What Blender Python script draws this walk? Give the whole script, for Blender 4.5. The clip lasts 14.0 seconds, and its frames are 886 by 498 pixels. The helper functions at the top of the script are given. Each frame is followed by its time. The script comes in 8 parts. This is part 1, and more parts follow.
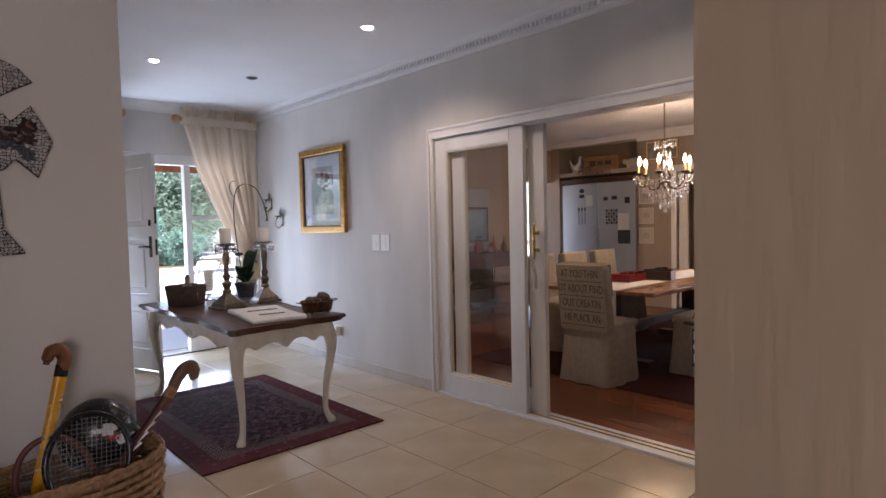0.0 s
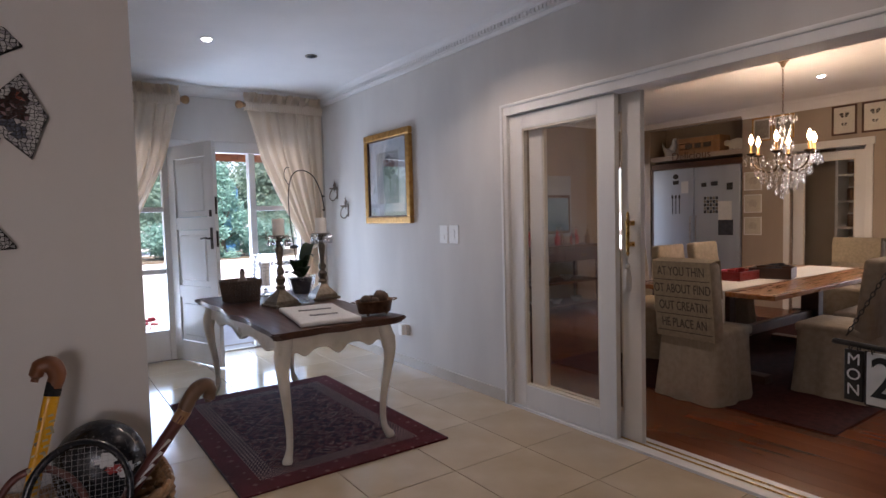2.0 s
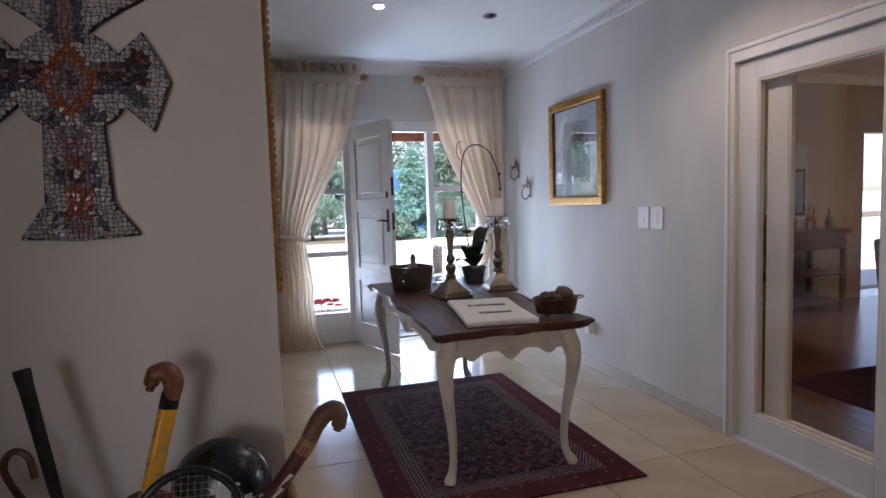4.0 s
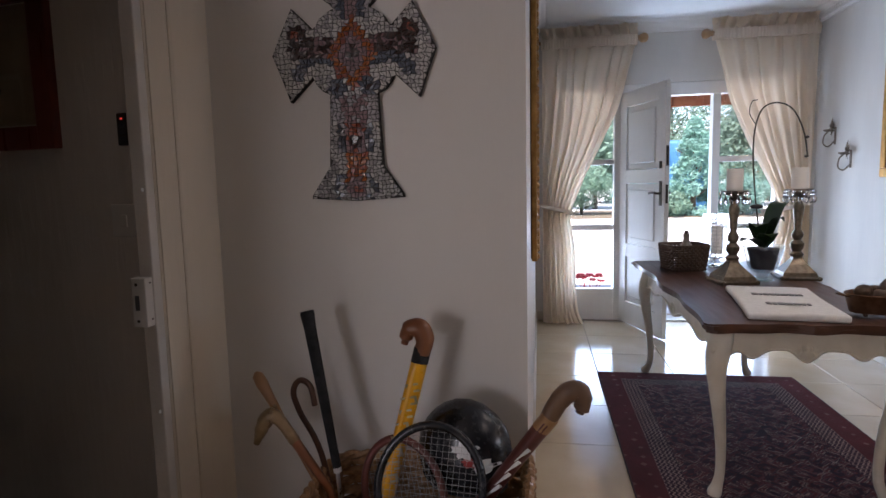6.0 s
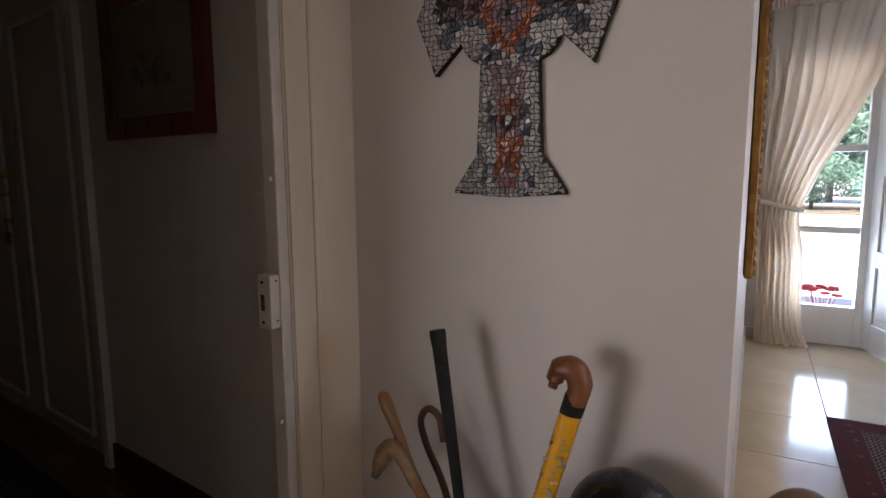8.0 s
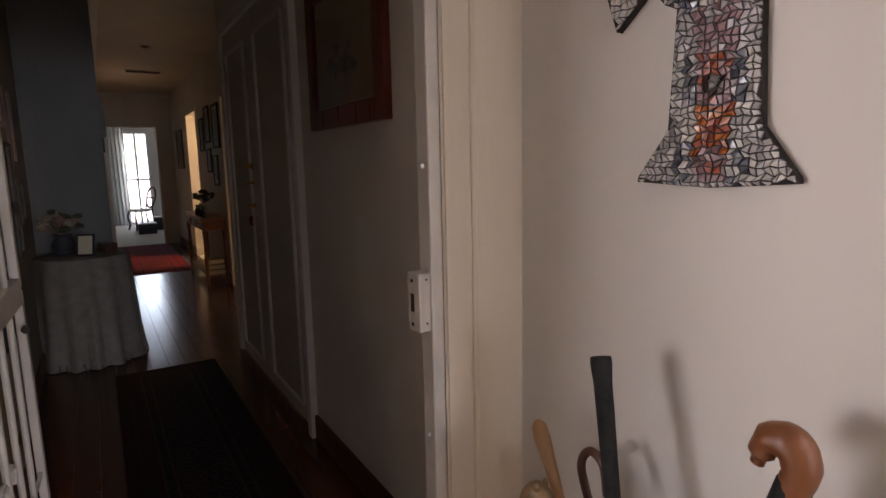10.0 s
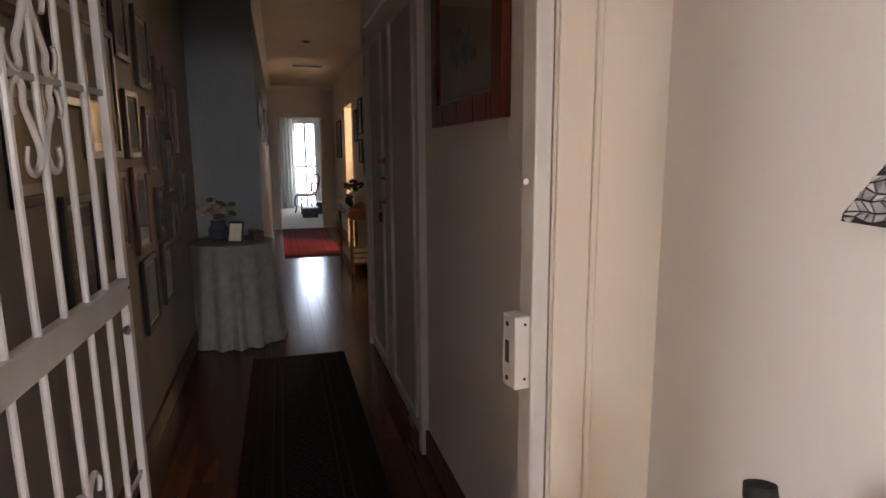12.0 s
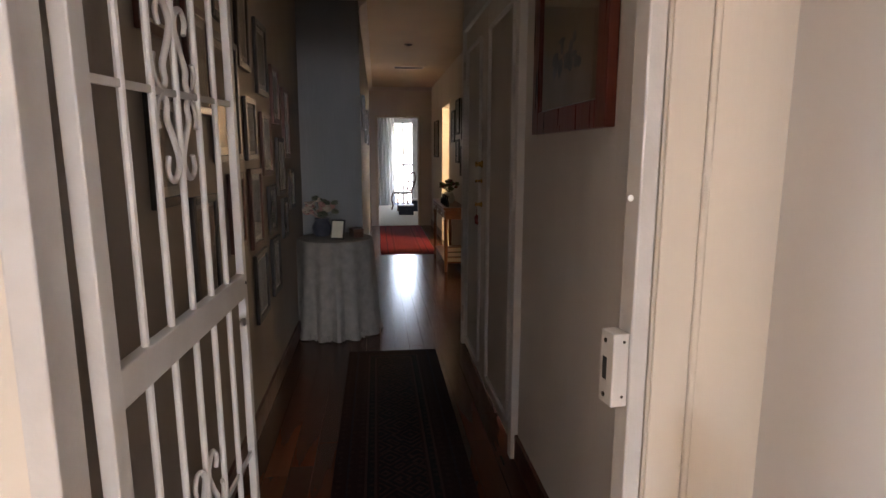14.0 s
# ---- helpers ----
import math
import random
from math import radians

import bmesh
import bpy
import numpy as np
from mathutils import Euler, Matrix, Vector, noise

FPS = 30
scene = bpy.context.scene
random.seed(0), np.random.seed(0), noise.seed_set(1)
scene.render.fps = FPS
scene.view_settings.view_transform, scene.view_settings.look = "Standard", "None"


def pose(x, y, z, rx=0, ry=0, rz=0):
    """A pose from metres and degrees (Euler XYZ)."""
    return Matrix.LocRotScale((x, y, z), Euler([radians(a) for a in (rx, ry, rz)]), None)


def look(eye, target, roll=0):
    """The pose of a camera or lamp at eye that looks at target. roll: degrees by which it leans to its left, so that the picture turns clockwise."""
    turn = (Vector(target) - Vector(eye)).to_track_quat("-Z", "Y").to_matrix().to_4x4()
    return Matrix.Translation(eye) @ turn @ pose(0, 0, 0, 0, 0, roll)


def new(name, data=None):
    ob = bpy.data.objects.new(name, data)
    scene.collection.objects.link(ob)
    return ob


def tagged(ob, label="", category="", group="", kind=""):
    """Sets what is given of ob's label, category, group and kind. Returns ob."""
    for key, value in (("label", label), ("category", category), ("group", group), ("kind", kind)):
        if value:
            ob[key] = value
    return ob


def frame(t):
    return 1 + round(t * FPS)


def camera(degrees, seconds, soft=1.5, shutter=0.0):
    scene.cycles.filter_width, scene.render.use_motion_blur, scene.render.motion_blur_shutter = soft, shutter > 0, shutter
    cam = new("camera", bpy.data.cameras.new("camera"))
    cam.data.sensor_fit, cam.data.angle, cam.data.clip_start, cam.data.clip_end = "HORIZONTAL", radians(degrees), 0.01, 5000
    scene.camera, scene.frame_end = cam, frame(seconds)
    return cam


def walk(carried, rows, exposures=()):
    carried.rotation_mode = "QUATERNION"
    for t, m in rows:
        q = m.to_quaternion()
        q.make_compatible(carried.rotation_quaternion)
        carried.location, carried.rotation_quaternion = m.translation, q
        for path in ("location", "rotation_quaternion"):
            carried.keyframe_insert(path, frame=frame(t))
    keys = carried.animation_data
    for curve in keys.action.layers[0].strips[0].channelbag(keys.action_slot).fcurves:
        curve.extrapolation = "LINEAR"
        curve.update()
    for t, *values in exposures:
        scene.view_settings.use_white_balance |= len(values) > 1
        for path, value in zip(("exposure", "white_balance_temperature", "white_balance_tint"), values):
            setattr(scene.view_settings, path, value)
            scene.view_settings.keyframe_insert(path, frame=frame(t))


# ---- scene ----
cam = camera(74.7, 14.0)
PATH = [
    (0, (0.550, 0.275, 1.372), (1.909, 1.740, 1.284), -1.3),
    (0.5, (0.621, 0.361, 1.372), (1.974, 1.830, 1.271), -1.3),
    (1, (0.731, 0.465, 1.367), (2.063, 1.953, 1.260), -1.3),
    (1.5, (0.860, 0.575, 1.370), (2.130, 2.117, 1.259), -1.5),
    (2, (0.948, 0.664, 1.363), (2.095, 2.298, 1.249), -1.5),
    (2.2, (0.989, 0.701, 1.356), (2.076, 2.375, 1.238), -1.6),
    (4.3, (1.280, 1.225, 1.358), (1.707, 3.171, 1.187), -1.7),
    (4.5, (1.295, 1.237, 1.355), (1.607, 3.204, 1.176), -1.6),
    (5, (1.310, 1.251, 1.349), (1.371, 3.240, 1.152), -1.5),
    (5.5, (1.303, 1.272, 1.341), (1.152, 3.255, 1.134), -1.4),
    (6, (1.307, 1.307, 1.328), (0.980, 3.267, 1.105), -1.3),
    (6.5, (1.309, 1.395, 1.318), (0.851, 3.327, 1.079), -1.2),
    (7, (1.313, 1.511, 1.332), (0.718, 3.404, 1.081), -0.8),
    (7.5, (1.308, 1.593, 1.339), (0.551, 3.427, 1.090), -0.8),
    (8, (1.294, 1.700, 1.347), (0.355, 3.447, 1.081), -0.4),
    (8.5, (1.296, 1.784, 1.334), (0.167, 3.416, 1.083), -0.4),
    (9, (1.337, 1.845, 1.328), (0.017, 3.324, 1.065), -0.8),
    (11.5, (1.104, 2.239, 1.372), (-0.627, 3.188, 1.049), -0.7),
    (12, (1.087, 2.266, 1.382), (-0.718, 3.064, 1.057), -0.4),
    (12.5, (1.089, 2.260, 1.395), (-0.763, 2.940, 1.069), -0.3),
    (13, (1.098, 2.245, 1.402), (-0.784, 2.837, 1.074), 0.2),
    (13.5, (1.102, 2.242, 1.410), (-0.796, 2.781, 1.080), 0.1),
    (14, (1.101, 2.243, 1.412), (-0.807, 2.744, 1.082), 0.1),
]
walk(cam, [(t, look(eye, target, roll)) for t, eye, target, roll in PATH],
     [(0, 1.48, 6450, 26), (2, 1.3, 6350, 25), (4.5, 1.2, 6200, 23), (5.5, 1.35, 6200, 23), (6.5, 1.65, 6300, 21), (7.5, 1.8, 6350, 21), (9, 2.3, 6600, 24), (11.5, 3.4, 6450, 21), (14, 3.8, 6450, 21)])

# ---- world, sun and lamps ----
world = bpy.data.worlds.new("sky")
scene.world = world
world.use_nodes = True
wn = world.node_tree.nodes
sky = wn.new("ShaderNodeTexSky")
sky.sky_type = "NISHITA"
sky.sun_disc = False
sky.sun_elevation = radians(62)
sky.sun_rotation = radians(200)
wn["Background"].inputs["Strength"].default_value = 0.15
world.node_tree.links.new(sky.outputs["Color"], wn["Background"].inputs["Color"])

# the corridor runs at a slight angle to the hall
CORR = Matrix.Translation((-0.4117, 0.0653, 0)) @ Matrix.Rotation(radians(-8.241), 4, "Z")


def lamp(name, kind, m, energy, colour=(1, 1, 1), **more):
    data = bpy.data.lights.new(name, kind)
    data.energy, data.color = energy, colour
    for key, value in more.items():
        if key == "size":
            data.shape, data.size = "RECTANGLE", value
        elif key == "size_y":
            data.size_y = value
        elif key == "angle":
            data.angle = value
        elif key == "radius":
            data.shadow_soft_size = value
        elif key == "spot":
            data.spot_size, data.spot_blend = value, 0.6
    ob = new(name, data)
    ob.matrix_world = m
    return ob


lamp("sun", "SUN", look((-3.2, -8, 18), (0, 0, 0)), 5.0, (1, 0.95, 0.87), angle=radians(0.5))
# sky light through the front door, an assumed south window, the far bedroom and the sunroom
lamp("door_daylight", "AREA", look((2.45, 7.25, 0.62), (2.45, 5.0, 1.5)), 25, (0.58, 0.79, 1.0), size=1.8, size_y=1.1)
# added for light from behind the camera, along the stick shadows
lamp("assumed_window_daylight", "AREA", look((-1.2, -2.9, 1.5), (-0.6, 3.0, 1.2)), 16, (1.0, 0.94, 0.89), size=1.5, size_y=1.3)
lamp("bedroom_daylight", "AREA", CORR @ look((-14.3, 3.1, 1.4), (-10, 2.8, 0.6)), 2.0, (0.80, 0.93, 1.0), size=0.6, size_y=1.9)
lamp("sunroom_daylight", "AREA", look((13.5, 1.6, 2.2), (11.8, 1.3, 0.0)), 75, (0.86, 0.95, 1.0), size=2.6, size_y=1.9)
lamp("side_room_light", "POINT", CORR @ pose(-7.3, 4.6, 1.9), 12, (1, 0.72, 0.42), radius=0.15)

# ---- materials ----


def nodes(name):
    m = bpy.data.materials.new(name)
    m.use_nodes = True
    t = m.node_tree
    return m, t.nodes, t.links, t.nodes["Principled BSDF"]


def surface(name, c1, c2, scale=8.0, rough=0.6, metal=0.0, bump=0.0, bscale=60.0, stretch=(1, 1, 1), detail=6.0, spread=0.12, piece=0.0, coat=0.0, blotch=0.0):
    """A two-scale procedural surface: broad mottling between two colours, fine relief and an uneven gloss."""
    m, n, l, p = nodes(name)
    tc = n.new("ShaderNodeTexCoord")
    mp = n.new("ShaderNodeMapping")
    mp.inputs["Scale"].default_value = stretch
    l.new(tc.outputs["Object"], mp.inputs["Vector"])
    big = n.new("ShaderNodeTexNoise")
    big.inputs["Scale"].default_value, big.inputs["Detail"].default_value = scale, detail
    l.new(mp.outputs[0], big.inputs["Vector"])
    ramp = n.new("ShaderNodeValToRGB")
    ramp.color_ramp.elements[0].position, ramp.color_ramp.elements[1].position = 0.32, 0.68
    ramp.color_ramp.elements[0].color, ramp.color_ramp.elements[1].color = (*c1, 1), (*c2, 1)
    l.new(big.outputs["Fac"], ramp.inputs["Fac"])
    colour = ramp.outputs["Color"]
    if blotch:
        b2 = n.new("ShaderNodeTexNoise")
        b2.inputs["Scale"].default_value, b2.inputs["Detail"].default_value = scale * 0.13, 3
        l.new(tc.outputs["Object"], b2.inputs["Vector"])
        r2 = n.new("ShaderNodeMapRange")
        r2.inputs["From Min"].default_value, r2.inputs["From Max"].default_value = 0.3, 0.7
        r2.inputs["To Min"].default_value, r2.inputs["To Max"].default_value = 1 - blotch, 1 + blotch
        l.new(b2.outputs["Fac"], r2.inputs["Value"])
        h2 = n.new("ShaderNodeHueSaturation")
        l.new(r2.outputs[0], h2.inputs["Value"])
        l.new(colour, h2.inputs["Color"])
        colour = h2.outputs["Color"]
    if piece:
        info = n.new("ShaderNodeObjectInfo")
        rng = n.new("ShaderNodeMapRange")
        rng.inputs["To Min"].default_value, rng.inputs["To Max"].default_value = 1 - piece, 1 + piece
        l.new(info.outputs["Random"], rng.inputs["Value"])
        hsv = n.new("ShaderNodeHueSaturation")
        l.new(rng.outputs[0], hsv.inputs["Value"])
        l.new(colour, hsv.inputs["Color"])
        colour = hsv.outputs["Color"]
    l.new(colour, p.inputs["Base Color"])
    fine = n.new("ShaderNodeTexNoise")
    fine.inputs["Scale"].default_value, fine.inputs["Detail"].default_value = bscale, 5
    l.new(mp.outputs[0], fine.inputs["Vector"])
    rr = n.new("ShaderNodeMapRange")
    rr.inputs["To Min"].default_value, rr.inputs["To Max"].default_value = max(0.02, rough - spread), min(1, rough + spread)
    l.new(fine.outputs["Fac"], rr.inputs["Value"])
    l.new(rr.outputs[0], p.inputs["Roughness"])
    p.inputs["Metallic"].default_value = metal
    p.inputs["Coat Weight"].default_value = coat
    if bump:
        bp = n.new("ShaderNodeBump")
        bp.inputs["Strength"].default_value, bp.inputs["Distance"].default_value = bump, 0.01
        l.new(fine.outputs["Fac"], bp.inputs["Height"])
        l.new(bp.outputs[0], p.inputs["Normal"])
    return m


def wood(name, c1, c2, axis=0, scale=9.0, rough=0.4, piece=0.0, coat=0.0, bump=0.12):
    st = [1.0, 1.0, 1.0]
    st[axis] = 0.09
    return surface(name, c1, c2, scale, rough, 0, bump, 42, st, 8, 0.1, piece, coat, 0.1)


def glass(name, tint=(1, 1, 1), rough=0.02, mix=0.05):
    """Thin pane: mostly clear, with mirror gloss by Fresnel."""
    m, n, l, p = nodes(name)
    tr, gl, mx, fr = n.new("ShaderNodeBsdfTransparent"), n.new("ShaderNodeBsdfGlossy"), n.new("ShaderNodeMixShader"), n.new("ShaderNodeLayerWeight")
    tr.inputs["Color"].default_value = (*tint, 1)
    gl.inputs["Roughness"].default_value = rough
    power, scaled, add = n.new("ShaderNodeMath"), n.new("ShaderNodeMath"), n.new("ShaderNodeMath")
    power.operation, power.inputs[1].default_value = "POWER", 4.0
    scaled.operation, scaled.inputs[1].default_value = "MULTIPLY", 0.6
    add.operation, add.inputs[1].default_value = "ADD", mix
    fr.inputs["Blend"].default_value = 0.5
    l.new(fr.outputs["Facing"], power.inputs[0])
    l.new(power.outputs[0], scaled.inputs[0])
    l.new(scaled.outputs[0], add.inputs[0])
    l.new(add.outputs[0], mx.inputs["Fac"])
    l.new(tr.outputs[0], mx.inputs[1])
    l.new(gl.outputs[0], mx.inputs[2])
    l.new(mx.outputs[0], n["Material Output"].inputs["Surface"])
    return m


def crystal(name, tint=(1, 1, 1), rough=0.03):
    m, n, l, p = nodes(name)
    p.inputs["Base Color"].default_value = (*tint, 1)
    p.inputs["Transmission Weight"].default_value = 1
    p.inputs["Roughness"].default_value = rough
    p.inputs["IOR"].default_value = 1.5
    return m


def glow(name, colour, strength):
    m, n, l, p = nodes(name)
    p.inputs["Base Color"].default_value = (0.8, 0.75, 0.65, 1)
    p.inputs["Emission Color"].default_value = (*colour, 1)
    p.inputs["Emission Strength"].default_value = strength
    return m


def plaster(name, c1, c2, rough=0.75, relief=0.14):
    """Painted, brushed plaster: fine vertical drags with scattered short scars."""
    m = surface(name, c1, c2, 3.0, rough, 0, 0, 90, (1, 1, 0.35), 7, 0.08, 0, 0, 0.035)
    n, l = m.node_tree.nodes, m.node_tree.links
    tc = n.new("ShaderNodeTexCoord")
    mp = n.new("ShaderNodeMapping")
    mp.inputs["Scale"].default_value = (26, 26, 3.2)
    l.new(tc.outputs["Object"], mp.inputs["Vector"])
    dr = n.new("ShaderNodeTexNoise")
    dr.inputs["Scale"].default_value, dr.inputs["Detail"].default_value = 1.6, 7
    l.new(mp.outputs[0], dr.inputs["Vector"])
    rp = n.new("ShaderNodeValToRGB")
    rp.color_ramp.elements[0].position, rp.color_ramp.elements[1].position = 0.45, 0.62
    l.new(dr.outputs["Fac"], rp.inputs["Fac"])
    bp = n.new("ShaderNodeBump")
    bp.inputs["Strength"].default_value, bp.inputs["Distance"].default_value = relief, 0.006
    l.new(rp.outputs["Color"], bp.inputs["Height"])
    l.new(bp.outputs[0], n["Principled BSDF"].inputs["Normal"])
    return m


def persian(name, x0, x1, y0, y1, field, border, light):
    """A worn wool rug: lattice of small medallions in the field, bands along the border, in the rug's own metres."""
    m, n, l, p = nodes(name)
    tc = n.new("ShaderNodeTexCoord")
    sep = n.new("ShaderNodeSeparateXYZ")
    l.new(tc.outputs["Object"], sep.inputs[0])

    def mth(op, a, b=None, c=None):
        q = n.new("ShaderNodeMath")
        q.operation = op
        for i, v in enumerate((a, b, c)):
            if v is None:
                continue
            if isinstance(v, (int, float)):
                q.inputs[i].default_value = v
            else:
                l.new(v, q.inputs[i])
        return q.outputs[0]

    hx, hy = (x1 - x0) / 2, (y1 - y0) / 2
    ax, ay = mth("ABSOLUTE", sep.outputs[0]), mth("ABSOLUTE", sep.outputs[1])
    edge = mth("MINIMUM", mth("SUBTRACT", hx, ax), mth("SUBTRACT", hy, ay))
    vor = n.new("ShaderNodeTexVoronoi")
    vor.feature, vor.distance = "F1", "MANHATTAN"
    vor.inputs["Scale"].default_value, vor.inputs["Randomness"].default_value = 8.5, 0.7
    l.new(tc.outputs["Object"], vor.inputs["Vector"])
    ring = mth("PINGPONG", mth("MULTIPLY", vor.outputs["Distance"], 3.1), 0.5)
    nz = n.new("ShaderNodeTexNoise")
    nz.inputs["Scale"].default_value, nz.inputs["Detail"].default_value = 55, 4
    l.new(tc.outputs["Object"], nz.inputs["Vector"])
    pick = mth("ADD", ring, mth("MULTIPLY", mth("SUBTRACT", nz.outputs["Fac"], 0.5), 0.5))
    r1 = n.new("ShaderNodeValToRGB")
    e = r1.color_ramp.elements
    e[0].position, e[0].color, e[1].position, e[1].color = 0.16, (*field, 1), 0.46, (*light, 1)
    k = e.new(0.3)
    k.color = (*border, 1)
    l.new(pick, r1.inputs["Fac"])
    # border bands
    r2 = n.new("ShaderNodeValToRGB")
    r2.color_ramp.interpolation = "CONSTANT"
    e = r2.color_ramp.elements
    e[0].position, e[0].color, e[1].position, e[1].color = 0.0, (*border, 1), 0.055, (0.012, 0.008, 0.012, 1)
    for pos, col in ((0.068, border), (0.135, light), (0.148, field), (0.178, light), (0.19, border)):
        k = e.new(pos)
        k.color = (*col, 1)
    l.new(edge, r2.inputs["Fac"])
    mot = n.new("ShaderNodeMix")
    mot.data_type, mot.blend_type = "RGBA", "MIX"
    spot = n.new("ShaderNodeTexVoronoi")
    spot.inputs["Scale"].default_value, spot.inputs["Randomness"].default_value = 21, 0.2
    l.new(tc.outputs["Object"], spot.inputs["Vector"])
    l.new(mth("MULTIPLY", mth("LESS_THAN", spot.outputs["Distance"], 0.26), 0.45), mot.inputs["Factor"])
    l.new(r2.outputs["Color"], mot.inputs[6])
    mot.inputs[7].default_value = (*light, 1)
    mix = n.new("ShaderNodeMix")
    mix.data_type = "RGBA"
    l.new(mth("GREATER_THAN", edge, 0.2), mix.inputs["Factor"])
    l.new(mot.outputs[2], mix.inputs[6])
    l.new(r1.outputs["Color"], mix.inputs[7])
    l.new(mix.outputs[2], p.inputs["Base Color"])
    p.inputs["Roughness"].default_value = 0.95
    p.inputs["Specular IOR Level"].default_value = 0.12
    bp = n.new("ShaderNodeBump")
    bp.inputs["Strength"].default_value, bp.inputs["Distance"].default_value = 0.5, 0.004
    pile = n.new("ShaderNodeTexNoise")
    pile.inputs["Scale"].default_value = 420
    l.new(tc.outputs["Object"], pile.inputs["Vector"])
    l.new(pile.outputs["Fac"], bp.inputs["Height"])
    l.new(bp.outputs[0], p.inputs["Normal"])
    return m


def worn_rug(name, hx, hy, border, dark, plum, light):
    """An old wool rug: plain maroon border with sparse motifs, a band of fine zigzags, a crowded small-figured field."""
    m, n, l, p = nodes(name)
    tc = n.new("ShaderNodeTexCoord")
    sep = n.new("ShaderNodeSeparateXYZ")
    l.new(tc.outputs["Object"], sep.inputs[0])

    def mth(op, *args):
        q = n.new("ShaderNodeMath")
        q.operation = op
        for i, v in enumerate(args):
            if isinstance(v, (int, float)):
                q.inputs[i].default_value = v
            else:
                l.new(v, q.inputs[i])
        return q.outputs[0]

    def mix(fac, a, b):
        q = n.new("ShaderNodeMix")
        q.data_type = "RGBA"
        l.new(fac, q.inputs["Factor"])
        for k, v in ((6, a), (7, b)):
            if isinstance(v, tuple):
                q.inputs[k].default_value = (*v, 1)
            else:
                l.new(v, q.inputs[k])
        return q.outputs[2]

    def cells(scale, randomness, metric):
        v = n.new("ShaderNodeTexVoronoi")
        v.distance = metric
        v.inputs["Scale"].default_value, v.inputs["Randomness"].default_value = scale, randomness
        l.new(tc.outputs["Object"], v.inputs["Vector"])
        return v

    dx, dy = mth("SUBTRACT", hx, mth("ABSOLUTE", sep.outputs[0])), mth("SUBTRACT", hy, mth("ABSOLUTE", sep.outputs[1]))
    edge, side = mth("MINIMUM", dx, dy), mth("LESS_THAN", dx, dy)
    along = mth("ADD", mth("MULTIPLY", side, sep.outputs[1]), mth("MULTIPLY", mth("SUBTRACT", 1.0, side), sep.outputs[0]))
    # field
    small, big = cells(34, 0.85, "CHEBYCHEV"), cells(7, 0.35, "MANHATTAN")
    tone = n.new("ShaderNodeSeparateColor")
    l.new(small.outputs["Color"], tone.inputs[0])
    ring = mth("PINGPONG", mth("MULTIPLY", big.outputs["Distance"], 2.2), 0.5)
    pick = mth("ADD", mth("MULTIPLY", tone.outputs[0], 0.62), mth("MULTIPLY", ring, 0.72))
    ramp = n.new("ShaderNodeValToRGB")
    ramp.color_ramp.interpolation = "CONSTANT"
    e = ramp.color_ramp.elements
    e[0].color, e[1].position, e[1].color = (*dark, 1), 0.34, (*border, 1)
    for pos, col in ((0.45, plum), (0.53, dark), (0.61, light), (0.655, border), (0.78, plum), (0.84, light), (0.88, dark)):
        e.new(pos).color = (*col, 1)
    l.new(pick, ramp.inputs["Fac"])
    # zigzag band
    zig = mth("MULTIPLY", mth("PINGPONG", along, 0.016), 0.9)
    stripe = mth("GREATER_THAN", mth("FRACT", mth("DIVIDE", mth("ADD", edge, zig), 0.021)), 0.7)
    band = mix(stripe, dark, light)
    # border with small motifs
    spots = cells(11, 0.3, "MANHATTAN")
    wide = mix(mth("MULTIPLY", mth("LESS_THAN", spots.outputs["Distance"], 0.2), 0.3), border, light)
    inner = mix(mth("GREATER_THAN", edge, 0.235), band, ramp.outputs["Color"])
    whole = mix(mth("GREATER_THAN", edge, 0.135), wide, inner)
    wear = n.new("ShaderNodeTexNoise")
    wear.inputs["Scale"].default_value, wear.inputs["Detail"].default_value = 6, 8
    l.new(tc.outputs["Object"], wear.inputs["Vector"])
    worn = n.new("ShaderNodeHueSaturation")
    l.new(mth("ADD", mth("MULTIPLY", wear.outputs["Fac"], 1.1), 0.45), worn.inputs["Value"])
    l.new(whole, worn.inputs["Color"])
    l.new(worn.outputs["Color"], p.inputs["Base Color"])
    p.inputs["Roughness"].default_value = 0.95
    p.inputs["Specular IOR Level"].default_value = 0.12
    pile, bp = n.new("ShaderNodeTexNoise"), n.new("ShaderNodeBump")
    pile.inputs["Scale"].default_value = 420
    bp.inputs["Strength"].default_value, bp.inputs["Distance"].default_value = 0.5, 0.004
    l.new(tc.outputs["Object"], pile.inputs["Vector"])
    l.new(pile.outputs["Fac"], bp.inputs["Height"])
    l.new(bp.outputs[0], p.inputs["Normal"])
    return m


WALL = plaster("brushed_wall_plaster", (0.565, 0.54, 0.51), (0.635, 0.61, 0.575), 0.75, 0.05)
SMOOTH = plaster("smooth_wall_paint", (0.60, 0.57, 0.535), (0.64, 0.61, 0.575), 0.6, 0.035)
# cream by nature, tinted warmer to imitate warm light on the gate nib
CREAM = plaster("cream_wall_paint", (0.62, 0.55, 0.455), (0.67, 0.60, 0.505), 0.7, 0.06)
HALLGREY = plaster("corridor_wall_paint", (0.68, 0.645, 0.605), (0.74, 0.705, 0.66), 0.7, 0.12)
# taupe of its own, darkened further to offset hall light through the gate
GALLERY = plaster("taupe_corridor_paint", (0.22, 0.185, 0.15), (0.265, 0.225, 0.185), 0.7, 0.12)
# corridor paint taken down to dark grey to stand for shade beyond the gate
DIMGREY = plaster("dimmed_grey_corridor_paint", (0.165, 0.168, 0.165), (0.205, 0.208, 0.205), 0.7, 0.12)
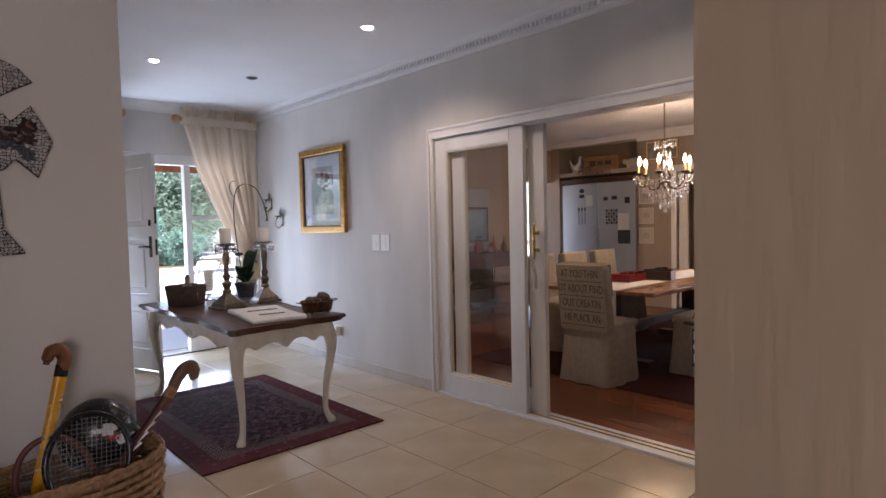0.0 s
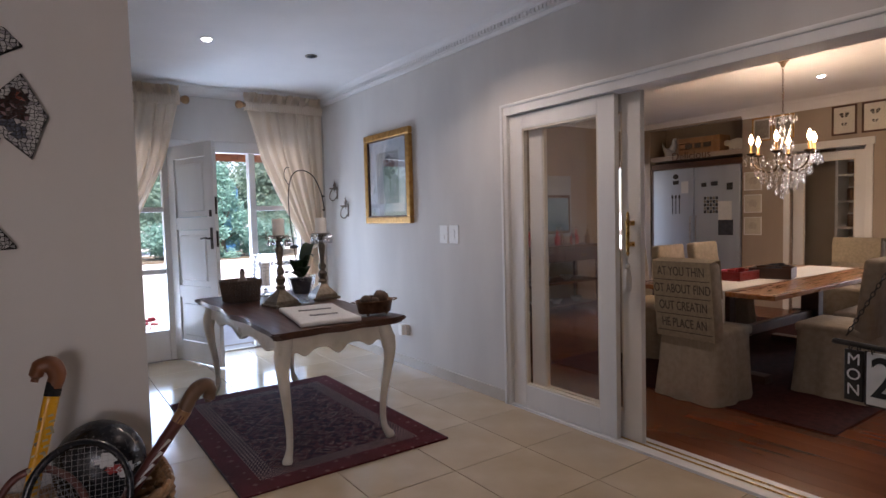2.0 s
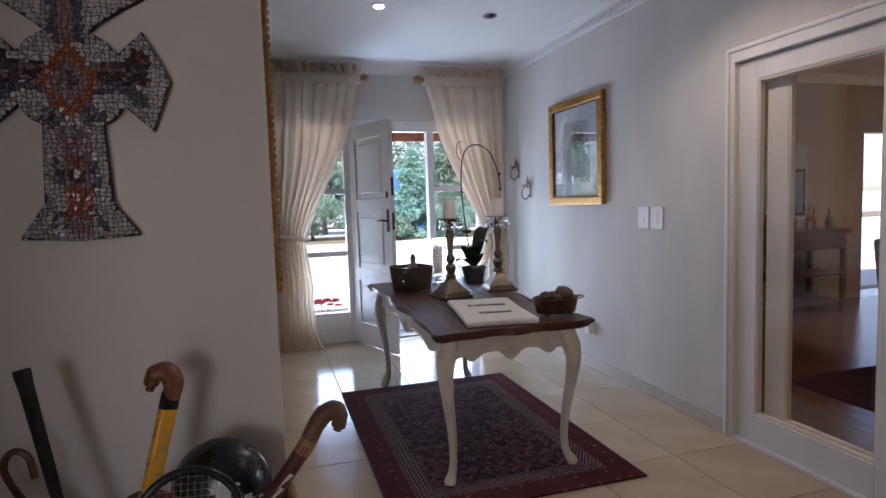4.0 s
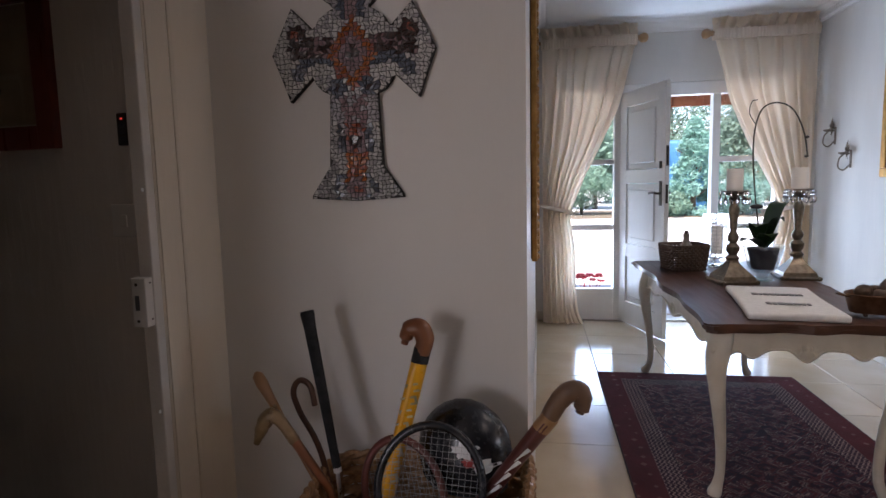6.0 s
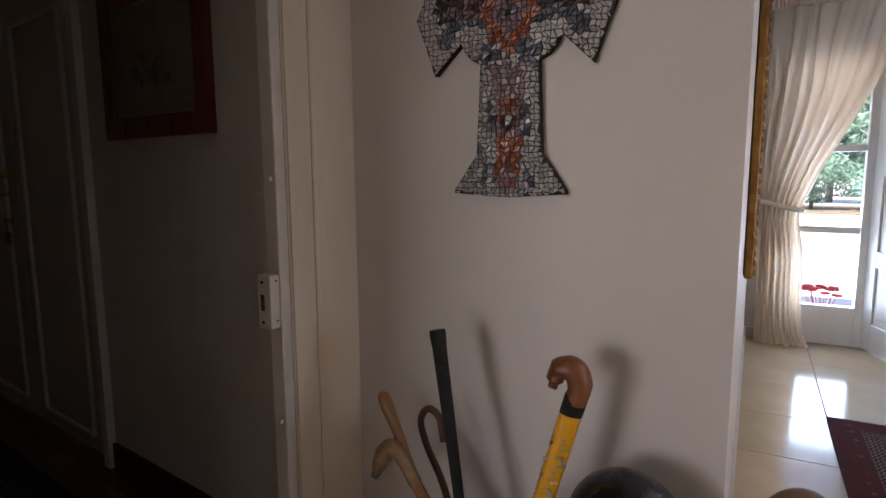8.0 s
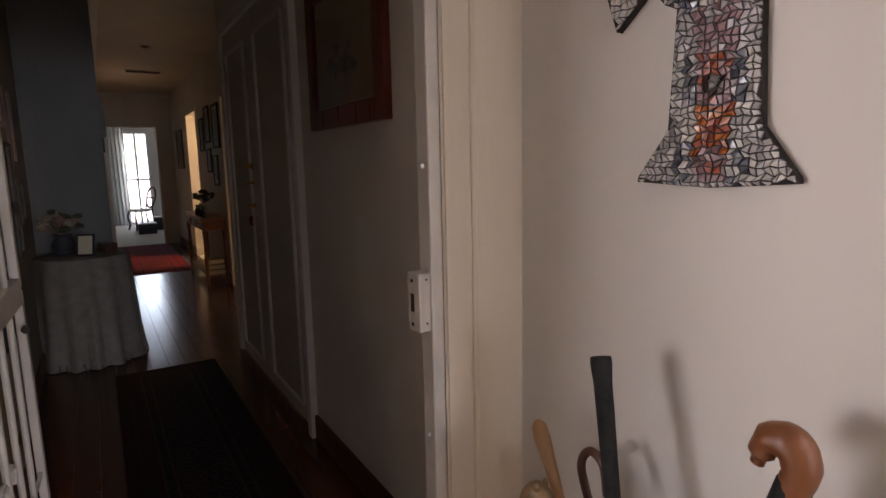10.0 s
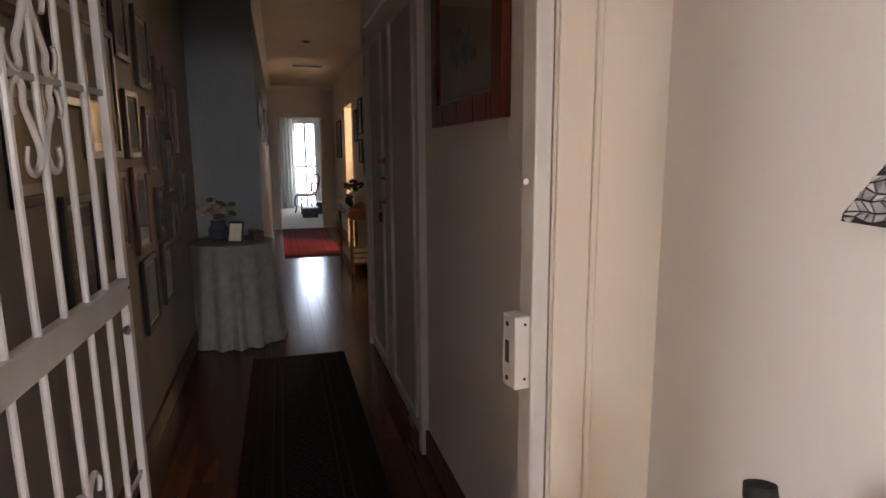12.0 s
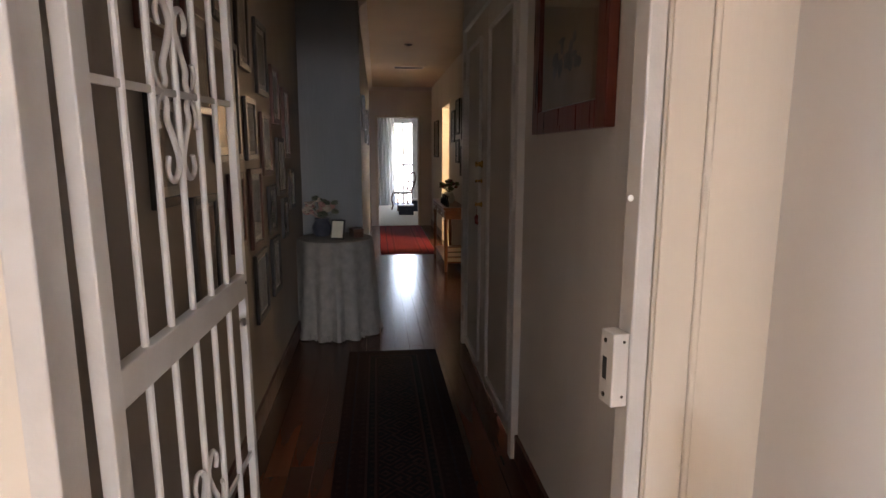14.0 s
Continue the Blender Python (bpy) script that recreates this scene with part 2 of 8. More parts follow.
TAUPE = plaster("taupe_dining_paint", (0.34, 0.27, 0.21), (0.38, 0.31, 0.24), 0.7, 0.15)
CEILING = surface("ceiling_paint", (0.74, 0.73, 0.72), (0.79, 0.78, 0.77), 2.0, 0.85, 0, 0.05, 120)
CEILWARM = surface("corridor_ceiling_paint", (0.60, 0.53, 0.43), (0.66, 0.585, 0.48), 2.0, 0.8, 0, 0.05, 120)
WHITE = surface("white_gloss_paint", (0.70, 0.69, 0.67), (0.76, 0.75, 0.73), 5.0, 0.38, 0, 0.05, 70, (1, 1, 0.2), 6, 0.1, 0, 0, 0.03)
IVORY = surface("ivory_enamel_paint", (0.66, 0.60, 0.50), (0.71, 0.65, 0.55), 5.0, 0.4, 0, 0.05, 70, (1, 1, 0.2))
TILE = surface("cream_floor_tile", (0.47, 0.375, 0.255), (0.54, 0.44, 0.315), 3.5, 0.13, 0, 0.02, 30, (1, 1, 1), 8, 0.06, 0.05, 0, 0.06)
GROUT = surface("sand_grout", (0.30, 0.24, 0.18), (0.38, 0.31, 0.23), 40, 0.9, 0, 0.2, 200)
SKIRT = surface("stone_skirting_tile", (0.46, 0.42, 0.36), (0.53, 0.48, 0.42), 6, 0.35, 0, 0.03, 60)
PLANK = wood("red_hardwood_plank", (0.14, 0.038, 0.012), (0.18, 0.052, 0.017), 1, 8, 0.22, 0.18, 0.0, 0.02)
HPLANK = wood("dark_hardwood_plank", (0.055, 0.017, 0.008), (0.095, 0.031, 0.014), 0, 8, 0.2, 0.3, 0.0, 0.02)
# tan of the pantry; also darkens the near cream wall for its shade
TAN = plaster("tan_and_shaded_wall_paint", (0.36, 0.29, 0.215), (0.41, 0.335, 0.25), 0.7, 0.16)


# ---- mesh helpers ----


def part(name, bm, mat, parent=None, label="", smooth=False):
    me = bpy.data.meshes.new(name)
    bmesh.ops.recalc_face_normals(bm, faces=bm.faces)
    if smooth:
        for f in bm.faces:
            f.smooth = True
    bm.to_mesh(me)
    bm.free()
    if smooth:
        me.set_sharp_from_angle(angle=radians(40))
    me.materials.append(mat)
    ob = new(name, me)
    if parent:
        ob.parent = parent
    if label:
        ob["label"] = label
    return ob


def thing(name, x, y, z, label, category, group="", rz=0.0, kind=""):
    ob = new(name)
    ob.empty_display_size = 0.1
    ob.matrix_world = pose(x, y, z, 0, 0, rz)
    return tagged(ob, label, category, group, kind)


def box(bm, x0, x1, y0, y1, z0, z1, bevel=0.0, seg=2, m=None):
    r = bmesh.ops.create_cube(bm, size=1)
    vs = r["verts"]
    mm = Matrix.Translation(((x0 + x1) / 2, (y0 + y1) / 2, (z0 + z1) / 2)) @ Matrix.Diagonal((abs(x1 - x0), abs(y1 - y0), abs(z1 - z0), 1))
    bmesh.ops.transform(bm, matrix=(m @ mm) if m else mm, verts=vs)
    if bevel:
        es = list({e for v in vs for e in v.link_edges})
        bmesh.ops.bevel(bm, geom=es, offset=bevel, segments=seg, affect="EDGES", profile=0.5)
    return bm


def boxes(*dims, bevel=0.0):
    bm = bmesh.new()
    for d in dims:
        box(bm, *d, bevel=bevel)
    return bm


def lathe(bm, prof, seg=20, cx=0.0, cy=0.0, m=None, sx=1.0, sy=1.0):
    """A turned body from rows of radius and height."""
    rings = []
    for r, z in prof:
        ring = []
        for i in range(seg):
            a = 2 * math.pi * i / seg
            v = Vector((cx + max(r, 0.0004) * sx * math.cos(a), cy + max(r, 0.0004) * sy * math.sin(a), z))
            ring.append(bm.verts.new(m @ v if m else v))
        rings.append(ring)
    for a, b in zip(rings, rings[1:]):
        for i in range(seg):
            bm.faces.new((a[i], a[(i + 1) % seg], b[(i + 1) % seg], b[i]))
    for ring in (rings[0], rings[-1]):
        bm.faces.new(ring)
    return bm


def smoothpath(pts, n=6):
    """Catmull-Rom through the points."""
    ps = [Vector(p) for p in pts]
    ext = [2 * ps[0] - ps[1]] + ps + [2 * ps[-1] - ps[-2]]
    out = []
    for i in range(1, len(ext) - 2):
        p0, p1, p2, p3 = ext[i - 1:i + 3]
        for k in range(n):
            t = k / n
            out.append(0.5 * (2 * p1 + (p2 - p0) * t + (2 * p0 - 5 * p1 + 4 * p2 - p3) * t * t + (3 * p1 - p0 - 3 * p2 + p3) * t ** 3))
    out.append(ps[-1])
    return out


def tube(bm, pts, rad, seg=8, closed=False, flat=1.0):
    """A round bar along the points; rad is one radius or one for each point."""
    ps = [Vector(p) for p in pts]
    n = len(ps)
    rads = [rad] * n if isinstance(rad, (int, float)) else [rad[min(len(rad) - 1, int(i * (len(rad) - 1) / max(1, n - 1) + 0.5))] if len(rad) != n else rad[i] for i in range(n)]
    rings, side = [], None
    for i, p in enumerate(ps):
        a = ps[(i - 1) % n] if closed or i else p
        b = ps[(i + 1) % n] if closed or i < n - 1 else p
        d = (b - a).normalized()
        if side is None:
            side = d.orthogonal().normalized()
        side = (side - d * side.dot(d))
        side = side.normalized() if side.length > 1e-6 else d.orthogonal().normalized()
        up = d.cross(side)
        rings.append([bm.verts.new(p + (side * math.cos(2 * math.pi * k / seg) + up * flat * math.sin(2 * math.pi * k / seg)) * rads[i]) for k in range(seg)])
    for i in range(n if closed else n - 1):
        a, b = rings[i], rings[(i + 1) % n]
        for k in range(seg):
            bm.faces.new((a[k], a[(k + 1) % seg], b[(k + 1) % seg], b[k]))
    if not closed:
        bm.faces.new(rings[0])
        bm.faces.new(rings[-1])
    return bm


def slab(bm, outline, z0, z1, m=None, bevel=0.0):
    """An upright prism over an outline in x and y."""
    lo = [bm.verts.new((x, y, z0)) for x, y in outline]
    hi = [bm.verts.new((x, y, z1)) for x, y in outline]
    n = len(outline)
    faces = [bm.faces.new(lo), bm.faces.new(hi)]
    for i in range(n):
        faces.append(bm.faces.new((lo[i], lo[(i + 1) % n], hi[(i + 1) % n], hi[i])))
    if bevel:
        es = [e for e in faces[0].edges] + [e for e in faces[1].edges]
        bmesh.ops.bevel(bm, geom=es, offset=bevel, segments=2, affect="EDGES")
    if m:
        bmesh.ops.transform(bm, matrix=m, verts=bm.verts)
    return bm


def ball(bm, x, y, z, rx, ry=None, rz=None, sub=2, m=None):
    r = bmesh.ops.create_icosphere(bm, subdivisions=sub, radius=1)
    mm = Matrix.Translation((x, y, z)) @ Matrix.Diagonal((rx, ry or rx, rz or rx, 1))
    bmesh.ops.transform(bm, matrix=(m @ mm) if m else mm, verts=r["verts"])
    return bm


def structure(name, bm, mat, label="", category=""):
    return tagged(part(name, bm, mat), label, category, "", "structure")


def turned(*obs):
    """Lay things drawn along the axes into the line of the corridor."""
    for ob in obs:
        ob.matrix_world = CORR @ ob.matrix_world


def letters(name, text, size, m, mat, parent, align="CENTER", depth=0.001):
    cu = bpy.data.curves.new(name, "FONT")
    cu.body, cu.size, cu.align_x, cu.align_y, cu.extrude = text, size, align, "CENTER", depth
    tmp = bpy.data.objects.new(name, cu)
    scene.collection.objects.link(tmp)
    me = bpy.data.meshes.new_from_object(tmp.evaluated_get(bpy.context.evaluated_depsgraph_get()))
    bpy.data.objects.remove(tmp)
    me.transform(m)
    me.materials.append(mat)
    ob = new(name, me)
    if parent:
        ob.parent = parent
    return ob

# ---- setting: walls, floors, ceilings ----
H = 2.72      # hall ceiling
CH = 2.60     # corridor ceiling
WX = 3.69     # hall face of the wall to the dining room
FY = 6.89     # inner face of the front wall
CY = 3.08     # hall face of the wall that carries the cross
NX = 0.165    # hall face of the gate wall

structure("subfloor", boxes((-16.2, 16.2, -4.0, 7.3, -0.3, -0.012)), GROUT, "sand coloured screed and tile grout", "floor")
# wall to the dining room, with the wide glazed opening
structure("wall_east", boxes((WX, WX + 0.16, 3.78, 7.11, 0, H), (WX, WX + 0.16, 0.41, 3.78, 2.115, H), (WX, WX + 0.16, -3.2, 0.41, 0, H)), WALL, "off-white brushed plaster wall with dragged texture", "wall")
# front wall with door and sidelights
structure("wall_north", boxes((1.11, 1.50, FY, FY + 0.22, 0, H), (1.50, 3.45, FY, FY + 0.22, 2.185, H), (3.45, WX, FY, FY + 0.22, 0, H)), WALL, "off-white plaster wall round the front door", "wall")
# block between hall and corridor: cross wall and the hall's west wall
structure("wall_cross", boxes((NX - 0.15, 1.27, CY, CY + 0.2, 0, H)), SMOOTH, "smooth off-white wall behind the mosaic cross", "wall")
structure("wall_west", boxes((1.09, 1.27, CY + 0.2, 7.11, 0, H)), SMOOTH, "off-white side wall of the entrance hall", "wall")
# gate wall: a nib on either side of the barred gate, and its head
structure("wall_gate", slab(boxes((0.02, NX, 1.60, 1.845, 0, H), (0.125, NX, 1.845, 2.90, 2.16, H)), [(0.125, 2.90), (NX, 2.90), (0.262, CY), (0.125, CY)], 0, H), CREAM, "cream painted wall nib beside the barred gate", "wall")
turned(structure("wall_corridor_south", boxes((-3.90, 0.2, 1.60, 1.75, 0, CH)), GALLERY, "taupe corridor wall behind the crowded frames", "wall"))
turned(structure("wall_corridor_jog", boxes((-10.2, -3.90, 2.095, 2.245, 0, CH), (-3.90, -3.75, 1.75, 2.245, 0, CH)), DIMGREY, "grey corridor wall with a step, shade painted into it", "wall"))
turned(structure("wall_corridor_north", boxes((-1.27, 0.108, 3.0, 3.15, 0, CH), (-2.99, -1.27, 3.0, 3.15, 2.3, CH), (-3.08, -2.99, 3.0, 3.42, 0, CH), (-7.2, -5.4, 3.42, 3.57, 0, CH), (-5.4, -4.5, 3.42, 3.57, 2.09, CH), (-4.5, -3.08, 3.42, 3.57, 0, CH), (-8.1, -7.2, 3.42, 3.57, 2.09, CH), (-10.2, -8.1, 3.42, 3.57, 0, CH)), HALLGREY, "dim grey-white corridor wall with two doorways", "wall"))
turned(structure("wall_corridor_end", boxes((-10.17, -10.02, 2.25, 2.40, 0, CH), (-10.17, -10.02, 3.16, 3.42, 0, CH), (-10.17, -10.02, 2.40, 3.16, 2.04, CH)), HALLGREY, "far end wall of the corridor", "wall"))
# this end stands in shade, so its cream is painted darker as tan
structure("wall_near", boxes((1.13, 1.36, -3.2, 0.53, 0, H)), TAN, "cream textured wall end beside the passage, shade put into its colour", "wall")
# window opening is assumed, to let daylight in behind the camera
structure("wall_south", boxes((-4.2, -1.95, -3.35, -3.2, 0, H), (-0.45, 1.13, -3.35, -3.2, 0, H), (-1.95, -0.45, -3.35, -3.2, 0, 0.85), (-1.95, -0.45, -3.35, -3.2, 2.15, H), (1.36, WX + 0.16, -3.35, -3.2, 0, H)), SMOOTH, "unseen plain rear wall with an assumed window opening", "wall")
structure("wall_rear_west", boxes((-4.35, -4.2, -3.35, 1.60, 0, H)), SMOOTH, "plain side wall of the rear room", "wall")
structure("ceiling", boxes((NX - 0.15, WX, 1.60, 6.89, H, H + 0.1), (-4.35, WX, -3.35, 1.60, H, H + 0.1), (-4.35, NX - 0.15, 1.60, 2.6, H, H + 0.1)), CEILING, "white painted hall ceiling", "ceiling")
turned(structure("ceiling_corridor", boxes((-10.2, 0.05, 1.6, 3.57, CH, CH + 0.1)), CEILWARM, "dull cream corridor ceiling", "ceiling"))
# unseen slab, added so the sun cannot reach the rooms from above
structure("roof", boxes((-16.0, 16.0, -3.6, 7.4, 2.95, 3.1)), SKIRT, "unseen flat roof slab that keeps the sun out", "roof")
structure("floor_rear", boxes((-4.2, 1.13, -3.2, 1.6, -0.011, -0.005)), TILE, "cream tiled floor of the rear room", "floor")


def dentil_cornice(name, x, y0, y1):
    """Cove with a row of dentil blocks along the wall to the dining room."""
    t = thing(name, x, y0, H - 0.1, "white plaster cornice with a row of small dentils", "cornice", kind="structure")
    n = y1 - y0
    bm = bmesh.new()
    box(bm, -0.018, 0, 0, n, 0, 0.03, 0.004)
    box(bm, -0.03, 0, 0, n, 0.03, 0.062, 0.0)
    prof = [(0, 0.062), (-0.055, 0.062), (-0.06, 0.072), (-0.09, 0.085), (-0.1, 0.1), (0, 0.1)]
    a = [bm.verts.new((px, 0, pz)) for px, pz in prof]
    b = [bm.verts.new((px, n, pz)) for px, pz in prof]
    for i in range(len(prof)):
        bm.faces.new((a[i], a[(i + 1) % len(prof)], b[(i + 1) % len(prof)], b[i]))
    bm.faces.new(a)
    bm.faces.new(b)
    part("cove", bm, CEILING, t)
    me = None
    k, step = 0, 0.036
    while k * step < n - 0.02:
        if me is None:
            d = part("dentil", boxes((-0.052, -0.03, 0, 0.022, 0.034, 0.06)), CEILING, t)
            me = d.data
        else:
            d = new("dentil", me)
            d.parent = t
        d.location = (0, k * step + 0.006, 0)
        k += 1


dentil_cornice("cornice_east", WX, 0.6, FY)


def cove(name, pts, down=0.1, out=0.1, z=H):
    """A plain cove cornice along a run of points; the room lies to its left."""
    bm = bmesh.new()
    for (xa, ya), (xb, yb) in zip(pts, pts[1:]):
        d = Vector((xb - xa, yb - ya, 0)).normalized()
        nrm = Vector((-d.y, d.x, 0))
        prof = [(0, 0), (0.012, 0), (0.016, 0.018), (0.03, 0.04), (0.06, 0.07), (0.085, 0.08), (0.1, 0.1), (0, 0.1)]
        rows = []
        for q in ((xa, ya), (xb, yb)):
            rows.append([bm.verts.new((q[0] + nrm.x * o / 0.1 * out, q[1] + nrm.y * o / 0.1 * out, z - down + h / 0.1 * down)) for o, h in prof])
        for i in range(len(prof)):
            bm.faces.new((rows[0][i], rows[0][(i + 1) % len(prof)], rows[1][(i + 1) % len(prof)], rows[1][i]))
    return structure(name, bm, CEILING, "white plaster cove cornice under the ceiling", "cornice")


cove("cornice_north", [(WX, FY), (1.27, FY)])
cove("cornice_west", [(1.27, FY), (1.27, CY), (NX, CY)])

# skirting of the hall
structure("baseboard", boxes((WX - 0.014, WX, 3.80, FY, 0.002, 0.085), (3.46, WX - 0.014, FY - 0.014, FY, 0.002, 0.085), (1.284, 1.5, FY - 0.014, FY, 0.002, 0.085), (1.27, 1.284, CY, FY, 0.002, 0.085), (NX, 1.27, CY - 0.014, CY, 0.002, 0.085)), SKIRT, "beige tile skirting along the hall walls", "baseboard")

# ---- glazed sliding doors to the dining room ----
PANE = glass("door_pane_glass")
BRASS = surface("aged_brass", (0.45, 0.27, 0.08), (0.62, 0.40, 0.14), 30, 0.28, 1.0, 0.03, 80)


def casing():
    t = thing("door_frame_east", WX, 2.095, 0, "white painted moulded frame round wide glazed opening", "door frame", kind="structure")
    bm = bmesh.new()
    for s in (-1, 1):
        ya, yb = s * 1.685, s * 1.64
        box(bm, -0.022, 0.16, min(ya, yb), max(ya, yb), 0, 2.07, 0.004)
        box(bm, -0.034, -0.018, s * 1.685 - 0.012, s * 1.685 + 0.012, 0, 2.11, 0.004)
    part("jamb", bm, WHITE, t)
    bm = bmesh.new()
    box(bm, -0.024, 0.16, -1.685, 1.685, 2.045, 2.105, 0.004)
    box(bm, -0.034, -0.016, -1.70, 1.70, 2.098, 2.122, 0.008)
    part("head", bm, WHITE, t)
    part("threshold", boxes((-0.02, 0.17, -1.64, 1.64, -0.005, 0.016), bevel=0.003), WHITE, t, "worn white door track")
    part("track", boxes((0.048, 0.054, -1.63, 1.63, 0.017, 0.024), (0.10, 0.106, -1.63, 1.63, 0.017, 0.024)), BRASS, t)


def handle(parent, y, z, tassel):
    bm = bmesh.new()
    for dz in (-0.06, 0.06):
        tube(bm, [(0, y, z + dz), (-0.045, y, z + dz)], 0.009, 8)
        box(bm, -0.006, 0.0, y - 0.016, y + 0.016, z + dz - 0.014, z + dz + 0.014, 0.003)
    lathe(bm, [(0.001, -0.13), (0.006, -0.12), (0.011, -0.108), (0.006, -0.098), (0.009, -0.085), (0.013, -0.06), (0.009, -0.04), (0.011, 0), (0.009, 0.04), (0.013, 0.06), (0.009, 0.085), (0.006, 0.098), (0.011, 0.108), (0.006, 0.12), (0.001, 0.13)], 12, 0, 0, Matrix.Translation((-0.045, y, z)))
    h = part("handle", bm, BRASS, parent, "polished brass bar handle", True)
    if tassel:
        bm = bmesh.new()
        tube(bm, [(-0.045, y, z - 0.10), (-0.05, y, z - 0.17)], 0.003, 6)
        lathe(bm, [(0.002, -0.165), (0.014, -0.175), (0.017, -0.19), (0.011, -0.20), (0.016, -0.205)], 12, 0, 0, Matrix.Translation((-0.05, y, z)))
        for i in range(26):
            a = 2 * math.pi * i / 26
            tube(bm, [(-0.05 + 0.011 * math.cos(a), y + 0.011 * math.sin(a), z - 0.2), (-0.05 + 0.021 * math.cos(a), y + 0.021 * math.sin(a), z - 0.25), (-0.05 + 0.019 * math.cos(a), y + 0.019 * math.sin(a), z - 0.315 - 0.006 * (i % 3))], 0.0035, 5)
        part("tassel", bm, SMOOTH, h, "cream cotton tassel")


def sliding_leaf(name, x, y0, y1, hy=None, tassel=False, lab="white framed sliding glass door leaf"):
    t = thing(name, x, y0, 0.018, lab, "door", "glazed doors to the dining room", kind="structure")
    w, h, st = y1 - y0, 2.02, 0.125
    for a in ((0, st), (w - st, w)):
        part("stile", boxes((0, 0.04, a[0], a[1], 0, h), bevel=0.004), WHITE, t)
    part("bottom_rail", boxes((0, 0.04, st, w - st, 0, 0.155), bevel=0.003), WHITE, t)
    part("top_rail", boxes((0, 0.04, st, w - st, h - 0.1, h), bevel=0.003), WHITE, t)
    bm = bmesh.new()
    for a in ((st, st + 0.012, 0.155, h - 0.1), (w - st - 0.012, w - st, 0.155, h - 0.1)):
        box(bm, 0.006, 0.034, a[0], a[1], a[2], a[3])
    for a in ((0.155, 0.167), (h - 0.112, h - 0.1)):
        box(bm, 0.006, 0.034, st + 0.012, w - st - 0.012, a[0], a[1])
    part("glazing_bead", bm, IVORY, t)
    pn = part("pane", boxes((0.018, 0.022, st + 0.012, w - st - 0.012, 0.167, h - 0.112)), PANE, t, "clear glass pane")
    pn.visible_shadow = False
    if hy is not None:
        handle(t, hy - y0, 1.215, tassel)


casing()
sliding_leaf("door_fixed", WX + 0.005, 2.838, 3.735)
sliding_leaf("door_fixed", WX + 0.005, 0.455, 1.322)
sliding_leaf("door_sliding", WX + 0.06, 2.705, 3.60, 2.76, True, "white sliding glass door leaf pushed open, brass handle and tassel")
sliding_leaf("door_sliding", WX + 0.06, 0.625, 1.503, 1.447, True, "white sliding glass door leaf pushed open, brass handle and tassel")

# ---- front door and sidelights ----


def front_door_frame():
    t = thing("window_front", 2.45, FY, 0, "white painted front door frame with paned sidelights", "window", kind="structure")
    y0, y1 = 0.03, 0.13
    bm = bmesh.new()
    box(bm, -0.95, 1.0, y0, y1, 2.075, 2.185, 0.006)
    part("head", bm, WHITE, t)
    for x in (-0.95, -0.455, 0.395, 0.935):
        part("post", boxes((x, x + 0.065, y0, y1, 0, 2.075), bevel=0.005), WHITE, t)
    for xa, xb in ((-0.885, -0.455), (0.46, 0.935)):
        part("base_panel", boxes((xa, xb, y0 + 0.01, y1 - 0.01, 0, 0.30), bevel=0.004), WHITE, t)
        for z in (0.86, 1.47):
            part("glazing_bar", boxes((xa, xb, y0 + 0.02, y1 - 0.02, z, z + 0.05), bevel=0.005), WHITE, t)
        for za, zb in ((0.30, 0.86), (0.91, 1.47), (1.52, 2.075)):
            pn = part("pane", boxes((xa, xb, y0 + 0.045, y0 + 0.05, za, zb)), PANE, t, "clear window pane")
            pn.visible_shadow = False
    part("sill", boxes((-0.39, 0.395, y0 - 0.01, 0.22, -0.004, 0.012)), SKIRT, t, "stone door sill")


def front_door():
    """Panelled leaf swung into the hall."""
    t = thing("door_front", 2.065, FY + 0.03, 0.012, "white panelled wooden front door standing open", "door", rz=-70.5, kind="structure")
    w, h = 0.755, 2.09
    part("leaf", boxes((0, 0.115, -0.02, 0.02, 0, h), (w - 0.115, w, -0.02, 0.02, 0, h), (0.115, w - 0.115, -0.02, 0.02, 0, 0.2), (0.115, w - 0.115, -0.02, 0.02, h - 0.13, h), (0.115, w - 0.115, -0.02, 0.02, 0.62, 0.74), (0.115, w - 0.115, -0.02, 0.02, 1.28, 1.40), bevel=0.003), WHITE, t)
    for za, zb in ((0.2, 0.62), (0.74, 1.28), (1.40, h - 0.13)):
        bm = bmesh.new()
        box(bm, 0.118, w - 0.118, -0.006, 0.006, za + 0.003, zb - 0.003)
        box(bm, 0.165, w - 0.165, -0.015, 0.015, za + 0.05, zb - 0.05, 0.012, 1)
        part("panel", bm, WHITE, t)
    bm = bmesh.new()
    for s in (-1, 1):
        box(bm, w - 0.075, w - 0.035, s * 0.02, s * 0.026, 1.10, 1.30, 0.003)
        tube(bm, smoothpath([(w - 0.055, s * 0.02, 1.2), (w - 0.055, s * 0.06, 1.2), (w - 0.09, s * 0.065, 1.205), (w - 0.17, s * 0.06, 1.198)], 4), 0.009, 8)
        box(bm, w - 0.072, w - 0.04, s * 0.02, s * 0.03, 1.40, 1.46, 0.004)
    part("door_handle", bm, IRON, t, "dark bronze lever handle and lock plate")
    part("edge_bolt", boxes((w - 0.001, w + 0.003, -0.011, 0.011, 1.42, 1.58), (w - 0.001, w + 0.003, -0.011, 0.011, 1.12, 1.27)), IRON, t)


IRON = surface("dark_bronze", (0.035, 0.028, 0.022), (0.07, 0.055, 0.04), 30, 0.35, 0.9, 0.05, 90)
front_door_frame()
front_door()

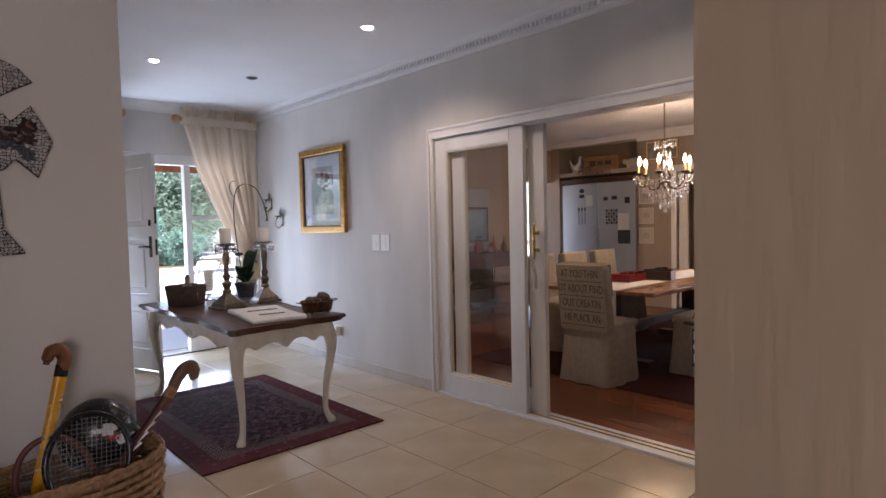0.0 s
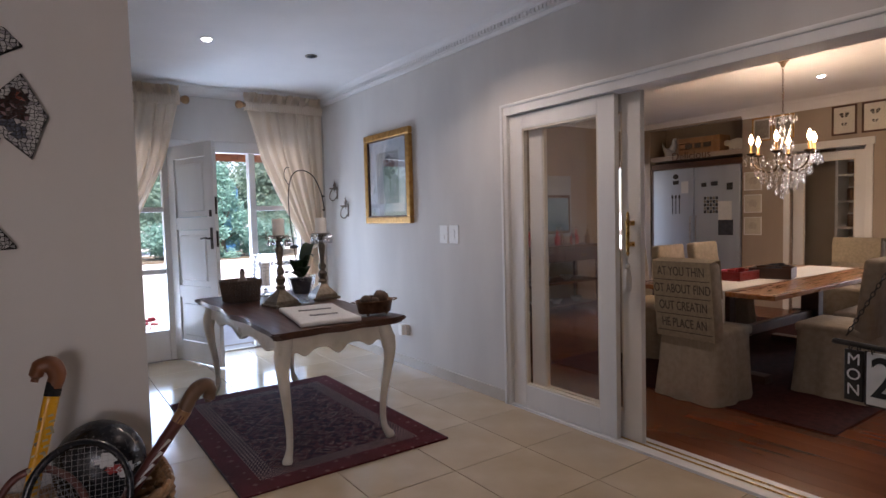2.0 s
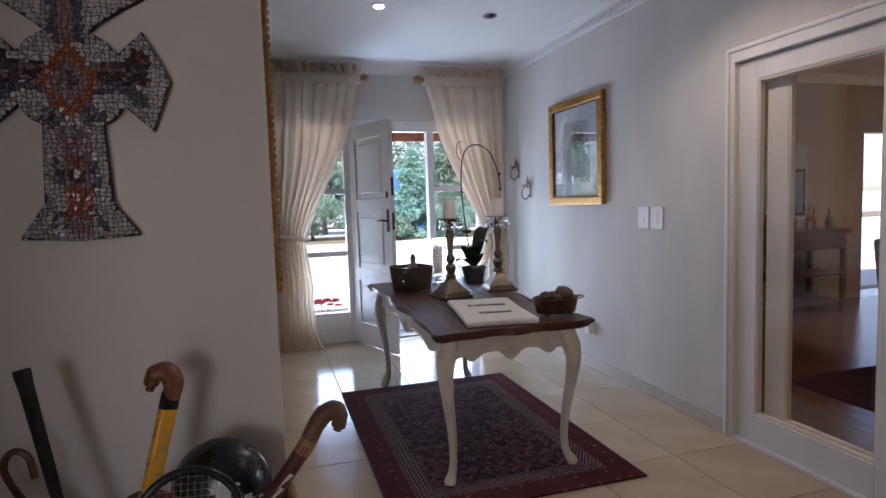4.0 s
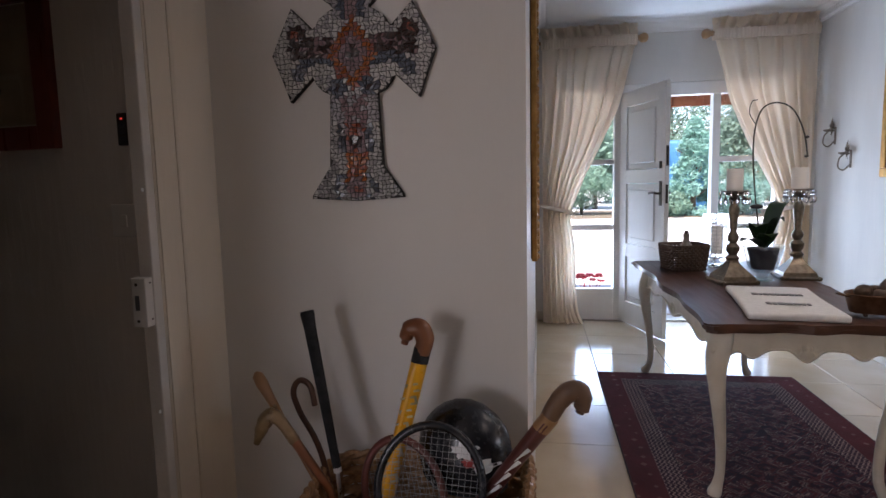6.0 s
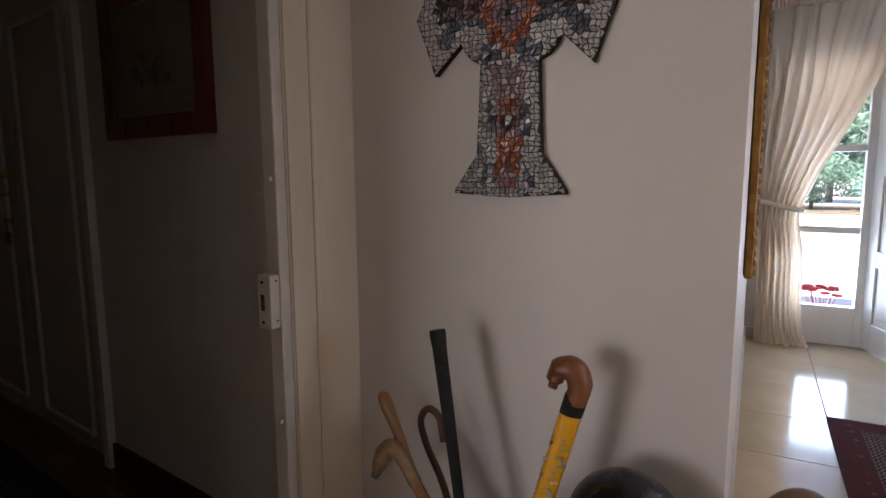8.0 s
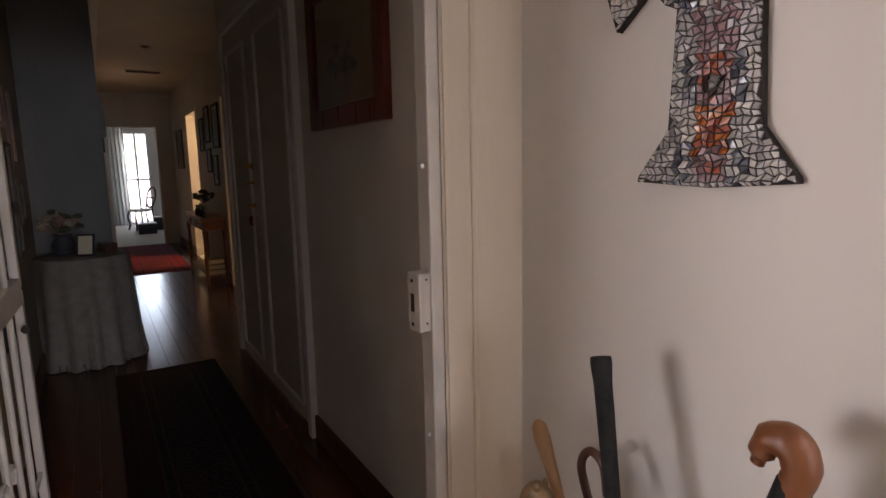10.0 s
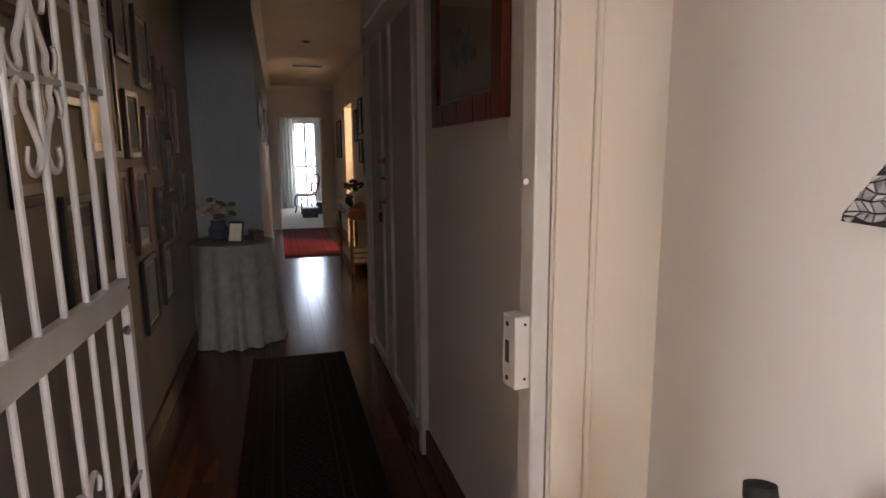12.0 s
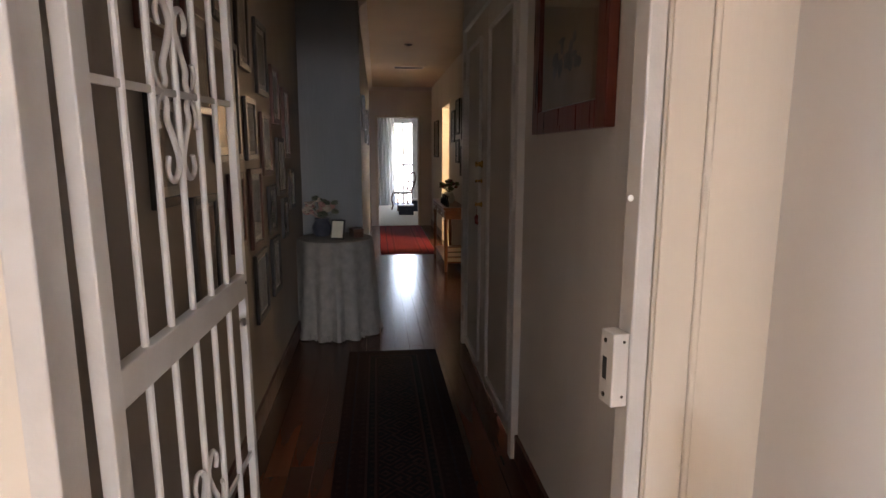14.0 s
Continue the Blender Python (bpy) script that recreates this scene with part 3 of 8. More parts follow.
# ---- setting: dining room, rooms beyond, outside ----
DX = 9.1      # far wall of the dining room
structure("wall_dining_east", boxes((DX, DX + 0.15, 4.93, 6.6, 2.62, H), (DX, DX + 0.15, 6.42, 6.6, 0, 2.62), (DX, DX + 0.15, 4.30, 4.93, 0, H), (DX, DX + 0.15, 3.45, 4.30, 2.08, H), (DX, DX + 0.15, 2.85, 3.45, 0, H), (DX, DX + 0.15, 0.5, 2.85, 2.15, H), (DX, DX + 0.15, -3.2, 0.5, 0, H), (DX + 0.7, DX + 0.8, 4.8, 6.6, 0, H), (DX, DX + 0.7, 4.83, 4.93, 0, H), (DX + 0.02, DX + 0.7, 4.93, 6.42, 2.13, 2.2)), TAUPE, "warm taupe dining room wall with a fridge niche", "wall")
structure("wall_dining_north", boxes((WX + 0.16, 8.35, 6.6, 6.75, 0, H), (8.35, DX + 0.02, 6.6, 6.75, 2.05, H), (DX + 0.02, DX + 0.8, 6.6, 6.75, 0, H)), TAUPE, "taupe end wall of the dining room", "wall")
structure("wall_dining_south", boxes((WX + 0.16, DX, -3.2, -3.05, 0, H)), SMOOTH, "plain far wall beyond the dining room", "wall")
structure("ceiling_dining", boxes((WX + 0.16, DX + 0.8, -3.2, 6.75, H, H + 0.1)), CEILING, "white dining room ceiling", "ceiling")
cove("cornice_dining", [(DX, -3.0), (DX, 4.93)], 0.13, 0.13)
cove("cornice_niche", [(DX + 0.02, 4.93), (DX + 0.02, 6.6), (WX + 0.16, 6.6)], 0.1, 0.1)
structure("wall_pantry", boxes((DX + 1.0, DX + 1.1, 2.9, 4.75, 0, H), (DX + 0.15, DX + 1.1, 4.65, 4.75, 0, H)), TAN, "tan painted pantry wall", "wall")
structure("wall_sunroom", boxes((13.75, 13.9, -2.6, 0.3, 0, H), (13.75, 13.9, 2.9, 4.0, 0, H), (13.75, 13.9, 0.3, 2.9, 0, 0.35), (13.75, 13.9, 0.3, 2.9, 2.3, H), (DX + 0.15, 13.9, -2.75, -2.6, 0, H), (DX + 1.1, 13.9, 2.75, 2.9, 0, H)), SMOOTH, "pale sunroom wall with a broad window", "wall")
structure("ceiling_sunroom", boxes((DX + 0.15, 13.9, -2.75, 4.75, H, H + 0.1)), CEILING, "white sunroom ceiling", "ceiling")
PALEFLOOR = surface("pale_sunroom_tile", (0.50, 0.50, 0.48), (0.58, 0.58, 0.56), 4, 0.2, 0, 0.02, 40)
structure("floor_sunroom", boxes((DX, 13.9, -2.75, 4.75, -0.012, 0.0)), PALEFLOOR, "pale glossy sunroom floor", "floor")
structure("floor_dining_south", boxes((WX + 0.16, DX, -3.2, 0.2, -0.012, -0.002)), PLANK, "red-brown wood floor", "floor")
structure("floor_kitchen", boxes((7.0, DX + 0.8, 6.6, 7.0, -0.012, 0.0)), PALEFLOOR, "pale kitchen floor", "floor")
# bedroom beyond the corridor and the side room
BEDCARPET = surface("cream_carpet", (0.50, 0.45, 0.36), (0.58, 0.53, 0.43), 30, 0.95, 0, 0.3, 300)
turned(structure("floor_bedroom", boxes((-14.4, -10.02, 0.6, 5.2, -0.012, 0.004)), BEDCARPET, "cream bedroom carpet", "floor"))
turned(structure("wall_bedroom", boxes((-14.55, -14.4, 0.6, 2.72, 0, CH), (-14.55, -14.4, 3.36, 5.2, 0, CH), (-14.55, -14.4, 2.72, 3.36, 2.2, CH), (-14.4, -10.17, 0.45, 0.6, 0, CH), (-14.4, -10.17, 5.2, 5.35, 0, CH), (-10.17, -10.02, 0.6, 2.1, 0, CH), (-10.17, -10.02, 3.57, 5.2, 0, CH)), SMOOTH, "pale bedroom wall with a tall window", "wall"))
turned(structure("ceiling_bedroom", boxes((-14.55, -10.17, 0.45, 5.35, CH, CH + 0.1)), CEILING, "white bedroom ceiling", "ceiling"))
turned(structure("wall_side_room", boxes((-9.4, -4.1, 5.2, 5.3, 0, CH), (-9.5, -9.4, 3.57, 5.3, 0, CH), (-4.1, -4.0, 3.57, 5.3, 0, CH)), CREAM, "cream wall of a side room off the corridor", "wall"))
turned(structure("ceiling_side_room", boxes((-9.5, -4.0, 3.57, 5.3, CH, CH + 0.1)), CEILING, "white side room ceiling", "ceiling"))
turned(structure("floor_side_room", boxes((-9.5, -4.0, 3.42, 5.3, -0.012, 0.0)), BEDCARPET, "cream side room carpet", "floor"))

GROUNDM = surface("pale_paving_ground", (0.60, 0.58, 0.54), (0.70, 0.68, 0.64), 2.5, 0.9, 0, 0.2, 40, (1, 1, 1), 8, 0.05, 0, 0, 0.1)
structure("ground", boxes((-400, 400, -400, 900, -0.5, -0.31)), GROUNDM, "pale sunlit open ground", "ground")
structure("pavement", boxes((-40, 44, 7.11, 23.0, -0.31, -0.06)), GROUNDM, "pale paved forecourt in bright sun", "pavement")
EAVE = surface("terracotta_roof_tile", (0.28, 0.09, 0.04), (0.42, 0.15, 0.07), 9, 0.8, 0, 0.3, 60, (1, 1, 1), 6, 0.1, 0.15)

# ---- entrance hall: things ----
DARKWOOD = wood("dark_walnut", (0.045, 0.017, 0.009), (0.10, 0.04, 0.02), 1, 7, 0.4, 0, 0.06)
CHALK = surface("distressed_cream_paint", (0.58, 0.53, 0.44), (0.66, 0.61, 0.52), 14, 0.5, 0, 0.15, 60, (1, 1, 1), 8, 0.12, 0, 0, 0.08)
GILT = surface("gilded_wood", (0.34, 0.17, 0.045), (0.55, 0.31, 0.09), 25, 0.34, 0.7, 0.15, 70)
ANTIQUE = surface("antique_silver_gilt", (0.14, 0.112, 0.08), (0.23, 0.19, 0.14), 45, 0.34, 0.9, 0.02, 90)
WAX = surface("ivory_candle_wax", (0.78, 0.75, 0.69), (0.82, 0.79, 0.73), 10, 0.45)
CRYSTAL = crystal("cut_crystal")
WICKER = surface("honey_wicker", (0.20, 0.105, 0.045), (0.38, 0.215, 0.10), 60, 0.55, 0, 0.2, 120, (1, 1, 1), 6, 0.1, 0, 0, 0.2)
DARKWICKER = surface("dark_wicker", (0.05, 0.028, 0.017), (0.11, 0.065, 0.04), 60, 0.55, 0, 0.2, 120)
CURTAIN = surface("cream_curtain_linen", (0.74, 0.66, 0.55), (0.82, 0.74, 0.63), 30, 0.9, 0, 0.15, 260)
CURTAIN.node_tree.nodes["Principled BSDF"].inputs["Subsurface Weight"].default_value = 0.0
LINEN = surface("white_linen_cloth", (0.68, 0.67, 0.64), (0.76, 0.75, 0.72), 40, 0.85, 0, 0.2, 240)
INK = surface("black_ink", (0.02, 0.02, 0.022), (0.035, 0.034, 0.036), 30, 0.6)
LEAF = surface("orchid_leaf", (0.018, 0.045, 0.016), (0.035, 0.08, 0.025), 12, 0.35)
STEM = surface("orchid_stem", (0.03, 0.028, 0.02), (0.06, 0.05, 0.03), 20, 0.6)
COPPER = surface("tarnished_copper", (0.10, 0.055, 0.032), (0.2, 0.115, 0.07), 30, 0.4, 0.8, 0.1, 60)
CLAY = surface("dark_planter_clay", (0.02, 0.023, 0.034), (0.045, 0.048, 0.062), 20, 0.7, 0, 0.15, 80)
PLASTIC = surface("white_switch_plastic", (0.74, 0.73, 0.70), (0.78, 0.77, 0.74), 6, 0.35)
HALLRUG = worn_rug("hall_rug_wool", 0.62, 0.9125, (0.078, 0.015, 0.017), (0.03, 0.012, 0.02), (0.10, 0.04, 0.046), (0.30, 0.20, 0.17))

rug = thing("persian_rug", 2.325, 4.4225, 0, "dark red and navy patterned oriental rug under hall table", "rug")
bm = bmesh.new()
slab(bm, [(-0.62, -0.9125), (0.62, -0.9125), (0.62, 0.9125), (-0.62, 0.9125)], 0.001, 0.011)
part("carpet", bm, HALLRUG, rug)
BINDING = surface("rug_binding", (0.03, 0.012, 0.016), (0.05, 0.02, 0.025), 60, 0.95)
for s in (-1, 1):
    part("bound_edge", tube(bmesh.new(), [(s * 0.62, -0.9125 + 0.05 * k, 0.006) for k in range(37)], 0.006, 6), BINDING, rug)


def serpentine(hx, hy, ear=0.05, n=26):
    """Shaped table outline with swollen sides and eared corners."""
    pts = []
    for k in range(n):
        s = -1 + 2 * k / n
        pts.append((hx - 0.028 + 0.020 * math.cos(3 * math.pi * s) * (1 - abs(s)) + 0.028 * abs(s) ** 8, s * (hy - ear)))
    pts += [(hx + 0.004, hy - 0.03), (hx - 0.008, hy - 0.008), (hx - 0.032, hy + 0.004)]
    for k in range(1, n):
        s = 1 - 2 * k / n
        pts.append((s * (hx - ear), hy - 0.022 + 0.018 * math.cos(3 * math.pi * s) * (1 - abs(s)) + 0.022 * abs(s) ** 8))
    half = pts
    return half + [(-x, -y) for x, y in half]


def hall_table():
    t = thing("hall_table", 2.37, 4.605, 0.011, "cream painted cabriole leg table with dark shaped walnut top", "table")
    bm = bmesh.new()
    slab(bm, serpentine(0.425, 0.945), 0.722, 0.748, None, 0.007)
    part("tabletop", bm, DARKWOOD, t, "dark glossy walnut top with shaped edge")
    part("moulding", slab(bmesh.new(), serpentine(0.405, 0.925), 0.706, 0.722), DARKWOOD, t)

    def apron(length, m):
        bm = bmesh.new()
        n = 36
        top, bot = [], []
        for k in range(n + 1):
            s = -1 + 2 * k / n
            d = 0.085 + 0.022 * math.cos(2 * math.pi * s * 1.5) + 0.016 * (1 - abs(s)) + (0.05 * max(0, abs(s) - 0.8) / 0.2)
            d += 0.006 * math.cos(18 * s)
            top.append((s * length / 2, 0.706))
            bot.append((s * length / 2, 0.706 - d))
        outline = top + bot[::-1]
        a = [bm.verts.new((x, -0.011, z)) for x, z in outline]
        b = [bm.verts.new((x, 0.011, z)) for x, z in outline]
        N = len(outline)
        for k in range(n):
            bm.faces.new((a[k], a[k + 1], a[N - 2 - k], a[N - 1 - k]))
            bm.faces.new((b[k], b[N - 1 - k], b[N - 2 - k], b[k + 1]))
        for k in range(N):
            bm.faces.new((a[k], b[k], b[(k + 1) % N], a[(k + 1) % N]))
        # carved bead along the lower edge and a shell in the middle
        tube(bm, [(x, -0.012, z + 0.006) for x, z in bot], 0.005, 6)
        for k in range(7):
            an = math.pi * (k + 0.5) / 7
            ball(bm, 0.035 * math.cos(an), -0.012, 0.706 - 0.095 + 0.03 * math.sin(an), 0.008, 0.006, 0.016, 1)
        bmesh.ops.transform(bm, matrix=m, verts=bm.verts)
        part("apron", bm, CHALK, t)

    apron(0.60, pose(-0.02, -0.855, 0))
    apron(0.60, pose(-0.02, 0.735, 0, 0, 0, 180))
    apron(1.54, pose(0.30, -0.06, 0, 0, 0, 90))
    apron(1.54, pose(-0.34, -0.06, 0, 0, 0, -90))
    for sx, lx in ((-1, 0.33), (1, 0.285)):
        for sy, ly in ((-1, 0.845), (1, 0.725)):
            prof = [(0.0, 0.706, 0.045), (0.012, 0.66, 0.047), (0.03, 0.60, 0.045), (0.034, 0.53, 0.037), (0.02, 0.42, 0.029), (0.0, 0.30, 0.024), (-0.012, 0.18, 0.02), (-0.01, 0.09, 0.019), (0.006, 0.045, 0.022), (0.022, 0.02, 0.028), (0.026, 0.004, 0.024)]
            bm = bmesh.new()
            pts = smoothpath([(sx * (lx + o * 0.8), sy * (ly + o * 0.8), z) for o, z, r in prof], 4)
            rr = smoothpath([(r, 0, 0) for o, z, r in prof], 4)
            tube(bm, pts, [max(0.016, v.x) for v in rr], 12)
            # carved leaf on the knee
            for k in range(5):
                ball(bm, sx * (lx + 0.046), sy * (ly + 0.046), 0.63 - 0.03 * k, 0.014 - 0.0015 * k, 0.014 - 0.0015 * k, 0.02, 1)
            part("leg", bm, CHALK, t, "", True)


hall_table()
TZ = 0.761


def candlestick(x, y, rz):
    t = thing("candlestick", x, y, TZ, "tall antique silver candlestick with crystal drops and pillar candle", "candlestick", "pair of candlesticks", rz)
    bm = bmesh.new()
    pr = [(0.14, 0.0), (0.14, 0.012), (0.122, 0.02), (0.114, 0.04), (0.062, 0.082), (0.036, 0.108), (0.03, 0.125)]
    lathe(bm, pr, 4, 0, 0, Matrix.Rotation(radians(45), 4, "Z"))
    for k in range(4):
        a = math.pi / 2 * k + math.pi / 4
        ball(bm, 0.128 * math.cos(a), 0.128 * math.sin(a), 0.012, 0.016, 0.016, 0.012, 1)
    part("base", bm, ANTIQUE, t, "square stepped base")
    bm = bmesh.new()
    lathe(bm, [(0.03, 0.12), (0.036, 0.135), (0.022, 0.15), (0.034, 0.175), (0.036, 0.195), (0.018, 0.215), (0.028, 0.235), (0.03, 0.25), (0.016, 0.275), (0.02, 0.33), (0.026, 0.37), (0.028, 0.40), (0.018, 0.425), (0.014, 0.44), (0.03, 0.455), (0.02, 0.465), (0.048, 0.478), (0.052, 0.486), (0.03, 0.487)], 18)
    part("stem", bm, ANTIQUE, t, "", True)
    bm = bmesh.new()
    lathe(bm, [(0.02, 0.484), (0.06, 0.486), (0.072, 0.492), (0.068, 0.497), (0.02, 0.496)], 20)
    part("drip_pan", bm, ANTIQUE, t, "", True)
    for k in range(14):
        a = 2 * math.pi * k / 14
        rr = 0.068 + 0.006 * (k % 2)
        bm = bmesh.new()
        lathe(bm, [(0.001, 0.49), (0.009, 0.479), (0.001, 0.468)], 6, rr * math.cos(a), rr * math.sin(a))
        lathe(bm, [(0.001, 0.467), (0.012, 0.443), (0.009, 0.43), (0.001, 0.418)], 6, rr * math.cos(a), rr * math.sin(a))
        part("crystal_drop", bm, CRYSTAL, t)
    bm = bmesh.new()
    lathe(bm, [(0.038, 0.496), (0.041, 0.498), (0.041, 0.608), (0.039, 0.612), (0.03, 0.609), (0.004, 0.606)], 20)
    c = part("candle", bm, WAX, t, "ivory pillar candle", True)
    part("wick", tube(bmesh.new(), [(0, 0, 0.605), (0.001, 0, 0.614)], 0.0012, 5), INK, c)


candlestick(2.34, 4.64, 10)
candlestick(2.72, 4.79, -6)


def hurricane_vase():
    t = thing("hurricane_vase", 2.43, 5.24, TZ, "ribbed clear glass hurricane vase holding a white candle", "vase")
    bm = bmesh.new()
    prof = [(0.05, 0.0), (0.055, 0.006), (0.02, 0.02), (0.018, 0.05)]
    for k in range(23):
        u = k / 22
        prof.append((0.05 + 0.048 * math.sin(math.pi * min(1, 0.12 + 0.75 * u)) + 0.012 * u + 0.0045 * (-1) ** k, 0.065 + 0.27 * u))
    seg = 80
    rings = []
    for r, z in prof + [(r - 0.004, z) for r, z in prof[::-1][:-4]]:
        rings.append([bm.verts.new(((r + (0.005 * math.cos(20 * 2 * math.pi * i / seg) if r > 0.06 else 0)) * math.cos(2 * math.pi * i / seg), (r + (0.005 * math.cos(20 * 2 * math.pi * i / seg) if r > 0.06 else 0)) * math.sin(2 * math.pi * i / seg), z)) for i in range(seg)])
    for a, b in zip(rings, rings[1:]):
        for i in range(seg):
            bm.faces.new((a[i], a[(i + 1) % seg], b[(i + 1) % seg], b[i]))
    bm.faces.new(rings[0])
    bm.faces.new(rings[-1])
    g = part("glass_bowl", bm, CRYSTAL, t, "", True)
    g.visible_shadow = False
    bm = bmesh.new()
    lathe(bm, [(0.036, 0.082), (0.038, 0.084), (0.038, 0.26), (0.034, 0.263), (0.004, 0.258)], 18)
    part("candle", bm, WAX, t, "white pillar candle", True)


def wicker_tray():
    t = thing("wicker_basket", 2.20, 5.12, TZ, "small dark wicker basket holding a stoneware bottle", "basket", rz=12)
    weave(t, 0.125, 0.12, 0.15, 0.86, 10, 30, 0.005, DARKWICKER)


def weave(t, hx, hy, h, taper, rows, stakes, r, mat, corner=0.05, top_wave=None):
    """A woven basket: rows of strands going in and out of upright stakes, a plaited rim and a base."""
    def rr(u, k):
        # rounded rectangle, u 0..1
        a = 2 * math.pi * u
        c, s = math.cos(a), math.sin(a)
        p = 5.0
        d = (abs(c) ** p + abs(s) ** p) ** (-1 / p)
        return hx * k * c * d, hy * k * s * d

    def lift(x, z):
        return z + (top_wave(x) * z / h if top_wave else 0)

    n = stakes * 2
    bm = bmesh.new()
    for j in range(rows):
        z = h * (j + 0.5) / rows
        k = taper + (1 - taper) * j / rows
        pts = []
        for i in range(n):
            off = (1 if (i // 1 + j) % 2 else -1) * r * 0.9 / max(hx, hy)
            x, y = rr(i / n, k + off)
            pts.append((x, y, lift(x, z + 0.25 * r * math.sin(7.0 * i + j))))
        tube(bm, pts, h / rows * 0.52, 6, True, 0.75)
    part("woven_wall", bm, mat, t)["kind"] = "stuff"
    bm = bmesh.new()
    for i in range(stakes):
        a, b = rr((i + 0.5) / stakes, taper), rr((i + 0.5) / stakes, 1.0)
        tube(bm, [(a[0], a[1], 0.0), (b[0], b[1], lift(b[0], h))], r * 0.8, 5)
    part("stakes", bm, mat, t)
    for ph in (0, 1):
        bm = bmesh.new()
        pts = []
        for i in range(n * 2):
            x, y = rr(i / (2 * n), 1.0 + 0.012 * math.cos(i * 1.1 + ph * math.pi))
            pts.append((x, y, lift(x, h + 0.004 + r * 0.9 * math.sin(i * 1.1 + ph * math.pi))))
        tube(bm, pts, r * 1.25, 6, True)
        part("rim", bm, mat, t)
    bm = bmesh.new()
    slab(bm, [rr(i / 40, taper * 0.98) for i in range(40)], 0.0, 0.012)
    part("base", bm, mat, t)


hurricane_vase()
wicker_tray()
b = thing("stoneware_bottle", 2.215, 5.12, TZ + 0.012, "small grey-brown stoneware bottle in wicker basket", "bottle")
bm = bmesh.new()
lathe(bm, [(0.05, 0), (0.055, 0.01), (0.058, 0.08), (0.052, 0.12), (0.024, 0.155), (0.018, 0.18), (0.02, 0.205), (0.024, 0.212), (0.012, 0.21)], 18)
part("body", bm, surface("stoneware_glaze", (0.17, 0.14, 0.11), (0.26, 0.22, 0.18), 20, 0.4), b, "", True)
part("stopper", lathe(bmesh.new(), [(0.012, 0.2), (0.014, 0.225), (0.008, 0.232)], 10), DARKWOOD, b)


def orchid():
    t = thing("potted_orchid", 2.52, 4.715, TZ, "leafless arching orchid stem in dark pot inside glass", "plant")
    bm = bmesh.new()
    lathe(bm, [(0.05, 0.0), (0.06, 0.006), (0.024, 0.02), (0.03, 0.032), (0.07, 0.06), (0.098, 0.15), (0.105, 0.195), (0.101, 0.195), (0.094, 0.15), (0.066, 0.066), (0.03, 0.04)], 28)
    g = part("glass_pot", bm, glass("clear_pot_glass", (0.9, 0.93, 0.94), 0.06, 0.1), t, "faceted clear glass outer pot", True)
    g.visible_shadow = False
    part("planter", lathe(bmesh.new(), [(0.05, 0.062), (0.056, 0.064), (0.078, 0.17), (0.082, 0.172), (0.078, 0.178), (0.01, 0.174)], 18), CLAY, t, "dark plastic inner pot", True)

    def leaf(yaw, length, rise, w):
        bm = bmesh.new()
        n = 12
        rows = []
        for k in range(n + 1):
            s = k / n
            x = length * s
            z = 0.175 + rise * math.sin(s * math.pi * 0.6) - 0.02 * s * s
            hw = w * (math.sin(math.pi * min(1, s * 0.96 + 0.06)) ** 0.6)
            rows.append([bm.verts.new((x, -hw, z + 0.2 * hw)), bm.verts.new((x, 0, z)), bm.verts.new((x, hw, z + 0.2 * hw))])
        for a, b in zip(rows, rows[1:]):
            bm.faces.new((a[0], a[1], b[1], b[0]))
            bm.faces.new((a[1], a[2], b[2], b[1]))
        bmesh.ops.solidify(bm, geom=bm.faces[:], thickness=0.004)
        bmesh.ops.transform(bm, matrix=Matrix.Rotation(radians(yaw), 4, "Z"), verts=bm.verts)
        part("leaf", bm, LEAF, t, "", True)

    leaf(-150, 0.17, 0.07, 0.045)
    leaf(15, 0.12, 0.26, 0.07)
    leaf(-40, 0.10, 0.18, 0.065)
    leaf(-130, 0.11, 0.15, 0.06)
    leaf(160, 0.13, 0.13, 0.045)
    leaf(-95, 0.14, 0.10, 0.05)
    leaf(95, 0.12, 0.12, 0.04)
    bm = bmesh.new()
    arc = smoothpath([(-0.01, 0, 0.17), (-0.045, 0.02, 0.47), (-0.06, 0.03, 0.75), (-0.03, 0.03, 0.915), (0.04, 0.02, 0.96), (0.12, 0, 0.92), (0.17, -0.02, 0.80), (0.19, -0.03, 0.67)], 6)
    tube(bm, arc, 0.0042, 7)
    tube(bm, smoothpath([(-0.052, 0.03, 0.85), (-0.085, 0.03, 0.91), (-0.075, 0.03, 0.97), (-0.045, 0.03, 0.98)], 4), 0.0025, 6)
    for s in (0.62, 0.72):
        ball(bm, 0.184, -0.028, s + 0.05, 0.012, 0.009, 0.009, 1)
    for k in range(6):
        q = arc[6 + 4 * k]
        ball(bm, q.x, q.y, q.z, 0.007, 0.007, 0.005, 1)
    part("flower_stem", bm, STEM, t)
    bm = bmesh.new()
    ball(bm, -0.035, 0.02, 0.405, 0.035, 0.02, 0.014, 2)
    part("stem_clip", bm, INK, t)


orchid()

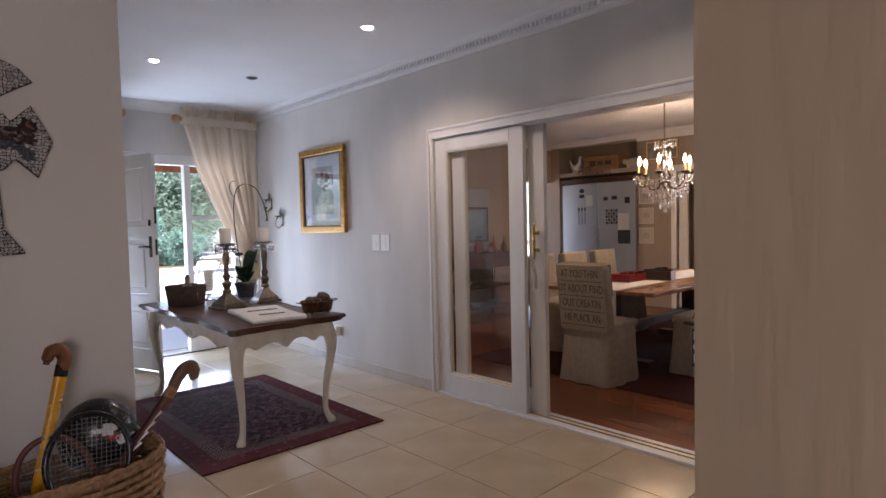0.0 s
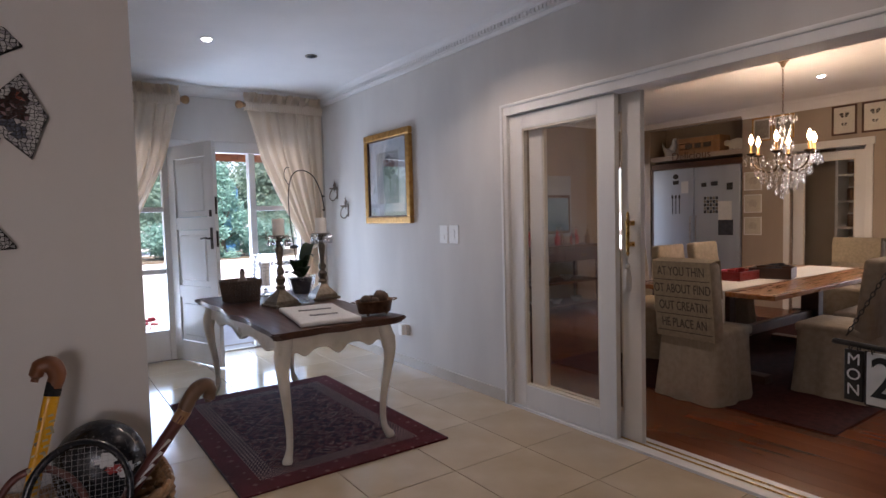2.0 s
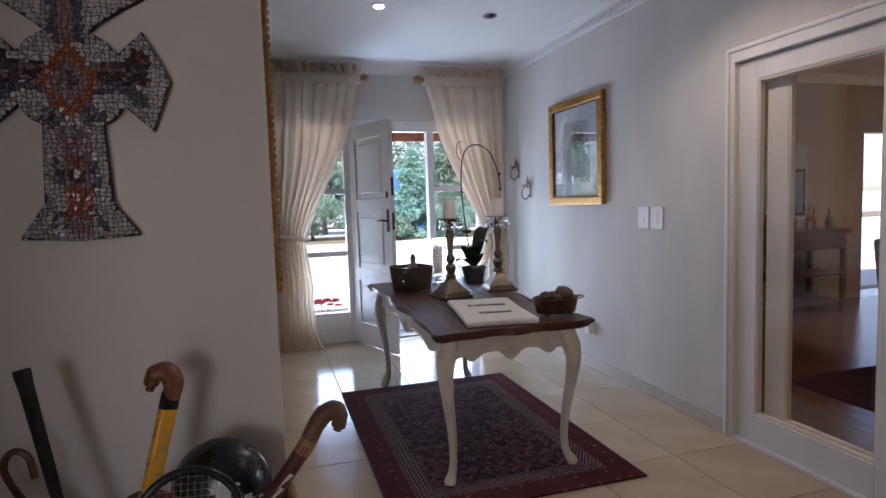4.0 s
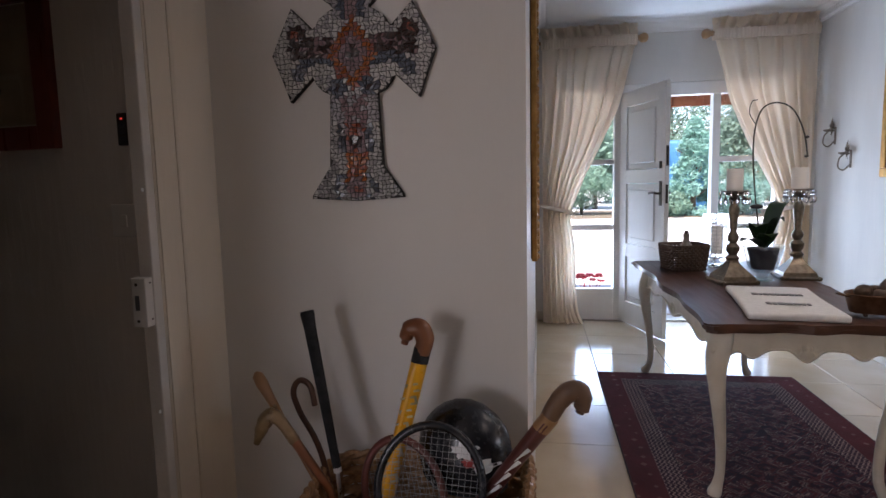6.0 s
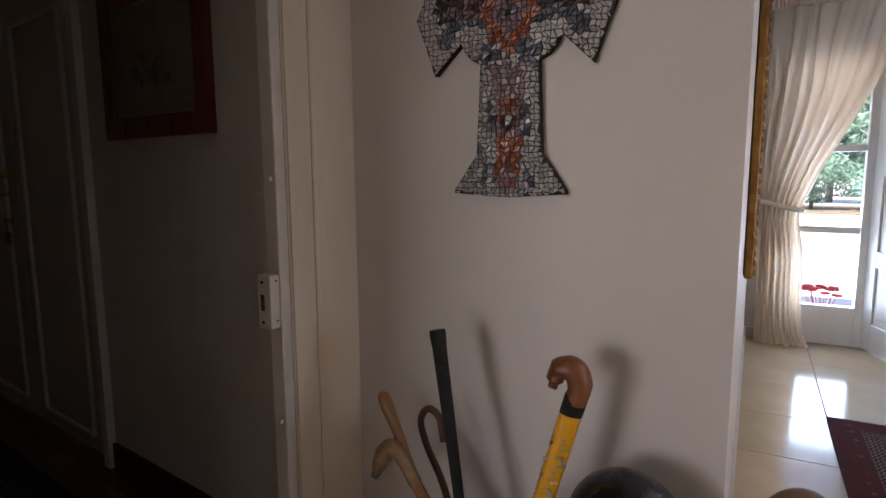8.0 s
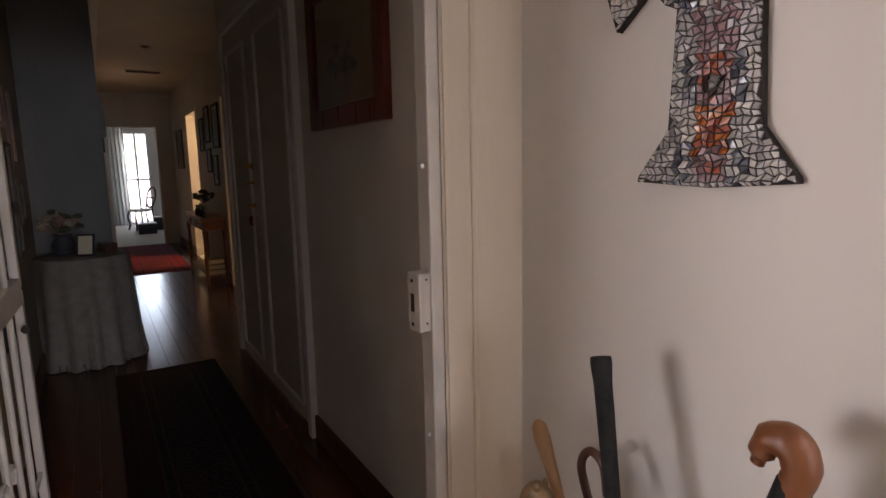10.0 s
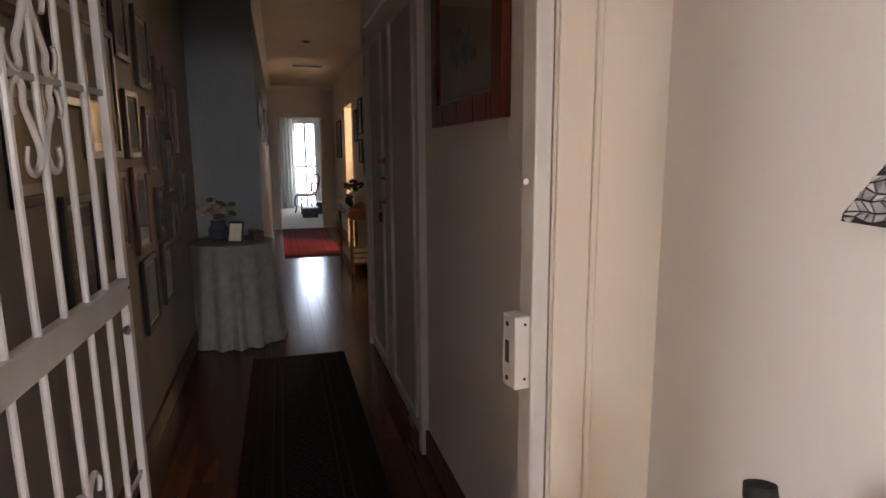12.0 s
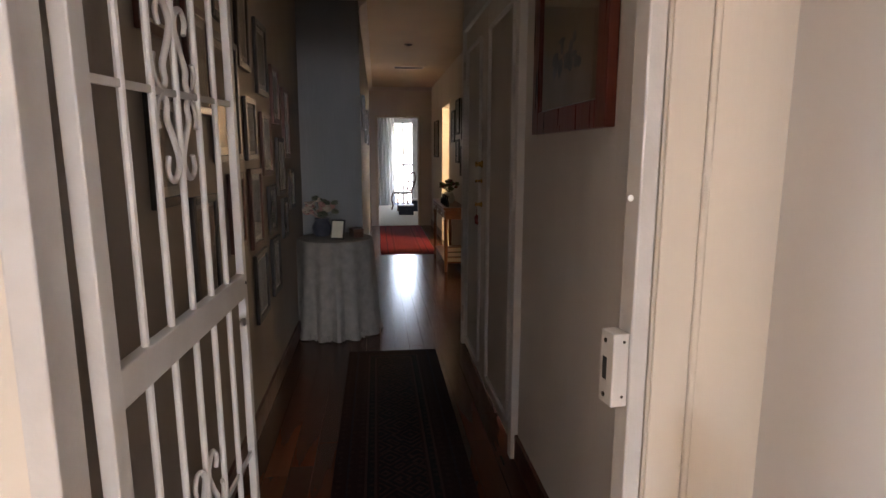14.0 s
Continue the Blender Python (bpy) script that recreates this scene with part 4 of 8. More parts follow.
# folded cloth pack with illegible print
t = thing("folded_linen_bag", 2.357, 4.035, TZ - 0.001, "folded white linen bag with grey printed lettering", "bag", rz=-9)
bm = bmesh.new()
box(bm, -0.178, 0.178, -0.32, 0.32, 0, 0.03, 0.012, 3)
bmesh.ops.subdivide_edges(bm, edges=bm.edges[:], cuts=3, use_grid_fill=True)
for v in bm.verts:
    v.co.z += (0.006 * noise.noise(v.co * 9)) if v.co.z > 0.01 else 0
    v.co.x += 0.012 * noise.noise(v.co * 5 + Vector((3, 0, 0)))
    v.co.y += 0.012 * noise.noise(v.co * 5 + Vector((0, 7, 0)))
part("cloth", bm, LINEN, t, "", True)
bm = bmesh.new()
rnd = random.Random(2)
for row, (y, w) in enumerate(((0.08, 0.2), (-0.13, 0.16))):
    x = -w / 2
    while x < w / 2:
        d = 0.01 + 0.014 * rnd.random()
        box(bm, x, x + d, y - 0.02 + 0.008 * rnd.random(), y + 0.02 - 0.008 * rnd.random(), 0.032, 0.0365)
        x += d + 0.006
part("print", bm, surface("grey_print", (0.22, 0.22, 0.22), (0.3, 0.3, 0.3), 40, 0.8), t, "illegible grey lettering")["kind"] = "stuff"

t = thing("copper_tub", 2.655, 3.855, TZ, "small tarnished copper tub filled with dried fruit", "tub")
bm = bmesh.new()
lathe(bm, [(0.06, 0.012), (0.085, 0.016), (0.098, 0.085), (0.103, 0.09), (0.1, 0.094), (0.094, 0.088), (0.08, 0.022), (0.01, 0.02)], 24, 0, 0, None, 1.25, 0.85)
part("body", bm, COPPER, t, "", True)
for a in (40, 140, 220, 320):
    bm = bmesh.new()
    ball(bm, 0.085 * math.cos(radians(a)), 0.055 * math.sin(radians(a)), 0.01, 0.011, 0.011, 0.011, 1)
    part("foot", bm, COPPER, t)
for s in (-1, 1):
    part("handle", tube(bmesh.new(), smoothpath([(s * 0.12, -0.025, 0.08), (s * 0.15, -0.02, 0.088), (s * 0.15, 0.02, 0.088), (s * 0.12, 0.025, 0.08)], 4), 0.004, 6), COPPER, t)
for i, (x, y, r) in enumerate(((-0.055, 0.01, 0.035), (0.045, -0.005, 0.05), (0.0, 0.035, 0.03), (-0.015, -0.035, 0.028))):
    d = thing("dried_fruit", 2.655 + x, 3.855 + y, TZ + 0.075, "shrivelled brown dried fruit in copper tub", "fruit", "fruit in the tub")
    bm = bmesh.new()
    ball(bm, 0, 0, r * 0.6, r, r, r * 0.85, 2)
    for v in bm.verts:
        v.co *= 1 + 0.12 * noise.noise(v.co * 40 + Vector((i * 3.1, 0, 0)))
    part("fruit_skin", bm, surface("dried_fruit_skin", (0.06, 0.035, 0.022), (0.13, 0.08, 0.05), 30, 0.6, 0, 0.3, 60), d, "", True)


def gold_picture():
    t = thing("framed_picture", WX, 5.41, 1.73, "gilt framed print behind glass on plaster wall", "picture")
    hw, hh, f = 0.42, 0.425, 0.062
    for name, (ya, yb, za, zb) in (("frame_top", (-hw, hw, hh - f, hh)), ("frame_bottom", (-hw, hw, -hh, -hh + f)), ("frame_side", (-hw, -hw + f, -hh + f, hh - f)), ("frame_side", (hw - f, hw, -hh + f, hh - f))):
        bm = bmesh.new()
        box(bm, -0.045, -0.003, ya, yb, za, zb, 0.008)
        part(name, bm, GILT, t)
    bm = bmesh.new()
    g = 0.012
    box(bm, -0.038, -0.022, -hw + f, -hw + f + g, -hh + f, hh - f)
    box(bm, -0.038, -0.022, hw - f - g, hw - f, -hh + f, hh - f)
    box(bm, -0.038, -0.022, -hw + f, hw - f, hh - f - g, hh - f)
    box(bm, -0.038, -0.022, -hw + f, hw - f, -hh + f, -hh + f + g)
    part("slip", bm, DARKWOOD, t)
    part("mount", boxes((-0.02, -0.012, -hw + f, hw - f, -hh + f, hh - f)), surface("pale_mount_card", (0.42, 0.47, 0.52), (0.48, 0.53, 0.58), 12, 0.8), t, "pale blue-grey mount")
    art = part("print", boxes((-0.0225, -0.02, -0.2, 0.2, -0.24, 0.24)), surface("faded_print_paper", (0.20, 0.22, 0.23), (0.32, 0.34, 0.35), 6, 0.8), t, "faded landscape print")
    bm = bmesh.new()
    rnd = random.Random(21)
    for k in range(30):
        a, q = rnd.uniform(0, 6.28), rnd.random() ** 0.5
        ball(bm, -0.0225, -0.05 + 0.09 * q * math.cos(a), 0.10 + 0.11 * q * math.sin(a), 0.0012, 0.03, 0.022, 1)
    box(bm, -0.0236, -0.0222, -0.055, -0.045, -0.12, 0.05)
    part("print_motif", bm, surface("grey_tree_wash", (0.05, 0.055, 0.06), (0.10, 0.105, 0.11), 9, 0.8), art)
    pn = part("glass", boxes((-0.028, -0.026, -hw + f + g, hw - f - g, -hh + f + g, hh - f - g)), glass("picture_glass", (1, 1, 1), 0.01, 0.13), t, "reflective picture glass")
    pn.visible_shadow = False


gold_picture()


SCONCE = surface("rusty_pewter", (0.17, 0.13, 0.10), (0.28, 0.23, 0.18), 40, 0.5, 0.4, 0.1, 80)


def wall_sconce(y, z, rz):
    t = thing("wall_sconce", WX, y, z, "small rusty pewter scrollwork candle sconce on wall", "sconce", "pair of iron sconces")
    bm = bmesh.new()
    box(bm, -0.008, 0, -0.012, 0.012, -0.07, 0.07, 0.003)
    part("back_plate", bm, SCONCE, t)
    part("arm", tube(bmesh.new(), smoothpath([(-0.005, 0, -0.04), (-0.05, 0, -0.085), (-0.09, 0, -0.06), (-0.085, 0, 0.0), (-0.06, 0, 0.03)], 5), 0.006, 7), SCONCE, t)
    part("cup", lathe(bmesh.new(), [(0.006, 0.03), (0.03, 0.04), (0.034, 0.052), (0.02, 0.05)], 12, -0.06, 0), SCONCE, t)
    for k in range(7):
        a = 2 * math.pi * k / 7
        bm = bmesh.new()
        tube(bm, smoothpath([(-0.03, 0, 0.05), (-0.03 + 0.03 * math.cos(a), 0.04 * math.cos(a), 0.07 + 0.04 * math.sin(a)), (-0.03 + 0.02 * math.cos(a), 0.085 * math.cos(a), 0.07 + 0.075 * math.sin(a))], 4), [0.003, 0.004, 0.007, 0.009, 0.007, 0.004, 0.003, 0.002, 0.001], 6)
        part("leaf", bm, SCONCE, t)


wall_sconce(6.56, 1.645, 0)
wall_sconce(6.30, 1.45, 0)

for i, (y0, y1) in enumerate(((4.49, 4.60), (4.345, 4.465))):
    t = thing("light_switch", WX, (y0 + y1) / 2, 1.213, "white plastic wall switch plate with rockers", "switch", "pair of switches")
    h = (y1 - y0) / 2
    part("plate", boxes((-0.009, 0, -h, h, -0.073, 0.073), bevel=0.003), PLASTIC, t)
    for k in range(2 if i else 1):
        part("rocker", boxes((-0.013, -0.008, -0.014, 0.014, -0.03 + 0.045 * k - 0.012, 0.006 + 0.045 * k - 0.012), bevel=0.002), PLASTIC, t)
t = thing("plug_adapter", WX, 5.2, 0.33, "white plug socket with adapter plugged in", "socket")
part("plate", boxes((-0.009, 0, -0.06, 0.06, -0.05, 0.05), bevel=0.003), PLASTIC, t)
part("adapter", boxes((-0.06, -0.01, -0.03, 0.035, -0.045, 0.05), bevel=0.006), PLASTIC, t)


def downlight(x, y, lit, label, z=H, watts=5, cone=110):
    t = thing("downlight", x, y, z, label, "ceiling light", "recessed downlights")
    part("trim", lathe(bmesh.new(), [(0.036, 0.0), (0.05, -0.002), (0.052, -0.006), (0.046, -0.009), (0.036, -0.006)], 24), PLASTIC if lit else ANTIQUE, t, "", True)
    part("lens", lathe(bmesh.new(), [(0.001, -0.02), (0.018, -0.018), (0.031, -0.011), (0.036, -0.001), (0.001, -0.0005)], 20), glow("downlight_lit", (1, 0.93, 0.82), 14) if lit else CLAY, t, "glowing lens" if lit else "")
    if lit:
        lamp("downlight_beam", "SPOT", look((x, y, z - 0.06), (x, y, 0)), watts, (1, 0.85, 0.68), radius=0.02, spot=radians(cone))


downlight(2.067, 5.232, True, "lit recessed ceiling downlight with white trim")
downlight(2.906, 5.288, False, "unlit recessed ceiling downlight with metal trim")
downlight(2.928, 3.544, True, "lit recessed ceiling downlight with white trim", H, 12, 140)
# unseen: assumed from the row's spacing, added to warm the east wall
downlight(2.93, 1.8, True, "lit recessed ceiling downlight with white trim", H, 4, 150)


def gilt_mirror():
    t = thing("gilt_mirror", 1.27, 4.55, 0.97, "tall wall mirror in carved antique gilt frame", "mirror")
    w, h, f = 0.62, 1.46, 0.1
    part("backing", boxes((0.001, 0.018, -w + 0.01, w - 0.01, 0.01, h - 0.01)), DARKWOOD, t)
    for name, (ya, yb, za, zb) in (("frame_side", (-w, -w + f, 0, h)), ("frame_side", (w - f, w, 0, h)), ("frame_rail", (-w + f, w - f, 0, f)), ("frame_rail", (-w + f, w - f, h - f, h))):
        bm = bmesh.new()
        box(bm, 0.004, 0.03, ya, yb, za, zb, 0.006)
        n = int(max(yb - ya, zb - za) / 0.035)
        for k in range(n):
            s = (k + 0.5) / n
            yy, zz = (ya + yb) / 2 if zb - za > yb - ya else ya + s * (yb - ya), (za + zb) / 2 if zb - za <= yb - ya else za + s * (zb - za)
            ball(bm, 0.032, yy, zz, 0.010, 0.016, 0.016, 1)
            ball(bm, 0.03, yy + (0.032 if zb - za > yb - ya else 0), zz + (0 if zb - za > yb - ya else 0.032), 0.006, 0.01, 0.01, 1)
        part(name, bm, GILT, t)
    m, n, l, p = nodes("mirror_silver")
    p.inputs["Metallic"].default_value, p.inputs["Roughness"].default_value = 1, 0.02
    p.inputs["Base Color"].default_value = (0.85, 0.86, 0.86, 1)
    part("mirror_glass", boxes((0.018, 0.022, -w + f - 0.005, w - f + 0.005, f - 0.005, h - f + 0.005)), m, t)


gilt_mirror()

# ---- curtains at the front door ----


def curtain(x_wall, x_in, tie_in, low_in, sign, label):
    """A pleated drape hung from the pole, drawn back to the wall side by a tie and pooled on the floor."""
    t = thing("curtain", x_wall, 6.76, 0, label, "curtain", "pair of curtains")
    rows = [(2.53, x_in), (2.3, x_in - sign * 0.06), (2.0, x_in - sign * 0.14), (1.7, x_in - sign * 0.27), (1.4, x_in - sign * 0.42), (1.2, tie_in + sign * 0.05), (1.07, tie_in), (0.95, tie_in - sign * 0.01), (0.7, (tie_in + low_in) / 2), (0.4, low_in - sign * 0.02), (0.15, low_in), (0.05, low_in + sign * 0.03), (0.012, low_in + sign * 0.05)]
    zs = smoothpath([(z, x, 0) for z, x in rows], 4)
    bm = bmesh.new()
    n, pleats = 110, 8
    grid = []
    for v in zs:
        z, xe = v.x, v.y
        w = abs(xe - x_wall)
        amp = 0.015 + 0.018 * max(0, 1 - w / 0.7)
        line = []
        for i in range(n + 1):
            u = i / n
            ph = u * pleats * 2 * math.pi + 0.5 * math.sin(2.1 * z + 2 * u) + 2.6 * noise.noise(Vector((u * 4, z * 1.6, x_wall)))
            bulge = 0.05 * max(0, 0.2 - z) / 0.2
            y = amp * math.sin(ph) + 0.4 * amp * math.sin(1.63 * ph + 1) + 0.01 * noise.noise(Vector((u * 7, z * 5, 2))) - bulge * (1 + 0.8 * noise.noise(Vector((u * 5, z * 9, 1))))
            x = sign * w * u + 0.006 * math.cos(ph)
            line.append(bm.verts.new((x, y, max(0.008, z + 0.012 * noise.noise(Vector((u * 9, z * 3, 5)))))))
        grid.append(line)
    for a, b in zip(grid, grid[1:]):
        for i in range(n):
            bm.faces.new((a[i], a[i + 1], b[i + 1], b[i]))
    bmesh.ops.solidify(bm, geom=bm.faces[:], thickness=0.003)
    part("drape", bm, CURTAIN_SHEER, t, "pleated cream linen drape", True)
    # gathered band at the pole and the ruffle that stands above it
    wtop = abs(x_in - x_wall)
    bm = bmesh.new()
    line = []
    for z, d in ((2.50, 0.03), (2.56, 0.042), (2.585, 0.03)):
        line.append([bm.verts.new((sign * wtop * (i / n * 1.02 - 0.01), -d - 0.004 * math.sin(i * 1.9), z)) for i in range(n + 1)])
    for z, d in ((2.585, -0.03), (2.56, -0.042), (2.50, -0.03)):
        line.append([bm.verts.new((sign * wtop * (i / n * 1.02 - 0.01), -d - 0.004 * math.sin(i * 1.9), z)) for i in range(n + 1)])
    for a, b in zip(line, line[1:] + line[:1]):
        for i in range(n):
            bm.faces.new((a[i], a[i + 1], b[i + 1], b[i]))
    part("heading", bm, CURTAIN_SHEER, t, "gathered rod pocket", True)
    bm = bmesh.new()
    line = []
    for k in range(7):
        z = 2.575 + 0.018 * k
        puff = 0.012 + 0.03 * math.sin(math.pi * k / 6)
        line.append([bm.verts.new((sign * wtop * (i / n * 1.03 - 0.015), puff * (1.0 + 0.9 * noise.noise(Vector((i * 0.16, k * 0.5, x_wall)))) * math.sin(i * 0.62 + k * 0.35 + 2.5 * noise.noise(Vector((i * 0.09, 0, 4)))) - 0.01, z + 0.016 * noise.noise(Vector((i * 0.12, k * 0.3, 9))))) for i in range(n + 1)])
    for a, b in zip(line, line[1:]):
        for i in range(n):
            bm.faces.new((a[i], a[i + 1], b[i + 1], b[i]))
    bmesh.ops.solidify(bm, geom=bm.faces[:], thickness=0.004)
    part("ruffle", bm, CURTAIN_SHEER, t, "puffed ruffle above the pole", True)
    xc = (tie_in - x_wall) / 2
    bm = bmesh.new()
    tube(bm, [(xc + (abs(xc) + 0.012) * math.cos(a), 0.055 * math.sin(a), 1.07 + 0.035 * sign * math.cos(a) * -1) for a in [2 * math.pi * i / 24 for i in range(24)]], 0.02, 8, True, 0.5)
    part("tieback", bm, CURTAIN, t, "", True)


def sheer():
    """Thin linen: part of the daylight shines through it."""
    m, n, l, p = nodes("sheer_curtain_linen")
    tc = n.new("ShaderNodeTexCoord")
    nz = n.new("ShaderNodeTexNoise")
    nz.inputs["Scale"].default_value = 240
    l.new(tc.outputs["Object"], nz.inputs["Vector"])
    rp = n.new("ShaderNodeValToRGB")
    rp.color_ramp.elements[0].color, rp.color_ramp.elements[1].color = (0.82, 0.76, 0.68, 1), (0.88, 0.83, 0.76, 1)
    l.new(nz.outputs["Fac"], rp.inputs["Fac"])
    l.new(rp.outputs["Color"], p.inputs["Base Color"])
    p.inputs["Roughness"].default_value = 0.9
    tl = n.new("ShaderNodeBsdfTranslucent")
    tl.inputs["Color"].default_value = (0.92, 0.80, 0.65, 1)
    mx = n.new("ShaderNodeMixShader")
    mx.inputs["Fac"].default_value = 0.56
    l.new(p.outputs[0], mx.inputs[1])
    l.new(tl.outputs[0], mx.inputs[2])
    l.new(mx.outputs[0], n["Material Output"].inputs["Surface"])
    return m


CURTAIN_SHEER = sheer()
curtain(1.335, 2.15, 1.60, 1.66, 1, "cream linen curtain tied back beside front door")
curtain(3.61, 2.79, 3.36, 3.30, -1, "cream linen curtain tied back in hall corner")
POLE = wood("turned_pine_pole", (0.23, 0.115, 0.045), (0.36, 0.2, 0.085), 0, 12, 0.35)
for xa, xb in ((1.31, 2.16), (2.78, 3.63)):
    t = thing("curtain_pole", xa, 6.76, 2.555, "turned brown wooden curtain pole with ball finial", "curtain pole", "pair of curtain poles")
    part("pole", tube(bmesh.new(), [(0.0, 0, 0), (xb - xa, 0, 0)], 0.019, 12), POLE, t, "", True)
    inner = xb - xa if xa < 2 else 0.0
    s = 1 if xa < 2 else -1
    bm = bmesh.new()
    lathe(bm, [(0.02, 0), (0.028, 0.006), (0.02, 0.014), (0.034, 0.028), (0.043, 0.048), (0.04, 0.07), (0.026, 0.086), (0.008, 0.092)], 16, 0, 0, Matrix.Translation((inner, 0, 0)) @ Matrix.Rotation(radians(90 * s), 4, "Y"))
    part("finial", bm, POLE, t, "", True)
    for k in (0.12, 0.75):
        part("bracket", boxes(((xb - xa) * k, (xb - xa) * k + 0.02, 0.0, 0.13, -0.02, 0.0)), POLE, t)

# ---- mosaic cross ----
MOS = {
    "white": surface("mirror_chip", (0.33, 0.32, 0.31), (0.47, 0.455, 0.435), 60, 0.42, 0.0, 0, 60, piece=0.3),
    "grey": surface("grey_glass_chip", (0.20, 0.19, 0.20), (0.33, 0.31, 0.32), 50, 0.3, 0, 0, 60, piece=0.25),
    "slate": surface("slate_blue_chip", (0.045, 0.055, 0.075), (0.10, 0.11, 0.14), 50, 0.25, 0.1, 0, 60, piece=0.3),
    "orange": surface("orange_glass_chip", (0.28, 0.075, 0.018), (0.38, 0.12, 0.032), 50, 0.25, 0, 0, 60, piece=0.2),
    "plum": surface("plum_chip", (0.16, 0.09, 0.10), (0.26, 0.16, 0.17), 50, 0.35, 0, 0, 60, piece=0.25),
    "brown": surface("dark_brown_chip", (0.035, 0.018, 0.016), (0.075, 0.04, 0.035), 50, 0.25, 0, 0, 60, piece=0.3),
    "rust": surface("rust_chip", (0.22, 0.045, 0.022), (0.32, 0.08, 0.04), 50, 0.3, 0, 0, 60, piece=0.2),
}
BLACKBOARD = surface("black_grout_board", (0.015, 0.014, 0.014), (0.035, 0.032, 0.03), 60, 0.85, 0, 0.3, 150)


from mathutils.geometry import tessellate_polygon


def cross_outline():
    half = [(0.0, 0.335), (0.10, 0.31), (0.155, 0.285), (0.20, 0.235), (0.14, 0.20), (0.075, 0.155), (0.055, 0.135), (0.075, 0.125), (0.10, 0.108), (0.115, 0.085), (0.125, 0.078), (0.19, 0.143), (0.225, 0.075), (0.258, 0.005), (0.232, -0.06), (0.205, -0.138), (0.128, -0.065), (0.118, -0.088), (0.10, -0.108), (0.076, -0.12), (0.08, -0.22), (0.086, -0.34), (0.147, -0.428), (0.148, -0.438), (0.0, -0.447)]
    return half + [(-x, z) for x, z in half[::-1][1:-1]]


def inside(p, poly):
    hit = False
    for (x0, y0), (x1, y1) in zip(poly, poly[1:] + poly[:1]):
        if (y0 > p[1]) != (y1 > p[1]) and p[0] < (x1 - x0) * (p[1] - y0) / (y1 - y0) + x0:
            hit = not hit
    return hit


